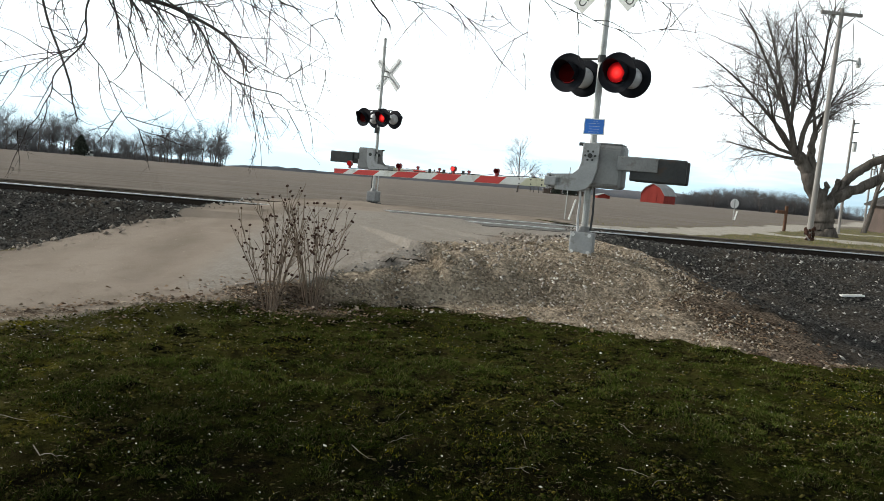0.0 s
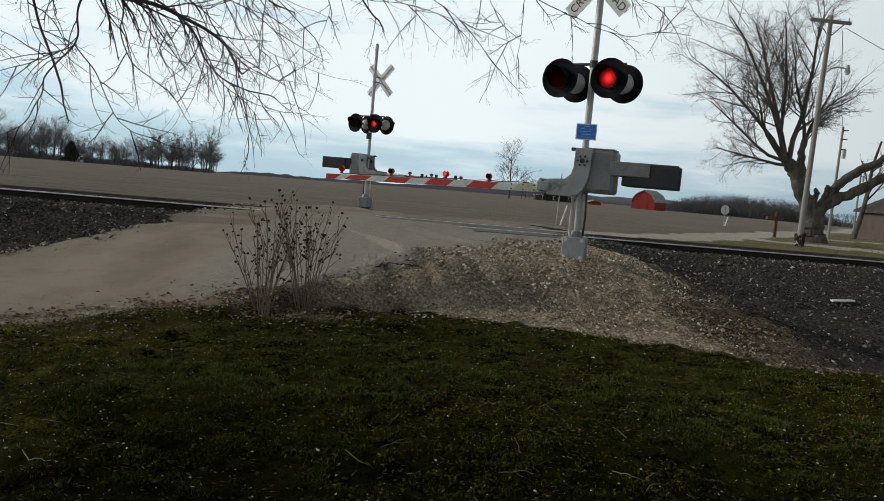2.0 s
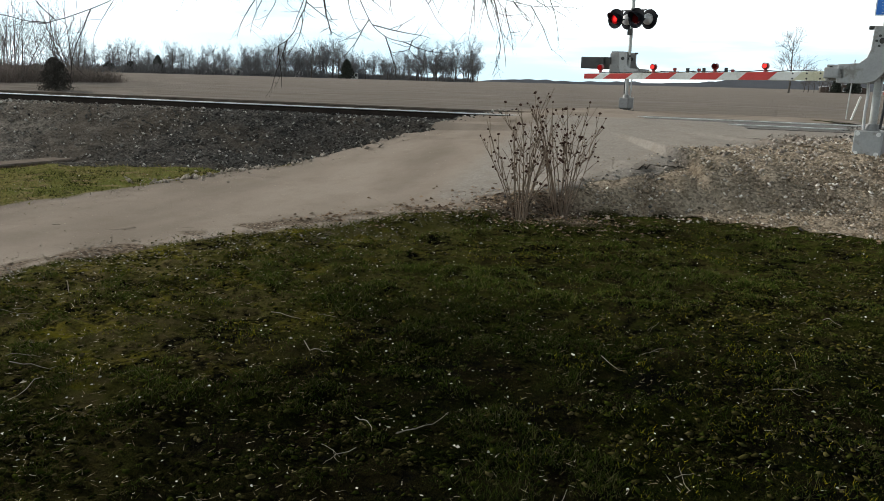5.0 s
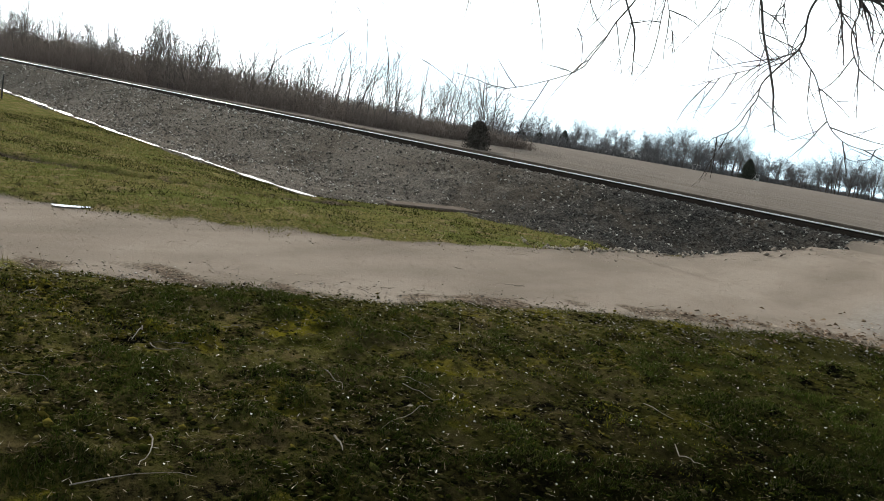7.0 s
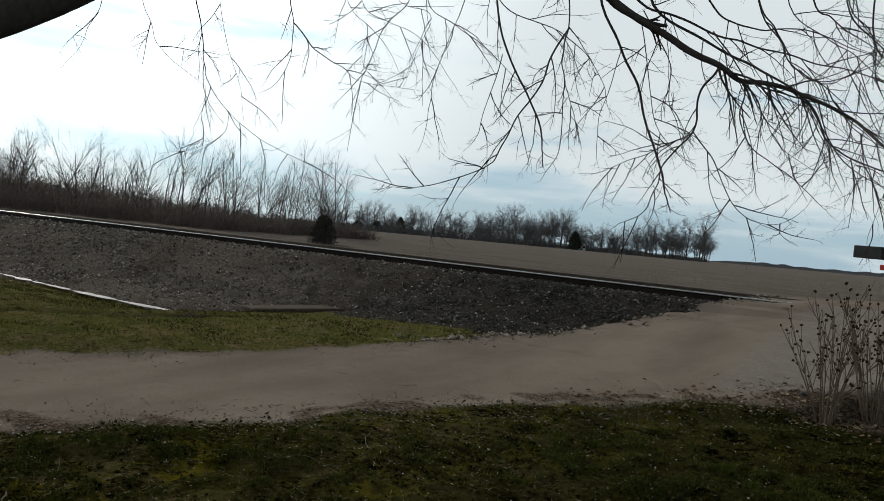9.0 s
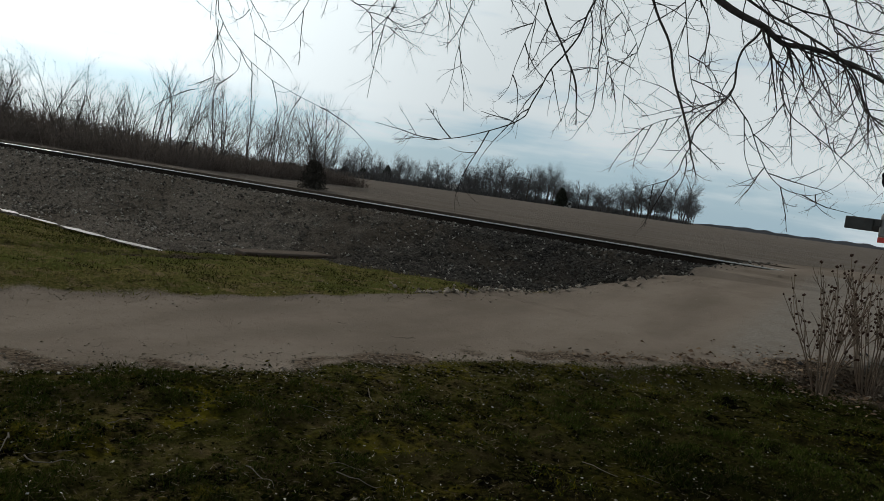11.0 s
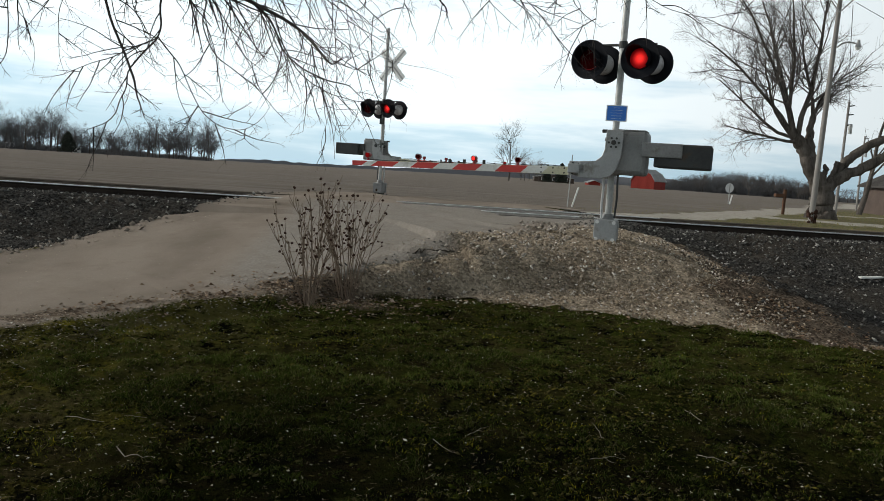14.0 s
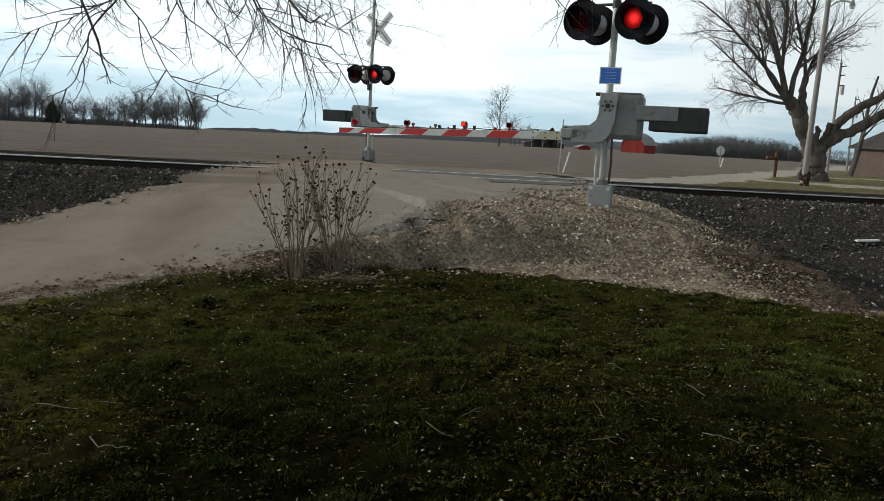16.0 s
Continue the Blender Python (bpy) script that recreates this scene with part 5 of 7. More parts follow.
def build_far_right():
    kinds = [tree_meshes(500 + k, 10.0, 0.19, WOOD) for k in range(3)]
    rnd = random.Random(18)
    for az, d, s in ((-5.0, 185, 1.12), (-5.9, 260, 0.60), (-6.15, 255, 0.66), (-6.5, 262, 0.60), (-6.85, 258, 0.66), (-7.15, 262, 0.58), (-7.4, 265, 0.5), (-15.2, 300, 0.5), (-9.0, 265, 0.45), (-8.1, 270, 0.5)):
        a = radians(az)
        x, y = -d * math.sin(a), d * math.cos(a)
        plant("bare_tree", rnd.choice(kinds), pose(x, y, height(x, y), 0, 0, rnd.uniform(0, 360)) @ Matrix.Scale(s, 4), "leafless tree by the farm across the field", "tree", "farm trees")
    for k in range(70):  # wooded rise on the skyline
        s = k / 69
        az = radians(-16.5 - 12 * s)
        d = 440 + rnd.uniform(-12, 40)
        x, y = -d * math.sin(az), d * math.cos(az)
        up = 5.0 * math.sin(math.pi * min(1, s * 1.25)) ** 0.7 if s < 0.8 else 0.5
        m = pose(x, y, height(x, y) - 0.4, 0, 0, rnd.uniform(0, 360)) @ Matrix.Scale(0.55 + 0.09 * up, 4)
        plant("bare_tree", rnd.choice(kinds), m, "leafless tree in the dark wood on the skyline", "tree", "skyline trees")
    rng = np.random.RandomState(6)
    t = Tubes()
    for k in range(17000):
        q = rng.uniform(0, 1)
        az, d = radians(-15.2 - 13.5 * q), 435 + rng.uniform(0, 60)
        x, y = -d * math.sin(az), d * math.cos(az)
        hill = 2.5 + 7.5 * math.sin(math.pi * min(1, q * 1.15)) ** 0.8
        pts, _ = wobble(rng, (x, y, height(x, y) - 0.3), (rng.normal(0, 0.8), rng.normal(0, 0.8), 1), hill * rng.uniform(0.55, 1.25), 2, 0.5, 0)
        t.add(pts, [0.12, 0.10, 0.04], 3)
    tagged(new("skyline_woods", t.mesh("skyline_woods", "wood_twig")), "dark leafless woods on the skyline", "woods", kind="stuff")
    # low wooded hills at the end of the fields
    az = np.radians(np.linspace(-60, 75, 541))
    x, y = -1500 * np.sin(az), 1500 * np.cos(az)
    z = terrain(x, y)
    top = z + 5 + 11 * smooth(-19, -16, np.degrees(az)) * smooth(0.5, -2.5, np.degrees(az)) + 3.5 * lattice_noise(np.degrees(az), az * 0, 44, 3.1) + 1.6 * lattice_noise(np.degrees(az), az * 0, 45, 0.6)
    n = len(az)
    v = np.concatenate([np.stack([x, y, z - 4], -1), np.stack([x, y, top], -1), np.stack([x * 1.03, y * 1.03, z - 6], -1)])
    a = np.arange(n - 1)
    f = np.concatenate([np.stack([a, a + 1, a + n + 1, a + n], -1), np.stack([a + n, a + n + 1, a + 2 * n + 1, a + 2 * n], -1)])
    tagged(new("backdrop_hills", raw_mesh("backdrop_hills", v, f, "far_hills")), "low wooded hills on the horizon, tinted blue-grey for haze", "hills", kind="structure")


build_woods()
build_conifers()
build_brush()
build_big_tree()
build_far_right()

# ---- overhead tree by the camera ----
HANG = {"count": [10, 4, 2], "segments": [8, 8, 6, 4], "wobble": [0.06, 0.09, 0.12, 0.15], "lift": [-0.02, -0.03, -0.01, 0.0], "taper": [0.3, 0.35, 0.4, 0.5],
        "sides": [7, 5, 4, 3], "from": [0.1, 0.1, 0.1], "angle": [(25, 65), (25, 65), (25, 60)], "shrink": [0.42, 0.5, 0.5], "girth": [0.42, 0.62, 0.72], "thick": 1}
SHADE_CROWN = HANG | {"count": [9, 6, 3], "lift": [0.02, 0.03, 0.02, 0.0], "girth": [0.5, 0.6, 0.7], "thick": 1}
overhead = {"limbs": Tubes(), "twigs": Tubes(), "rng": np.random.RandomState(90)}


def bough(points, r0, r1, shoots, reach, start=0.0):
    """A main branch along a few places, with side shoots and twigs."""
    rng = overhead["rng"]
    pts = spline(points, 6)
    pts[1:-1] += rng.normal(0, 0.010, (len(pts) - 2, 3))
    for _ in range(3):
        pts[1:-1] = 0.25 * pts[:-2] + 0.5 * pts[1:-1] + 0.25 * pts[2:]
    if r0 < 0.1:
        r0, r1 = 0.60 * r0, 0.60 * r1
    rad = np.linspace(r0, r1, len(pts))
    overhead["limbs"].add(pts, rad, 8 if r0 > 0.015 else 5)
    shoots = max(2, round(0.82 * shoots))
    for k in range(shoots):
        s = start + (1 - start) * (k + rng.uniform(0, 1)) / shoots
        i = min(len(pts) - 2, int(s * (len(pts) - 1)))
        t = pts[i + 1] - pts[i]
        t /= np.linalg.norm(t)
        side = rng.normal(0, 1, 3)
        side[2] -= 0.35
        side -= side.dot(t) * t
        side /= np.linalg.norm(side)
        a = radians(rng.uniform(28, 65))
        grow(overhead["limbs"], overhead["twigs"], rng, pts[i], t * math.cos(a) + side * math.sin(a), reach * rng.uniform(0.6, 1.25), max(0.0033, rad[i] * 0.45), 1, HANG)
    # the end goes on as a twig
    t = pts[-1] - pts[-2]
    grow(overhead["limbs"], overhead["twigs"], rng, pts[-1], t / np.linalg.norm(t), reach * 0.7, r1, 1, HANG)


def build_overhead():
    bough([(-4.75, -0.45, 1.33), (-4.40, 0.97, 1.865), (-4.33, 1.19, 1.99), (-4.22, 1.50, 2.145), (-4.08, 1.81, 2.335), (-3.86, 2.18, 2.60), (-3.15, 3.2, 3.1), (-2.85, 3.55, 3.3), (-2.41, 3.91, 2.81)], 0.138, 0.026, 3, 0.5, 0.5)
    bough([(-4.70, -0.40, 1.30), (-4.50, 0.90, 3.00), (-3.90, 2.40, 4.00), (-2.60, 3.70, 4.30), (-0.80, 4.60, 4.40), (1.20, 4.90, 4.30)], 0.15, 0.02, 6, 0.6, 0.5)
    bough([(-2.41, 3.91, 2.81), (-2.11, 4.05, 2.61), (-1.89, 4.06, 2.49), (-1.75, 4.15, 2.41), (-1.57, 4.34, 2.40), (-1.31, 4.43, 2.28), (-1.09, 4.03, 2.08)], .034, .010, 22, .40, .35)
    bough([(-2.24, 3.88, 4.32), (-2.28, 4.05, 3.58), (-2.31, 4.17, 2.89), (-2.03, 4.22, 2.68), (-1.83, 4.31, 2.55), (-1.64, 4.23, 2.45), (-1.47, 4.39, 2.33), (-1.39, 4.50, 2.16), (-1.20, 4.31, 2.03), (-1.05, 4.59, 2.01)], .015, .006, 16, .40, .1)
    bough([(-2.86, 3.44, 4.24), (-2.84, 3.43, 3.50), (-2.82, 3.42, 2.81), (-2.74, 3.41, 2.47), (-2.67, 3.52, 2.29), (-2.53, 3.50, 2.06)], .010, .008, 4, .28, .3)
    bough([(-2.76, 3.45, 2.43), (-2.79, 3.41, 2.24), (-2.85, 3.44, 2.04)], .0045, .0028, 4, .2, .2)
    bough([(-2.48, 3.60, 2.58), (-2.54, 3.54, 2.43), (-2.58, 3.56, 2.30), (-2.72, 3.57, 2.11), (-2.70, 3.40, 1.92), (-2.72, 3.31, 1.84), (-2.98, 3.23, 1.74), (-3.33, 3.43, 1.73)], .009, .003, 12, .32, .1)
    bough([(-2.60, 3.70, 4.30), (-2.54, 3.64, 3.54), (-2.50, 3.60, 2.83), (-2.49, 3.62, 2.59), (-2.54, 3.67, 2.46), (-2.53, 3.70, 2.32), (-2.45, 3.56, 1.98)], .008, .004, 6, .28, .2)
    bough([(-2.48, 3.60, 2.32), (-2.44, 3.64, 2.20), (-2.39, 3.66, 2.03)], .004, .0025, 4, .2, .2)
    bough([(-2.42, 3.79, 4.31), (-2.65, 4.28, 3.73), (-2.81, 4.61, 3.14), (-2.66, 4.65, 2.79), (-2.53, 4.71, 2.52), (-2.45, 4.75, 2.25), (-2.32, 4.71, 1.98)], .016, .012, 4, .4, .2)
    bough([(-2.64, 4.68, 2.75), (-2.68, 4.66, 2.52), (-2.76, 4.71, 2.31), (-2.74, 4.67, 2.10)], .005, .003, 3, .25, .2)
    bough([(-2.36, 4.26, 2.84), (-2.19, 4.30, 2.53), (-2.19, 4.31, 2.34), (-2.09, 4.26, 2.16)], .006, .003, 6, .3, .1)
    bough([(-2.30, 4.07, 2.75), (-2.23, 4.09, 2.45), (-2.16, 4.03, 2.20), (-2.09, 4.14, 2.07)], .005, .003, 6, .3, .1)
    bough([(-1.87, 4.11, 2.48), (-1.96, 4.10, 2.33), (-1.97, 4.13, 2.15), (-2.10, 4.10, 1.98), (-2.13, 4.10, 1.86), (-2.14, 3.95, 1.70), (-2.29, 4.07, 1.65)], .011, .003, 10, .33, .2)
    bough([(-1.96, 4.08, 2.14), (-1.86, 4.12, 1.99), (-1.73, 4.11, 1.78), (-1.60, 4.16, 1.69), (-1.42, 4.03, 1.74)], .006, .002, 8, .3, .1)
    bough([(-1.99, 4.18, 2.15), (-2.21, 4.15, 2.04), (-2.37, 3.98, 1.92)], .006, .0025, 8, .28, .1)
    bough([(-1.77, 4.13, 2.42), (-1.74, 4.16, 2.34), (-1.77, 4.18, 2.23), (-1.66, 4.16, 2.05), (-1.51, 4.24, 1.96), (-1.35, 4.00, 1.83)], .008, .003, 8, .3, .2)
    bough([(-1.70, 4.15, 4.35), (-1.77, 4.32, 3.64), (-1.81, 4.43, 2.96), (-1.67, 4.44, 2.69), (-1.60, 4.41, 2.56), (-1.45, 4.39, 2.44), (-1.30, 4.39, 2.48)], .009, .004, 5, .3, .2)
    bough([(-1.68, 4.36, 2.48), (-1.61, 4.35, 2.34), (-1.57, 4.48, 2.22)], .007, .005, 3, .25, .2)
    bough([(-1.60, 4.48, 2.44), (-1.48, 4.51, 2.31), (-1.39, 4.56, 2.16), (-1.26, 4.47, 2.02), (-1.14, 4.73, 1.96), (-0.95, 4.74, 1.93)], .008, .003, 10, .35, .1)
    bough([(-1.16, 4.42, 4.38), (-1.34, 4.72, 3.70), (-1.46, 4.92, 3.04), (-1.31, 4.93, 2.82), (-1.14, 5.02, 2.66), (-0.91, 5.05, 2.46)], .010, .005, 8, .4, .1)
    bough([(-1.52, 4.24, 4.36), (-1.66, 4.61, 3.69), (-1.76, 4.86, 3.05), (-1.57, 4.94, 2.83), (-1.36, 4.96, 2.70), (-1.17, 4.91, 2.50), (-1.02, 4.99, 2.27)], .007, .003, 8, .4, .1)
    bough([(-3.90, 2.40, 4.00), (-4.61, 2.97, 3.50), (-5.08, 3.35, 2.97), (-5.01, 3.39, 2.65), (-5.06, 3.46, 2.48), (-5.06, 3.51, 2.36), (-5.06, 3.68, 2.21), (-4.92, 3.82, 2.05), (-4.65, 3.89, 1.93), (-4.30, 3.80, 1.86)], .008, .002, 12, .45, .2)
    bough([(-5.01, 3.45, 2.33), (-5.05, 3.47, 2.11), (-5.04, 3.50, 1.93)], .003, .0018, 4, .3, .2)
    bough([(-4.91, 3.56, 2.18), (-4.91, 3.56, 2.03), (-4.98, 3.40, 1.90), (-5.04, 3.25, 1.86)], .0035, .0018, 4, .3, .2)
    bough([(-3.90, 2.40, 4.00), (-4.67, 3.14, 3.51), (-5.18, 3.64, 2.99), (-5.16, 3.72, 2.68), (-5.08, 3.80, 2.40), (-4.96, 3.73, 2.23)], .004, .002, 7, .4, .1)
    bough([(-3.64, 2.66, 4.06), (-4.03, 3.12, 3.48), (-4.29, 3.43, 2.89), (-4.23, 3.44, 2.68), (-4.22, 3.42, 2.49), (-4.35, 3.47, 2.35)], .007, .003, 5, .3, .2)
    bough([(-4.26, 3.46, 2.69), (-4.17, 3.55, 2.56), (-4.02, 3.63, 2.45), (-3.97, 3.80, 2.39), (-3.84, 4.08, 2.40)], .007, .0025, 9, .33, .1)
    bough([(-3.12, 3.18, 4.18), (-3.42, 3.53, 3.54), (-3.62, 3.77, 2.91), (-3.68, 3.66, 2.71), (-3.72, 3.58, 2.51), (-3.73, 3.52, 2.35), (-3.96, 3.72, 2.26)], .007, .003, 8, .35, .1)
    bough([(-3.25, 3.05, 4.15), (-3.61, 3.37, 3.50), (-3.85, 3.58, 2.86), (-3.76, 3.70, 2.74), (-3.53, 3.75, 2.65), (-3.38, 3.86, 2.44)], .005, .0025, 6, .35, .1)
    bough([(-2.99, 3.31, 4.21), (-3.33, 3.62, 3.56), (-3.55, 3.82, 2.92), (-3.44, 3.95, 2.77), (-3.25, 3.99, 2.65), (-3.03, 4.01, 2.46)], .007, .003, 8, .35, .1)
    bough([(-4.02, 2.10, 3.80), (-4.25, 2.22, 3.18), (-4.41, 2.30, 2.57), (-4.42, 2.26, 2.42), (-4.49, 2.27, 2.33)], .004, .002, 3, .3, .1)
    bough([(-3.96, 2.25, 3.90), (-4.48, 2.57, 3.33), (-4.82, 2.78, 2.75), (-4.79, 2.86, 2.54), (-4.79, 2.95, 2.41), (-4.69, 3.07, 2.31)], .004, .002, 4, .35, .2)
    bough([(-2.86, 3.44, 4.24), (-3.05, 3.61, 3.53), (-3.18, 3.72, 2.86), (-3.25, 3.69, 2.62), (-3.26, 3.58, 2.32), (-3.28, 3.58, 2.13)], .006, .003, 6, .3, .1)
    bough([(-0.80, 4.60, 4.40), (-0.83, 4.95, 3.66), (-0.85, 5.19, 2.97), (-0.68, 5.25, 2.80), (-0.57, 5.16, 2.66), (-0.50, 5.35, 2.62)], .012, .009, 4, .35, .3)
    bough([(-0.60, 4.63, 4.39), (-0.68, 4.86, 3.58), (-0.73, 5.01, 2.84), (-0.62, 5.07, 2.79), (-0.39, 5.02, 2.71), (-0.14, 4.97, 2.65), (0.12, 4.95, 2.59), (0.31, 5.21, 2.67)], .007, .002, 11, .38, .1)
    bough([(-0.20, 4.69, 4.37), (-0.23, 4.91, 3.63), (-0.25, 5.05, 2.93), (-0.15, 5.08, 2.75), (-0.03, 5.06, 2.68), (0.13, 4.99, 2.51), (0.30, 5.19, 2.37)], .007, .002, 9, .36, .1)
    bough([(0.40, 4.78, 4.34), (0.35, 4.82, 3.63), (0.31, 4.85, 2.96), (0.44, 4.80, 2.76), (0.62, 4.76, 2.68), (0.78, 4.90, 2.66), (1.00, 4.90, 2.59), (1.14, 4.63, 2.56), (1.28, 4.56, 2.61)], .007, .002, 12, .33, .1)
    bough([(0.42, 4.84, 2.81), (0.41, 4.85, 2.61), (0.39, 4.76, 2.35)], .004, .002, 4, .25, .2)
    bough([(1.00, 4.87, 4.31), (0.96, 4.81, 3.62), (0.93, 4.77, 2.96), (1.04, 4.75, 2.83), (1.19, 4.77, 2.76), (1.33, 4.60, 2.72)], .005, .002, 7, .3, .1)
    bough([(1.00, 4.87, 4.31), (1.08, 4.79, 3.63), (1.13, 4.73, 2.97), (1.30, 4.71, 2.86), (1.43, 4.62, 2.67)], .005, .002, 5, .25, .1)
    bough([(1.00, 4.87, 4.31), (1.23, 4.74, 3.64), (1.39, 4.66, 2.99), (1.52, 4.65, 2.86), (1.69, 4.64, 2.75)], .005, .002, 5, .25, .1)
    bough([(-0.20, 4.69, 4.37), (-0.24, 4.79, 3.58), (-0.26, 4.85, 2.86), (-0.24, 4.81, 2.61), (-0.25, 4.90, 2.49)], .004, .002, 5, .3, .1)
    bough([(-1.16, 4.42, 4.38), (-1.22, 4.52, 3.52), (-1.26, 4.59, 2.74), (-1.13, 4.63, 2.58), (-1.03, 4.58, 2.53), (-0.99, 4.81, 2.54)], .009, .007, 4, .3, .2)
    bough([(-1.11, 4.63, 2.58), (-1.14, 4.66, 2.40), (-1.10, 4.55, 2.00), (-1.17, 4.61, 1.70)], .005, .002, 6, .3, .2)
    bough([(-1.43, 4.55, 2.46), (-1.33, 4.61, 2.28), (-1.22, 4.59, 2.19), (-1.03, 4.52, 2.10), (-0.90, 4.50, 2.09)], .006, .002, 10, .35, .1)
    bough([(-0.80, 4.60, 4.40), (-0.80, 4.65, 3.55), (-0.80, 4.69, 2.79), (-0.74, 4.66, 2.54), (-0.78, 4.63, 2.37)], .005, .002, 6, .3, .1)
    bough([(-1.16, 4.42, 4.38), (-1.29, 4.57, 3.50), (-1.38, 4.67, 2.72), (-1.30, 4.69, 2.50), (-1.13, 4.75, 2.29), (-0.93, 4.81, 2.23), (-0.66, 4.76, 2.16)], .005, .002, 9, .35, .1)
    bough([(0.20, 4.75, 4.35), (0.14, 4.76, 3.59), (0.10, 4.76, 2.88), (0.20, 4.72, 2.68), (0.28, 4.71, 2.59), (0.35, 4.84, 2.46)], .005, .002, 8, .35, .1)
    bough([(-3.30, 3.60, 4.20), (-2.90, 4.10, 3.40), (-2.50, 4.45, 2.98), (-2.29, 4.50, 2.89), (-2.04, 4.50, 2.75), (-1.83, 4.48, 2.67), (-1.56, 4.52, 2.59), (-1.34, 4.55, 2.54), (-1.10, 4.60, 2.47)], .016, .004, 11, .42, .3)
    bough([(-1.95, 4.10, 4.33), (-1.88, 4.40, 3.40), (-1.81, 4.50, 2.92), (-1.72, 4.50, 2.78), (-1.65, 4.52, 2.65), (-1.59, 4.52, 2.55), (-1.49, 4.50, 2.48), (-1.38, 4.48, 2.46), (-1.31, 4.50, 2.51)], .009, .004, 5, .34, .35)
    bough([(-1.75, 4.15, 4.35), (-1.65, 4.40, 3.45), (-1.54, 4.50, 2.90), (-1.44, 4.50, 2.80), (-1.35, 4.52, 2.72), (-1.20, 4.55, 2.64), (-0.95, 4.60, 2.55)], .010, .003, 6, .38, .35)
    bough([(-1.50, 4.25, 4.36), (-1.45, 4.55, 3.40), (-1.38, 4.60, 2.92), (-1.30, 4.62, 2.80), (-1.24, 4.60, 2.66), (-1.18, 4.58, 2.42)], .008, .003, 5, .36, .35)
    bough([(-2.60, 3.70, 4.30), (-2.35, 4.20, 3.50), (-2.10, 4.60, 2.97), (-1.97, 4.62, 2.85), (-1.78, 4.64, 2.79), (-1.58, 4.66, 2.80), (-1.36, 4.70, 2.69), (-1.05, 4.80, 2.60)], .012, .003, 7, .40, .35)
    bough([(-2.02, 4.45, 2.75), (-1.88, 4.48, 2.56), (-1.75, 4.50, 2.34), (-1.66, 4.48, 2.16), (-1.45, 4.45, 2.01)], .007, .002, 7, .34, .1)
    bough([(-1.60, 4.45, 2.43), (-1.48, 4.48, 2.31), (-1.38, 4.46, 2.13), (-1.22, 4.50, 2.02)], .006, .002, 6, .32, .1)
    bough([(-3.60, 2.95, 4.10), (-3.50, 3.90, 3.50), (-3.39, 4.40, 3.02), (-3.13, 4.42, 2.87), (-2.92, 4.44, 2.78), (-2.71, 4.46, 2.60), (-2.60, 4.40, 2.42)], .008, .003, 12, .36, .3)
    bough([(-3.95, 2.50, 4.02), (-4.30, 3.60, 3.60), (-4.62, 4.30, 3.10), (-4.40, 4.32, 2.89), (-4.46, 4.34, 2.66), (-4.22, 4.36, 2.42)], .006, .002, 10, .36, .35)
    bough([(-3.80, 2.60, 4.05), (-4.00, 3.60, 3.60), (-4.20, 4.30, 3.08), (-3.85, 4.32, 2.94), (-3.97, 4.34, 2.72), (-4.06, 4.36, 2.50)], .006, .002, 10, .36, .35)
    ob = thing("yard_tree", pose(-4.75, -0.6, 0), "leafless yard tree with long drooping branches overhead", "tree")
    trunk = Tubes()
    trunk.add([(0, 0, -0.2), (0, 0, 0.15), (0, 0.05, 0.8), (0.02, 0.15, 1.5)], [0.48, 0.36, 0.29, 0.27], 16)
    trunk.add([(0, 0.1, 1.3), (-0.5, -0.2, 3.0), (-0.7, -0.6, 5.5)], [0.22, 0.18, 0.08], 12)
    # an unseen upper crown, added over the lawn to block light from it
    rng = overhead["rng"]
    for k in range(34):
        a, r = rng.uniform(0, 2 * math.pi), rng.uniform(0.3, 4.2)
        p0 = np.array((-2.6 + r * math.cos(a), 1.6 + r * math.sin(a) * 0.9, rng.uniform(5.2, 7.0)))
        start = np.array((-4.6, 0.2, 3.6 + 0.05 * k))
        pts = spline([start, (start + p0) / 2 + np.array((0, 0, 0.9)), p0], 4)
        overhead["limbs"].add(pts, np.linspace(0.08, 0.022, len(pts)), 6)
        grow(overhead["limbs"], overhead["twigs"], rng, p0, (p0 - start) * np.array((1, 1, 0.1)), 2.4, 0.022, 0, SHADE_CROWN)
    p = new("trunk", trunk.mesh("trunk", "limb_bark"))
    p.parent = ob
    for name, t, m in (("limb", overhead["limbs"], "limb_bark"), ("crown", overhead["twigs"], "twig")):
        p = new(name, t.mesh(name, m))
        p.parent = ob
        p.matrix_basis = Matrix.Translation((4.75, 0.6, 0))


build_overhead()

# ---- shrubs ----


bm = fresh()
bmesh.ops.create_icosphere(bm, subdivisions=1, radius=1.0)
SEED_MESH = bpy.data.meshes.new("seed_head")
bm.to_mesh(SEED_MESH)
bm.free()
SEED_MESH.materials.append(M["seed"])


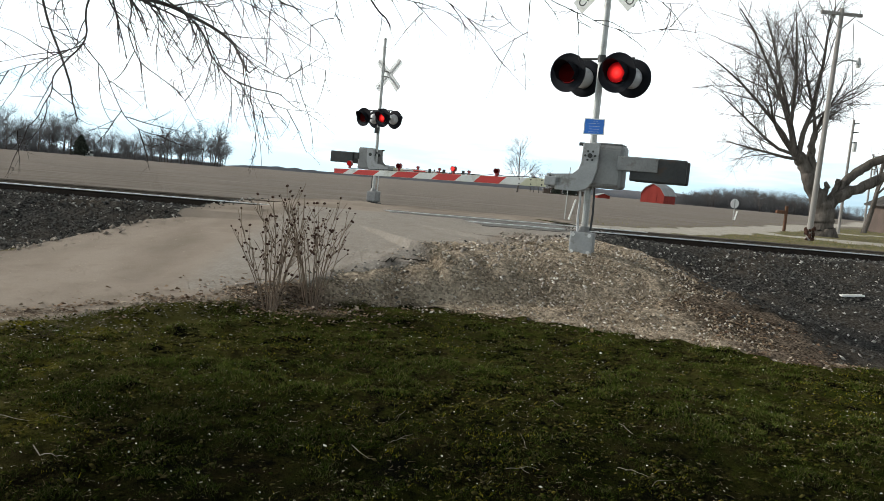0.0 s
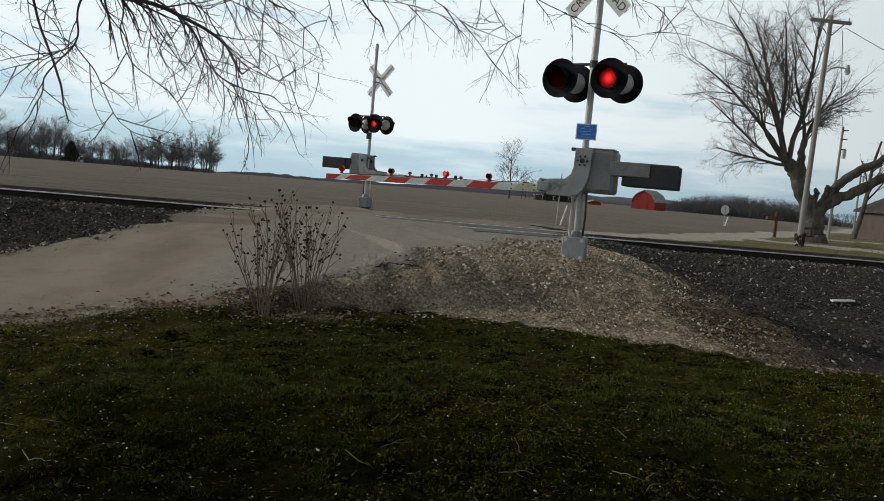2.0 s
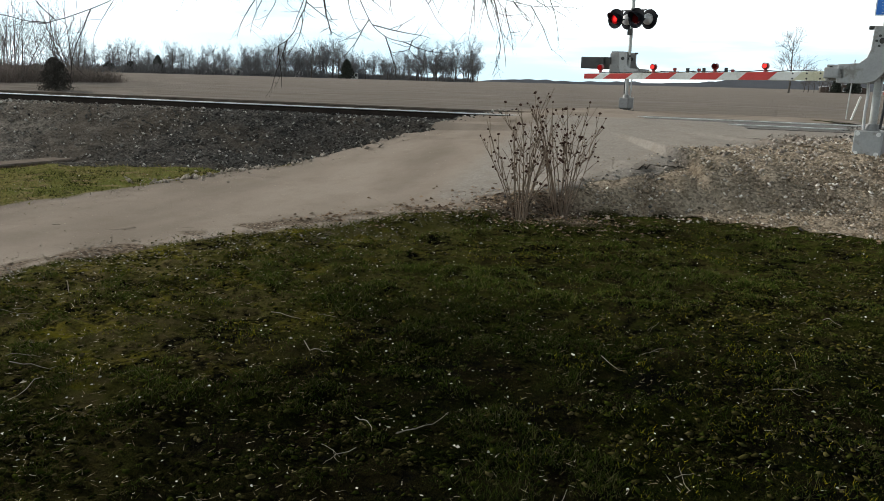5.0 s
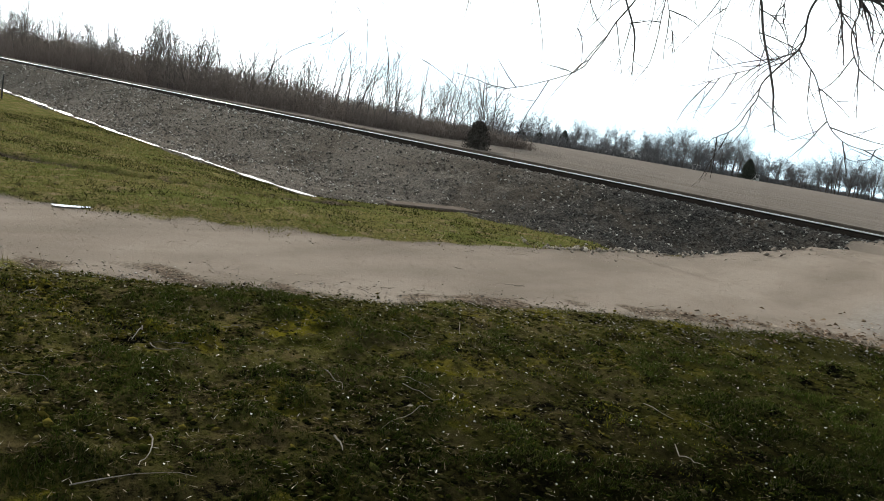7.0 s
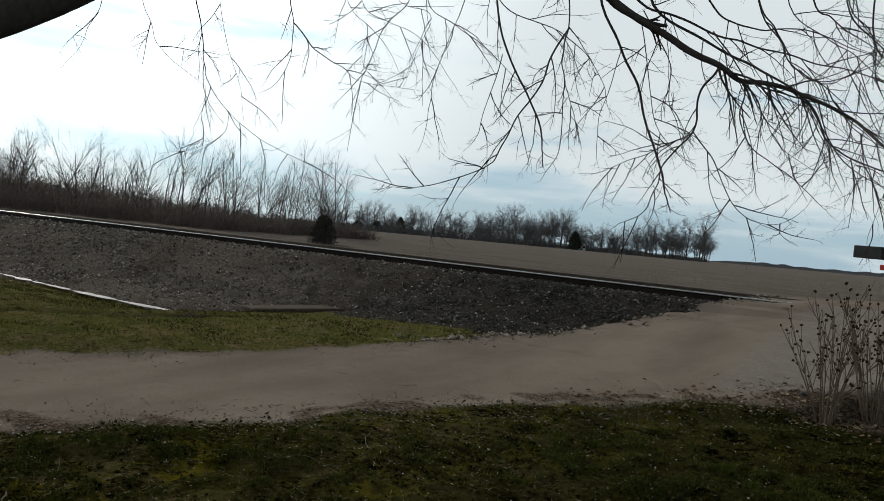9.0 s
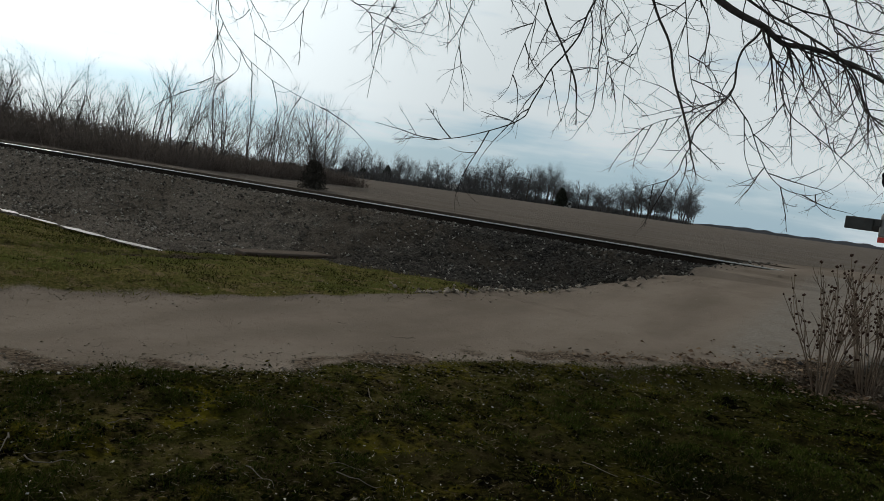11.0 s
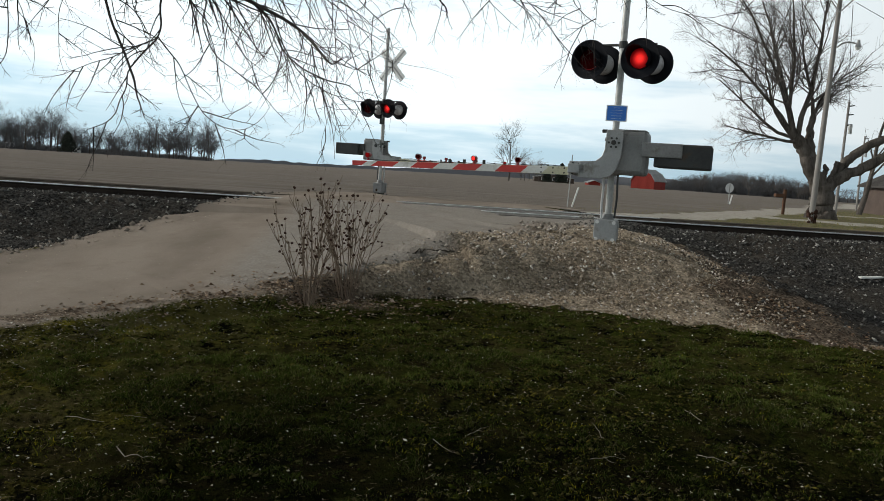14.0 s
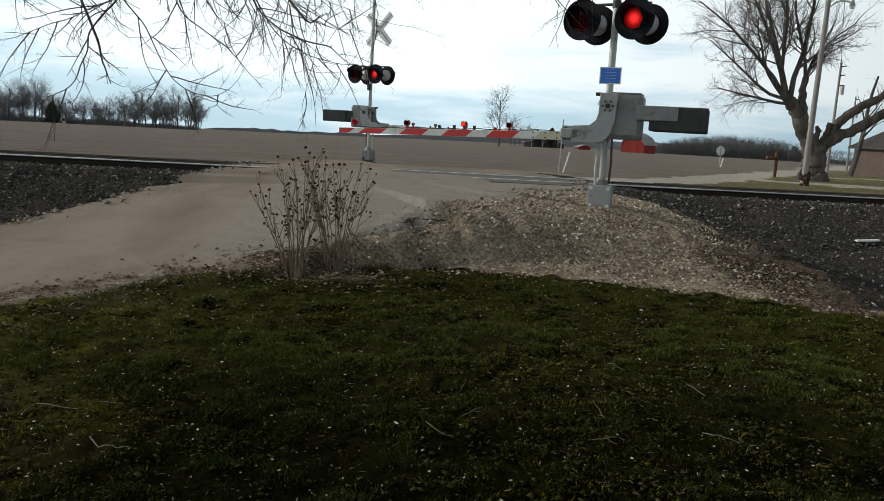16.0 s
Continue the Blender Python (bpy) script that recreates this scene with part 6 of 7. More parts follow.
def build_shrub(x, y, seed, height, stems):
    rng = np.random.RandomState(seed)
    ob = thing("dry_shrub", pose(x, y, float(terrain(x, y))), "leafless tan shrub with dried seed heads by the lawn edge", "shrub", "dry shrubs")
    for k in range(stems):
        t, tips = Tubes(), []
        a = rng.uniform(0, 2 * math.pi)
        out = rng.uniform(0.0, 0.33)
        p = (0.07 * math.cos(a) * rng.uniform(0.2, 1.2), 0.07 * math.sin(a) * rng.uniform(0.2, 1.2), -0.03)
        h = height * rng.uniform(0.62, 1.05)
        pts, d = wobble(rng, p, (out * math.cos(a), out * math.sin(a), 1), h, 7, 0.055, 0.012)
        t.add(pts, np.linspace(0.0072, 0.0022, 8), 5)
        tips.append(pts[-1])
        for q in range(rng.randint(4, 8)):
            i = rng.randint(3, 7)
            side = rng.normal(0, 0.38, 3) * np.array((1, 1, 0.2))
            p2, d2 = wobble(rng, pts[i], d + side, h * rng.uniform(0.12, 0.30), 4, 0.07, 0.05)
            t.add(p2, np.linspace(0.0038, 0.0016, 5), 4)
            tips.append(p2[-1])
            if rng.uniform() < 0.6:
                p3, _ = wobble(rng, p2[2], d2 + rng.normal(0, 0.5, 3), h * rng.uniform(0.05, 0.10), 2, 0.08, 0.04)
                t.add(p3, np.linspace(0.0022, 0.0014, 3), 3)
                tips.append(p3[-1])
        st = new("stem", t.mesh("stem", "shrub_stem"))
        st.parent = ob
        for p in tips:
            if rng.uniform() < 0.62:
                s = rng.uniform(0.0085, 0.0165)
                head = new("seed_head", SEED_MESH)
                head.parent = st
                head.matrix_basis = Matrix.Translation(p) @ Euler(rng.uniform(0, 3, 3)).to_matrix().to_4x4() @ Matrix.Diagonal((s, s * 0.8, s * 1.3, 1))


build_shrub(-1.74, 8.18, 5, 1.27, 19)
build_shrub(-1.41, 8.70, 6, 1.27, 19)

# ---- culvert timber, ditch water, loose rail piece ----


def build_culvert():
    ob = thing("culvert_headwall", pose(-11.22, 10.86, -0.47, 0, 0, 75), "long stained culvert headwall slab in the ditch bank", "headwall")
    bm = fresh()
    box(bm, -0.93, 0.93, -0.2, 0.2, -0.15, 0.20, 0.025)
    part("beam", bm, "culvert", ob)
    # thin cap whose lighter colour stands for light on the slab's top
    bm = fresh()
    box(bm, -0.97, 0.97, -0.23, 0.22, 0.202, 0.245, 0.012)
    part("cap", bm, "plank", ob, "red-brown top plank, coloured lighter as the lit top face")


def build_ice():
    xs = np.linspace(-60, -10.6, 380)
    yc = ditch_y(xs) + 0.10 * lattice_noise(xs, xs * 0, 51, 1.3)
    w = np.maximum(0.010, 0.065 + 0.06 * lattice_noise(xs, xs * 0, 52, 0.6) + 0.05 * lattice_noise(xs, xs * 0, 53, 0.25) + 0.03 * smooth(-25, -60, xs))
    z = np.array([float(terrain(a, b)) for a, b in zip(xs, yc)]) + 0.045
    v = np.concatenate([np.stack([xs, yc - w, z], -1), np.stack([xs, yc + w, z], -1)])
    n = len(xs)
    a = np.arange(n - 1)
    me = raw_mesh("ditch_ice", v, np.stack([a, a + 1, a + n + 1, a + n], -1), "ice")
    tagged(new("ditch_ice", me), "narrow strip of white old ice in the ditch", "ice", kind="structure")


build_culvert()
build_ice()


def build_crack(points, seed, width):
    """A ragged crack in the worn asphalt: a dark strip paints the shadow under its slab edge."""
    rng = np.random.RandomState(seed)
    line = spline([(x, y, 0) for x, y in points], 7)[:, :2]
    line[1:-1] += rng.normal(0, 0.022, (len(line) - 2, 2))
    n = len(line)
    taper = np.sin(np.linspace(0.12, math.pi - 0.12, n))
    w = width * taper * rng.uniform(0.5, 1.3, n)
    t = np.gradient(line, axis=0)
    t /= np.linalg.norm(t, axis=1, keepdims=True)
    side = np.stack([-t[:, 1], t[:, 0]], -1)
    a = np.arange(n - 1)
    p, q = line - side * (w * 0.5)[:, None], line + side * (w * 0.5)[:, None]
    rows = [np.column_stack([r, terrain(r[:, 0], r[:, 1]) + 0.012]) for r in (p, q)]
    f = [np.stack([a, a + 1, a + n + 1, a + n], -1)]
    me = raw_mesh("asphalt_crack", np.concatenate(rows), np.concatenate(f), "edge_shade")
    tagged(new("asphalt_crack", me), "ragged crack across the worn asphalt, its edge shadow drawn as a dark strip", "crack", kind="structure")


def build_puddle():
    pts = [(-8.92, 3.02), (-8.87, 3.2), (-8.82, 3.38), (-8.76, 3.37), (-8.75, 3.2), (-8.80, 3.03)]
    rim = spline([(x, y, 0) for x, y in pts + pts[:1]], 4)[:-1]
    bm = fresh()
    bm.faces.new([bm.verts.new((x, y, float(terrain(-8.8, 3.2)) + 0.014)) for x, y, z in rim])
    bmesh.ops.recalc_face_normals(bm, faces=bm.faces)
    me = bpy.data.meshes.new("puddle")
    bm.to_mesh(me)
    bm.free()
    me.materials.append(M["water"])
    tagged(new("puddle", me), "small bright puddle at the edge of the gravel road", "water", kind="structure")


build_puddle()
build_crack([(-0.80, 9.99), (-0.62, 10.03), (-0.41, 10.10), (-0.24, 10.13), (-0.07, 10.15)], 2, 0.05)
build_crack([(0.45, 12.64), (0.71, 12.52), (1.03, 12.5), (1.20, 12.0)], 4, 0.05)


def build_marker(x, y, h, lean, name, label, material, r):
    ob = thing(name, pose(x, y, float(terrain(x, y)), 0, lean, 0), label, "post")
    bm = fresh()
    rod(bm, (0, 0, -0.25), (0, 0, h), r, r * 0.9, 12)
    part("post", bm, material, ob)
    bm = fresh()
    cone(bm, Matrix.Translation((0, 0, h + r * 0.3)), r * 1.05, r * 0.5, r * 0.8, 12)
    part("cap", bm, material, ob)
    return ob


build_marker(-29.5, 8.3, 0.75, 4, "fence_post", "thin dark steel post by the ditch", "dark_steel", 0.028)
build_marker(4.55, 29.2, 0.75, 14, "marker_post", "leaning white marker post beyond the tracks", "white_post", 0.035)
build_marker(4.45, 29.6, 1.9, 1, "thin_post", "thin grey steel post beyond the tracks", "steel", 0.02)
white_bit = thing("white_strip", pose(7.0, 13.3, float(terrain(7.0, 13.3)) + 0.03, 0, -4, 4), "pale plastic strip lying on the ballast", "debris")
bm = fresh()
box(bm, -0.2, 0.2, -0.05, 0.05, 0, 0.03, 0.008)
part("strip", bm, "white_post", white_bit)

# ---- utility poles, signs ----


def build_pole(x, y, h, lean, lamp, arm_turn, scale=1.0):
    ob = thing("utility_pole", pose(x, y, float(terrain(x, y)), 0, lean, 0) @ Matrix.Scale(scale, 4), "tall grey wooden utility pole with crossarm" + (" and street lamp" if lamp else ""), "utility pole", "utility poles")
    bm = fresh()
    rod(bm, (0, 0, -0.3), (0, 0, h), 0.12 if lamp else 0.11, 0.082 if lamp else 0.075, 16)
    part("pole", bm, "pole_wood", ob)
    turn = Matrix.Rotation(radians(arm_turn), 4, "Z")
    if lamp:
        bm = fresh()
        box(bm, -0.82, 0.82, -0.06, 0.06, h - 0.28, h - 0.15, 0.01, turn)
        part("crossarm", bm, "pole_wood", ob)
        bm = fresh()
        rod(bm, turn @ Vector((-0.55, -0.07, h - 0.26)), (0, -0.07, h - 0.85), 0.025)
        rod(bm, turn @ Vector((0.55, -0.07, h - 0.26)), (0, -0.07, h - 0.85), 0.025)
        part("brace", bm, "steel", ob)
        for x in (-0.72, 0.0, 0.72):
            bm = fresh()
            cone(bm, turn @ Matrix.Translation((x, 0, h - 0.08 if x else h + 0.08)), 0.045, 0.03, 0.16, 10)
            part("insulator", bm, "porcelain", ob)
        bm = fresh()
        pts = [(0.12, 0, 7.05), (0.3, 0, 7.22), (0.55, 0, 7.3), (0.85, 0, 7.27)]
        for a, b in zip(pts, pts[1:]):
            rod(bm, a, b, 0.03)
        arm = part("lamp_arm", bm, "steel", ob, "curved lamp bracket")
        bm = fresh()
        cone(bm, Matrix.Translation((0.95, 0, 7.22)), 0.12, 0.07, 0.18, 16)
        cone(bm, Matrix.Translation((0.95, 0, 7.36)), 0.07, 0.05, 0.12, 12)
        part("lamp_head", bm, "aluminium", arm, "round street lamp head")
        bm = fresh()
        cone(bm, Matrix.Translation((0.95, 0, 7.08)), 0.07, 0.115, 0.11, 16)
        part("lamp_glass", bm, "porcelain", arm)
        # ivy stubs and rot about the foot
        bm = fresh()
        rnd = random.Random(3)
        for k in range(26):
            a, s = rnd.uniform(0, 6.28), rnd.uniform(0.03, 0.08)
            m = Matrix.Translation((0.16 * math.cos(a), 0.16 * math.sin(a), rnd.uniform(0.0, 0.5))) @ Matrix.Diagonal((s, s, s * 1.6, 1))
            bmesh.ops.create_icosphere(bm, subdivisions=1, radius=1.0, matrix=m)
        part("vine_stubs", bm, "seed", ob, "dead brown vine about the foot")
    else:
        for k, z in enumerate((h - 0.3, h - 0.9, h - 1.6)):
            bm = fresh()
            rod(bm, (0.0, -0.1, z), (0.3, -0.25, z + 0.05), 0.05, 0.03)
            part("insulator", bm, "dark_steel", ob)
        bm = fresh()
        rod(bm, (0.2, -0.2, h - 2.2), (0.2, -0.2, h - 1.6), 0.13, 0.13, 14)
        part("transformer", bm, "steel", ob, "grey can transformer")
    return ob


pole_lamp = build_pole(13.3, 29.0, 9.25, 0.9, True, 0, 0.90)
build_pole(22.6, 45.8, 7.9, 0.5, False, 0, 0.82)
build_pole(44.0, 84.0, 7.8, 0, False, 0)


def build_wire(a, b, sag, r):
    t = Tubes()
    a, b = Vector(a), Vector(b)
    pts = [a.lerp(b, k / 24) - Vector((0, 0, sag * 4 * (k / 24) * (1 - k / 24))) for k in range(25)]
    t.add([tuple(p) for p in pts], [r] * 25, 4)
    tagged(new("overhead_wire", t.mesh("overhead_wire", "cable")), "dark sagging overhead wire between the poles", "wire", "overhead wires")


build_wire((14.0, 29.0, 8.3), (38, 40, 6.2), 1.0, 0.012)
build_wire((13.9, 29.0, 8.2), (22.7, 45.8, 6.5), 0.6, 0.012)


def build_round_sign():
    x, y = 22.35, 62.1
    z = float(terrain(x, y))
    ob = thing("round_sign", pose(x, y, z, 0, 0, 15), "round warning sign seen from its bare back", "sign")
    bm = fresh()
    cone(bm, Matrix.Translation((0, 0, 1.25)) @ Matrix.Rotation(math.pi / 2, 4, "X"), 0.37, 0.37, 0.012, 32)
    part("sign_plate", bm, "sign_back", ob, "round pale metal plate")
    bm = fresh()
    box(bm, -0.035, 0.035, -0.05, -0.008, -0.2, 1.55, 0.006)
    part("post", bm, "steel", ob)
    bm = fresh()
    box(bm, 0.08, 0.17, -0.06, 0.02, -0.2, 0.75, 0.01, Matrix.Rotation(radians(14), 4, "Y"))
    part("marker_board", bm, "white_post", ob, "leaning white marker at the foot")


def build_box_post():
    x, y = 16.7, 39.2
    ob = thing("mailbox_post", pose(x, y, float(terrain(x, y))), "brown post with a dark red board box by the drive", "mailbox")
    bm = fresh()
    box(bm, -0.06, 0.06, -0.06, 0.06, -0.3, 1.25, 0.01)
    part("post", bm, "post_brown", ob)
    bm = fresh()
    box(bm, -0.50, -0.06, -0.12, 0.12, 0.86, 1.02, 0.03)
    part("box", bm, "post_brown", ob, "dark red-brown box")


build_round_sign()
build_box_post()

# ---- farm and houses ----


def gable(bm, w, d, h, top):
    prism(bm, [(-w / 2, 0), (w / 2, 0), (w / 2, h), (0, top), (-w / 2, h)], -d / 2, d / 2)
    return bm


def roof_slab(bm, w, d, h, top, t=0.2, over=0.4):
    k = (top - h) / (w / 2)
    for s in (-1, 1):
        prism(bm, [(0, top + 0.03), (s * (w / 2 + over), h - k * over + 0.03), (s * (w / 2 + over), h - k * over + t), (0, top + t)], -d / 2 - over, d / 2 + over)
    return bm


def build_house(name, x, y, turn, w, d, h, top, wall, roof_mat, label, openings=()):
    ob = thing(name, pose(x, y, float(terrain(x, y)) - 0.3, 0, 0, turn), label, "building")
    part("wall", gable(fresh(), w, d, h, top), wall, ob)
    part("roof", roof_slab(fresh(), w, d, h, top), roof_mat, ob)
    for x0, z0, ww, hh in openings:
        bm = fresh()
        box(bm, x0 - ww / 2 - 0.12, x0 + ww / 2 + 0.12, -d / 2 - 0.05, -d / 2 + 0.02, z0 - 0.12, z0 + hh + 0.12)
        fr = part("window", bm, "siding", ob)
        bm = fresh()
        box(bm, x0 - ww / 2, x0 + ww / 2, -d / 2 - 0.08, -d / 2 - 0.052, z0, z0 + hh)
        part("pane", bm, "window", fr)
    return ob


def build_barn():
    a = radians(-14.75)
    d = 292
    x, y = -d * math.sin(a), d * math.cos(a)
    ob = thing("barn", pose(x, y, float(terrain(x, y)) - 0.5, 0, 0, -38), "red wooden barn with a grey gambrel roof", "barn")
    w, dep = 8.5, 10.0
    out = [(-w / 2, 0), (w / 2, 0), (w / 2, 3.4), (w * 0.33, 5.6), (0, 7.1), (-w * 0.33, 5.6), (-w / 2, 3.4)]
    part("wall", prism(fresh(), out, -dep / 2, dep / 2), "barn_red", ob, "red board walls")
    bm = fresh()
    for s in (-1, 1):
        prism(bm, [(s * (w / 2 + 0.3), 3.2), (s * w * 0.33, 5.65), (s * w * 0.33, 5.9), (s * (w / 2 + 0.45), 3.4)], -dep / 2 - 0.3, dep / 2 + 0.3)
        prism(bm, [(s * w * 0.33, 5.65), (0, 7.15), (0, 7.4), (s * w * 0.33, 5.9)], -dep / 2 - 0.3, dep / 2 + 0.3)
    part("roof", bm, "roof", ob, "grey roof")
    bm = fresh()
    box(bm, -1.6, 1.6, -dep / 2 - 0.08, -dep / 2 - 0.01, 0, 3.3)
    part("door", bm, "barn_red", ob)
    build_house("shed", x - 18.5, y + 6, 10, 4.5, 3.5, 1.2, 1.9, "barn_red", "roof", "low red shed beside the barn")
    build_house("farm_shed", x - 33, y + 4, 0, 14, 5, 1.9, 2.9, "brown_wall", "roof", "long low farm shed among trees", ((-4, 0.9, 1.2, 1.0), (0, 0.9, 1.2, 1.0), (4, 0.9, 1.2, 1.0)))


def build_houses():
    build_house("garage", 37.6, 63.5, -8, 5.0, 7, 2.6, 3.9, "brown_wall", "dark_roof", "dark garage under leafless trees", ((0, 0.2, 2.6, 2.1),))
    for az, d, w, h in ((32.4, 338, 8, 2.6), (33.8, 340, 5, 2.2), (30.2, 344, 5, 2.2), (24.2, 326, 3, 1.7), (28.0, 338, 3.5, 1.8)):
        a = radians(az)
        build_house("farmhouse", -d * math.sin(a), d * math.cos(a), az, w, 7, h - 0.6, h + 1.0, "siding", "roof", "white farmhouse at the edge of the wood",
                    ((-w * 0.25, 1.3, 1.0, 1.1), (w * 0.25, 1.3, 1.0, 1.1)))
    build_house("white_shed", 75, 118, 0, 12, 6, 2.4, 3.4, "siding", "roof", "long white shed by the pale road", ((-3, 1.0, 1.2, 1.0), (3, 1.0, 1.2, 1.0)))


build_barn()
build_houses()

# ---- loose stones, grass, leaves, sticks ----
ICO = np.array([(0, 0, 1), (0.9, 0, 0.3), (0.25, 0.85, 0.25), (-0.75, 0.5, 0.3), (-0.7, -0.55, 0.2), (0.3, -0.85, 0.3), (0.1, 0, -0.7)])
ICO_F = np.array([(0, 1, 2), (0, 2, 3), (0, 3, 4), (0, 4, 5), (0, 5, 1), (6, 2, 1), (6, 3, 2), (6, 4, 3), (6, 5, 4), (6, 1, 5)])


def stones(name, x, y, size, seed, material, label, category, flat=0.75):
    rng = np.random.RandomState(seed)
    n = len(x)
    v = ICO[None] * (1 + rng.uniform(-0.42, 0.36, (n, 7, 3)))
    v = v * (size[:, None, None] * rng.uniform(0.6, 1.25, (n, 1, 3)))
    a = rng.uniform(0, 2 * math.pi, n)
    c, s = np.cos(a)[:, None], np.sin(a)[:, None]
    vx, vy = v[..., 0] * c - v[..., 1] * s, v[..., 0] * s + v[..., 1] * c
    tilt = rng.normal(0, 0.4, n)[:, None]
    vz = (v[..., 2] + vx * tilt / 0.75) * flat
    z = terrain(x, y)
    out = np.stack([vx + x[:, None], vy + y[:, None], vz + (z + size * 0.25)[:, None]], -1).reshape(-1, 3)
    f = (ICO_F[None] + 7 * np.arange(n)[:, None, None]).reshape(-1, 3)
    return tagged(new(name, raw_mesh(name, out, f, material)), label, category, kind="stuff")


def scatter(seed, n, x0, x1, y0, y1, keep):
    rng = np.random.RandomState(seed)
    x, y = rng.uniform(x0, x1, n), rng.uniform(y0, y1, n)
    k = rng.uniform(0, 1, n) < keep(x, y)
    return x[k], y[k], rng


def build_stones():
    def on_ballast(x, y):
        m = ground_masks(x, y)
        u = off_track(x, y)
        return m[2] * (1 - m[0]) * (0.25 + 0.75 * smooth(-5.5, -3.0, u)) * smooth(-45, -15, x) * smooth(0.2, -0.4, np.abs(u) - 0.0) ** 0

    x, y, rng = scatter(61, 100000, -30, 12, 8.5, 18.2, lambda x, y: on_ballast(x, y) * (1 - 0.8 * smooth(-7.5, -11.0, x)))
    stones("ballast_stones", x, y, 0.010 + 0.032 * rng.uniform(0, 1, len(x)) ** 2.2, 62, "ballast", "grey broken ballast stones on the track bed", "ballast")
    x, y, rng = scatter(161, 50000, -60, -6.5, 8.5, 15.5, lambda x, y: ground_masks(x, y)[2] * smooth(-6.5, -10.0, x) * (0.35 + 0.65 * smooth(0.0, 0.6, lattice_noise(x, y, 91, 1.6))))
    stones("slope_gravel", x, y, rng.uniform(0.012, 0.04, len(x)) * (1 + 0.02 * np.maximum(0, -x - 12)), 162, "slope_stone", "grey-brown gravel on the embankment slope", "gravel")
    x, y, rng = scatter(63, 60000, -3.5, 4.6, 8.4, 13.6, lambda x, y: np.clip(ground_masks(x, y)[1], 0, 1) * (1 - ground_masks(x, y)[0]))
    stones("tan_gravel", x, y, 0.005 + 0.024 * rng.uniform(0, 1, len(x)) ** 2.3, 64, "pebble", "tan and pinkish loose gravel about the mast", "gravel")
    x, y, rng = scatter(67, 11000, -2.6, 2.4, 9.0, 13.8, lambda x, y: np.exp(-((x - np.interp(y, [9.4, 9.75, 9.95, 10.8, 11.9, 13.0], [-0.6, -0.24, 0.2, 0.8, 1.25, 1.6]) - 0.05) / 0.45) ** 2) * smooth(9.0, 9.4, y) * (0.25 + 0.75 * smooth(-0.2, 0.5, lattice_noise(x, y, 94, 0.4))))
    stones("broken_asphalt", x, y, 0.008 + 0.042 * rng.uniform(0, 1, len(x)) ** 3, 68, "chunk", "broken asphalt lumps on the road shoulder", "rubble")
    x, y, rng = scatter(69, 3000, -8, -2.5, 8.5, 12.5, lambda x, y: np.exp(-((along(x, y, ROAD)[0] - 0.25) / 0.3) ** 2) * (y > 8))
    stones("shoulder_rubble", x, y, rng.uniform(0.02, 0.055, len(x)), 168, "chunk", "grey lumps along the foot of the ballast", "rubble")
    x, y, rng = scatter(165, 30000, -9, 1.5, 1.5, 13, lambda x, y: smooth(0.1, -0.3, along(x, y, ROAD)[0]) * 0.5)
    stones("road_grit", x, y, 0.003 + 0.008 * rng.uniform(0, 1, len(x)) ** 2, 166, "road_chip", "fine loose stones on the gravel road", "gravel", 0.3)
    x, y, rng = scatter(265, 60000, -10, 0.5, 0.5, 9.3, lambda x, y: np.exp(-((along(x, y, ROAD)[0] - 0.05 - 0.2 * lattice_noise(x, y, 93, 0.6)) / 0.30) ** 2) * (x > np.interp(y, [-1.5, 2.2, 4.6, 7.0, 9.2], [-10.2, -8.0, -6.6, -5.4, -4.1])))
    stones("edge_grit", x, y, 0.004 + 0.012 * rng.uniform(0, 1, len(x)) ** 2, 266, "slope_stone", "grey grit where the road meets the lawn", "gravel", 0.45)
    x, y, rng = scatter(65, 16000, -9, 1.5, 2, 13, lambda x, y: np.exp(-((along(x, y, ROAD)[0] + 0.25) / 0.3) ** 2))
    stones("road_gravel", x, y, rng.uniform(0.006, 0.018, len(x)), 66, "road_chip", "loose gravel along the road edges", "gravel", 0.4)


def blades(name, x, y, h, w, seed, material, label, category):
    rng = np.random.RandomState(seed)
    n = len(x)
    a, lean = rng.uniform(0, 2 * math.pi, n), rng.uniform(0.1, 1.7, n)
    b = rng.uniform(0, 2 * math.pi, n)
    z = terrain(x, y) - 0.004
    dx, dy = np.cos(a) * w, np.sin(a) * w
    tx, ty = x + np.cos(b) * h * lean, y + np.sin(b) * h * lean
    v = np.stack([np.stack([x - dx, y - dy, z], -1), np.stack([x + dx, y + dy, z], -1), np.stack([tx, ty, z + h], -1)], 1).reshape(-1, 3)
    return tagged(new(name, raw_mesh(name, v, np.arange(3 * n).reshape(-1, 3), material)), label, category, kind="stuff")


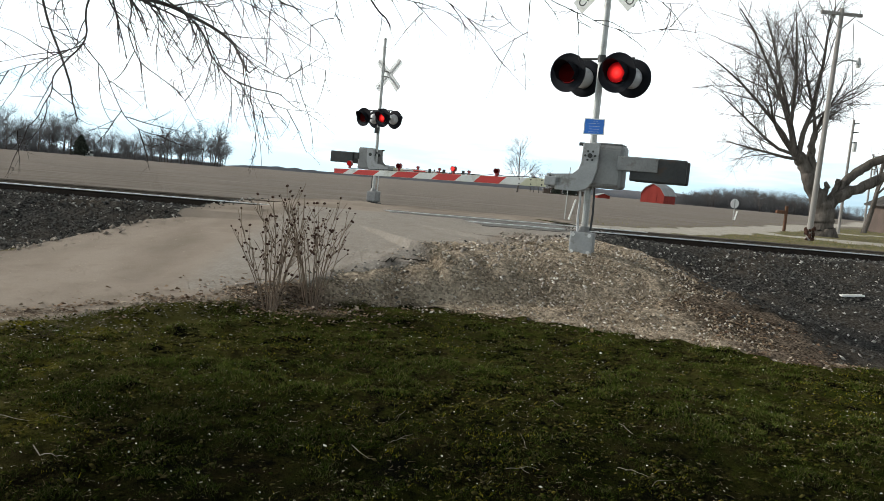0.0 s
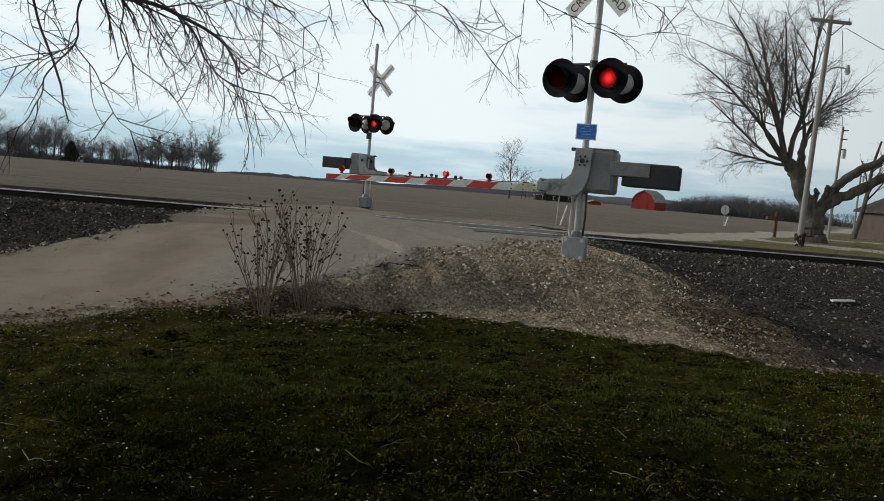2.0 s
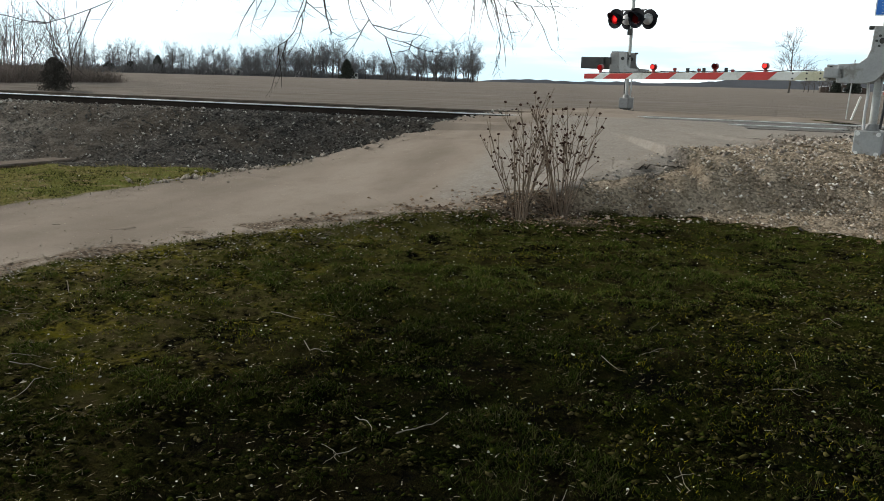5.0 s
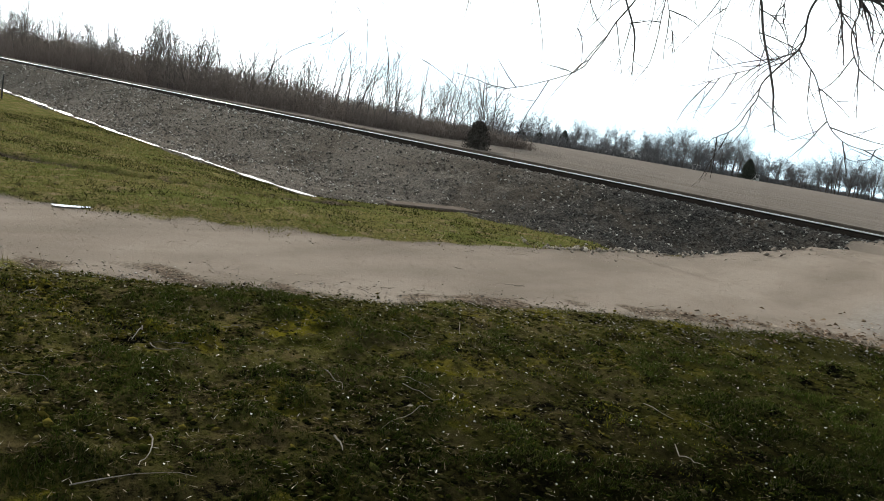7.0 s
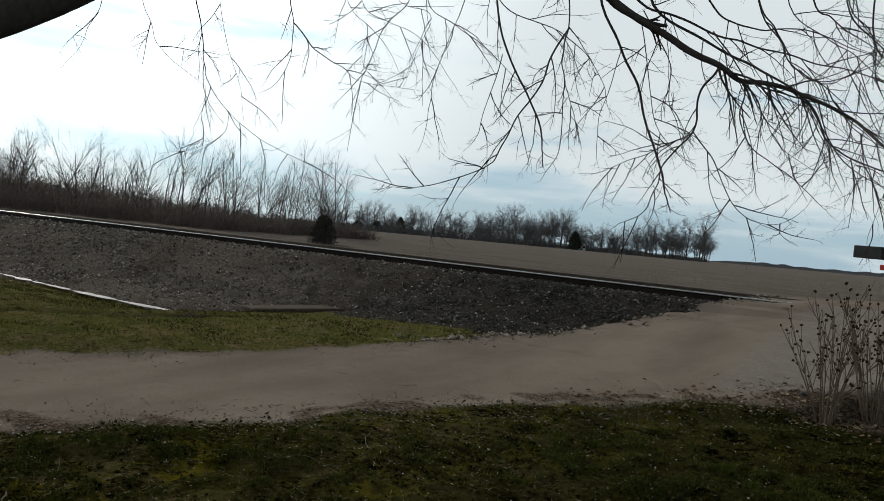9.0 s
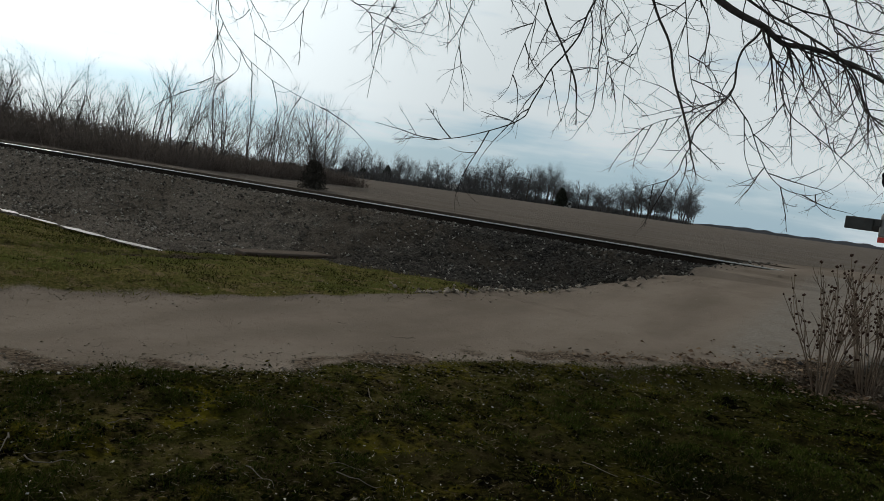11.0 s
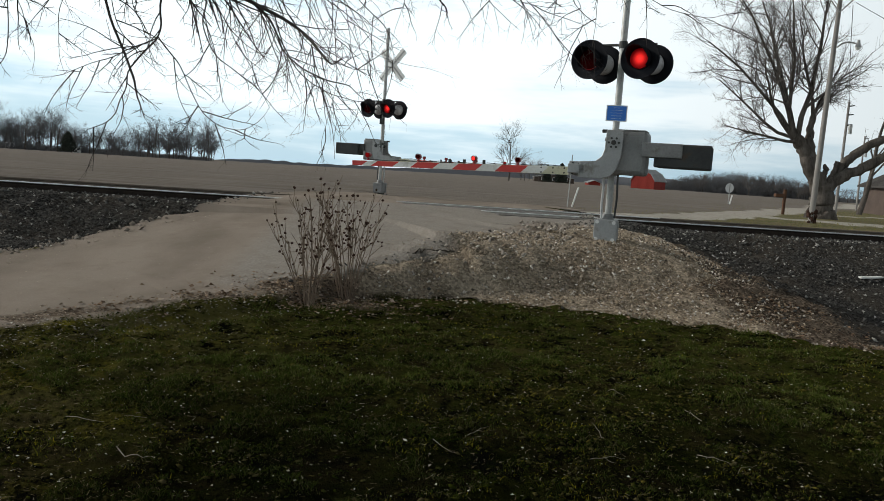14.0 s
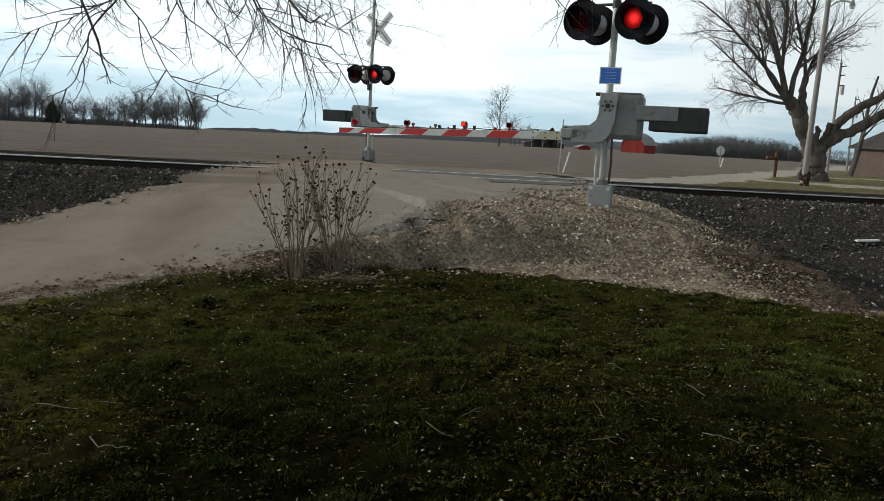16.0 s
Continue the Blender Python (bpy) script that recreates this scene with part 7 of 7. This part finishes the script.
def build_grass():
    def open_lawn(x, y):
        m = ground_masks(x, y)
        return (1 - np.clip(m[0] + m[1] + m[2] + m[5] + 0.8 * m[6], 0, 1)) * smooth(11, 3, np.hypot(x + 0.4, y)) ** 0.5

    def tuft(x, y):
        return 0.8 * lattice_noise(x, y, 71, 0.26) + lattice_noise(x, y, 72, 0.10) + 0.35 * lattice_noise(x, y, 74, 0.9)

    def mossy(x, y):
        return smooth(0.05, 0.5, lattice_noise(x, y, 78, 1.3) + 0.6 * lattice_noise(x, y, 79, 0.30) + 0.55 * smooth(-1.5, -3.5, x) - 0.25)

    x, y, rng = scatter(70, 640000, -8.0, 6.5, 0.9, 9.5, lambda x, y: open_lawn(x, y) * smooth(-0.45, 0.25, tuft(x, y)) * (1 - 0.8 * mossy(x, y)))
    d, t = np.hypot(x, y), smooth(-0.3, 1.0, tuft(x, y))
    # the turf near the eye is told apart leaf by leaf
    near = np.repeat(np.arange(len(x)), np.where(d < 6.5, 2, 1))
    x, y, d, t = x[near] + rng.normal(0, 0.02, len(near)), y[near] + rng.normal(0, 0.02, len(near)), d[near], t[near]
    h, w = (0.008 + 0.030 * t) * rng.uniform(0.4, 1.3, len(x)), 0.0011 + 0.00038 * d
    # leaves close to the eye take the dark colour that stands for shade
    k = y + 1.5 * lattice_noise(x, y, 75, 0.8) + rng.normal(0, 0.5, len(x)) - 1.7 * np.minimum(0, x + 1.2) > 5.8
    blades("lawn_grass", x[~k], y[~k], h[~k], w[~k], 73, "grass", "short patchy green lawn grass, coloured dark for shade", "grass")
    blades("fresh_lawn_grass", x[k], y[k], h[k], w[k], 76, "bright_grass", "greener, lighter grass towards the gravel edge, beyond the painted shade", "grass")
    x, y, rng = scatter(170, 200000, -8.2, 7.5, 0.9, 9.9, lambda x, y: open_lawn(x, y) * mossy(x, y) * smooth(-0.5, 0.3, tuft(x, y)))
    blades("lawn_moss", x, y, rng.uniform(0.006, 0.024, len(x)), 0.002 + 0.0004 * np.hypot(x, y), 173, "moss", "yellow-green moss patches in the lawn", "moss")
    # matted clods of turf and moss
    x, y, rng = scatter(172, 120000, -6.8, 4.5, 1.1, 8.9, lambda x, y: open_lawn(x, y) * (0.35 + 0.65 * smooth(-0.2, 0.5, lattice_noise(x, y, 176, 0.5))))
    # clods divide the same way into shade-dark and lighter ones
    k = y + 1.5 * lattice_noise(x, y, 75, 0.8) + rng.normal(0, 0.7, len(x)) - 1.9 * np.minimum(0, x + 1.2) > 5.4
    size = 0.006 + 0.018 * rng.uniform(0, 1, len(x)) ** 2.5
    stones("turf_clods", x[~k], y[~k], size[~k], 177, "clod", "matted clods of turf and moss in the lawn, coloured dark for shade", "turf", 0.55)
    stones("fresh_turf_clods", x[k], y[k], size[k], 178, "clod_unshaded", "matted lighter clods of turf near the road, beyond the painted shade", "turf", 0.55)
    # dead straw lying flat
    x, y, rng = scatter(171, 60000, -8.2, 7.5, 0.9, 9.9, lambda x, y: open_lawn(x, y) * (0.3 + 0.7 * smooth(-1.0, -4.0, x)))
    n = len(x)
    a, ln = rng.uniform(0, 2 * math.pi, n), rng.uniform(0.012, 0.05, n)
    z = terrain(x, y) + rng.uniform(0.006, 0.022, n)
    w = 0.0011 + 0.0003 * np.hypot(x, y)
    c, s = np.cos(a), np.sin(a)
    v = np.stack([np.stack([x - s * w, y + c * w, z], -1), np.stack([x + s * w, y - c * w, z], -1), np.stack([x + c * ln, y + s * ln, z + rng.uniform(-0.004, 0.012, n)], -1)], 1).reshape(-1, 3)
    tagged(new("lawn_thatch", raw_mesh("lawn_thatch", v, np.arange(3 * n).reshape(-1, 3), "thatch")), "dry straw lying in the lawn", "thatch", kind="stuff")

    def on_verge(x, y):
        m = ground_masks(x, y)
        return m[5] * (1 - m[0]) * (1 - m[2]) * (1 - m[3]) * (1 - m[6])

    def patch(x, y):
        return lattice_noise(x, y, 271, 1.1) + 0.7 * lattice_noise(x, y, 272, 0.35)

    x, y, rng = scatter(174, 90000, -24, -6, 0, 10.4, lambda x, y: on_verge(x, y) * smooth(0.1, -0.5, patch(x, y)))
    blades("green_verge_grass", x, y, rng.uniform(0.015, 0.05, len(x)), 0.004 + 0.003 * rng.uniform(0, 1, len(x)), 175, "grass", "short green grass tufts beyond the road", "grass")
    x, y, rng = scatter(74, 60000, -24, -6, 0, 10.4, lambda x, y: on_verge(x, y) * (0.25 + 0.75 * smooth(-0.1, 0.4, patch(x, y))))
    blades("verge_grass", x, y, rng.uniform(0.02, 0.07, len(x)), 0.004 + 0.004 * rng.uniform(0, 1, len(x)), 75, "dry_grass", "dry yellowish grass beyond the road", "grass")
    x, y, rng = scatter(76, 14000, 3, 30, 22, 60, lambda x, y: ground_masks(x, y)[5] * (1 - ground_masks(x, y)[4]))
    blades("far_verge_grass", x, y, rng.uniform(0.03, 0.1, len(x)), 0.012 + 0 * x, 77, "dry_grass", "rough grass beside the pale road", "grass")


def flakes(name, x, y, size, seed, material, label, category):
    """Curled leaf bits: two triangles folded along the middle."""
    rng = np.random.RandomState(seed)
    n = len(x)
    a = rng.uniform(0, 2 * math.pi, n)
    z = terrain(x, y) + rng.uniform(0.004, 0.02, n)
    c, s = np.cos(a) * size, np.sin(a) * size
    up = rng.uniform(-0.3, 0.8, (n, 2)) * size[:, None]
    v = np.stack([np.stack([x - c, y - s, z], -1), np.stack([x + c, y + s, z + rng.uniform(-0.2, 0.4, n) * size], -1),
                  np.stack([x - s * 0.55, y + c * 0.55, z + up[:, 0]], -1), np.stack([x + s * 0.55, y - c * 0.55, z + up[:, 1]], -1)], 1).reshape(-1, 3)
    k = 4 * np.arange(n)[:, None]
    f = np.concatenate([k + np.array([[0, 1, 2]]), k + np.array([[1, 0, 3]])])
    return tagged(new(name, raw_mesh(name, v, f, material)), label, category, kind="stuff")


def build_leaves():
    x, y, rng = scatter(80, 30000, -4, 5, 7, 10.5, lambda x, y: np.clip(ground_masks(x, y)[6], 0, 1) * 0.7)
    flakes("leaf_litter", x, y, rng.uniform(0.012, 0.035, len(x)), 81, "leaf", "brown dead leaves under the shrubs", "leaves")
    x, y, rng = scatter(82, 8000, -8, 7, 1.2, 9.4, lambda x, y: (1 - ground_masks(x, y)[0]) * 0.8)
    flakes("leaf_bits", x, y, (0.003 + 0.009 * rng.uniform(0, 1, len(x)) ** 2) * (1 + (rng.uniform(0, 1, len(x)) < 0.04)), 83, "pale_leaf", "bleached leaf bits strewn on the lawn", "leaves")


def lay_twig(rng, x, y, a, length, r, fork):
    """One crooked twig on the grass, from x, y along the heading a."""
    n = 6
    pts, d = wobble(rng, (0, 0, 0.012), (math.cos(a), math.sin(a), 0.0), length, n, 0.14, 0)
    ground_z = terrain(x + pts[:, 0], y + pts[:, 1]) - float(terrain(x, y))
    pts[:, 2] = ground_z + 0.012 + np.abs(rng.normal(0, 0.006, n + 1))
    t = Tubes()
    t.add(pts, np.linspace(r, 0.4 * r, n + 1), 5)
    if fork:
        p2, _ = wobble(rng, pts[3], d + rng.normal(0, 0.7, 3) * np.array((1, 1, 0.1)), length * 0.4, 3, 0.2, 0)
        p2[:, 2] = np.maximum(p2[:, 2], 0.006)
        t.add(p2, np.linspace(0.7 * r, 0.35 * r, 4), 4)
    ob = new("fallen_twig", t.mesh("fallen_twig", "stick"))
    ob.matrix_world = pose(x, y, float(terrain(x, y)))
    tagged(ob, "bleached fallen twig lying on the lawn", "twig", "fallen twigs")


def build_sticks():
    rng = np.random.RandomState(95)
    # the larger ones: foot, tip, thickness
    for x0, y0, x1, y1, r in ((-3.30, 3.05, -3.04, 3.00, 0.0034), (-3.03, 2.98, -2.74, 2.51, 0.0028), (-2.87, 2.25, -2.72, 2.20, 0.0062), (-4.63, 2.12, -4.42, 2.03, 0.005), (-4.36, 2.05, -4.08, 1.93, 0.004),
                              (-2.90, 1.09, -2.88, 1.55, 0.003), (-3.21, 1.53, -2.93, 1.40, 0.0045), (-4.15, 1.22, -3.83, 1.30, 0.003), (-2.06, 3.93, -1.87, 3.74, 0.0035), (-0.41, 4.26, -0.28, 4.18, 0.003),
                              (-1.39, 3.15, -1.21, 3.03, 0.003), (-1.15, 3.05, -1.00, 3.33, 0.0034), (-2.53, 4.38, -2.30, 4.29, 0.003), (-4.16, 4.39, -3.94, 4.12, 0.003)):
        lay_twig(rng, x0, y0, math.atan2(y1 - y0, x1 - x0), math.hypot(x1 - x0, y1 - y0), r, False)
    for k in range(44):
        x, y = rng.uniform(-6, 2.5), rng.uniform(1.5, 6.5) if k % 3 else rng.uniform(1.4, 3.2)
        lay_twig(rng, x, y, rng.uniform(0, 2 * math.pi), rng.uniform(0.08, 0.30), rng.uniform(0.0015, 0.0028), rng.uniform() < 0.5)


build_stones()
build_grass()
build_leaves()
build_sticks()

# ---- what moves: the flashing lamps ----


def motions():
    half = FLASH_PERIOD / 2
    changes, t, left = [], FLASH_START, True
    while t < 16.0:
        changes.append((t, left))
        t, left = t + half, not left
    for ob, m, first in flashers:
        lit = not first  # before the first change the other lamp is lit
        angle = 0.0 if lit else 180.0
        rows = [(0.0, angle)]
        for t, left in changes:
            want = left == first
            if want == lit:
                continue
            rows.append((t - 0.05, angle))
            rows.append((t - 0.0167, angle + 60))
            rows.append((t + 0.0167, angle + 120))
            angle += 180
            rows.append((t + 0.05, angle))
            lit = want
        rows.append((16.0, angle))
        rows = [(t, a) for t, a in rows if t <= 16.0]
        walk(ob, [(t, m @ Matrix.Rotation(radians(a), 4, "Z")) for t, a in rows])


motions()
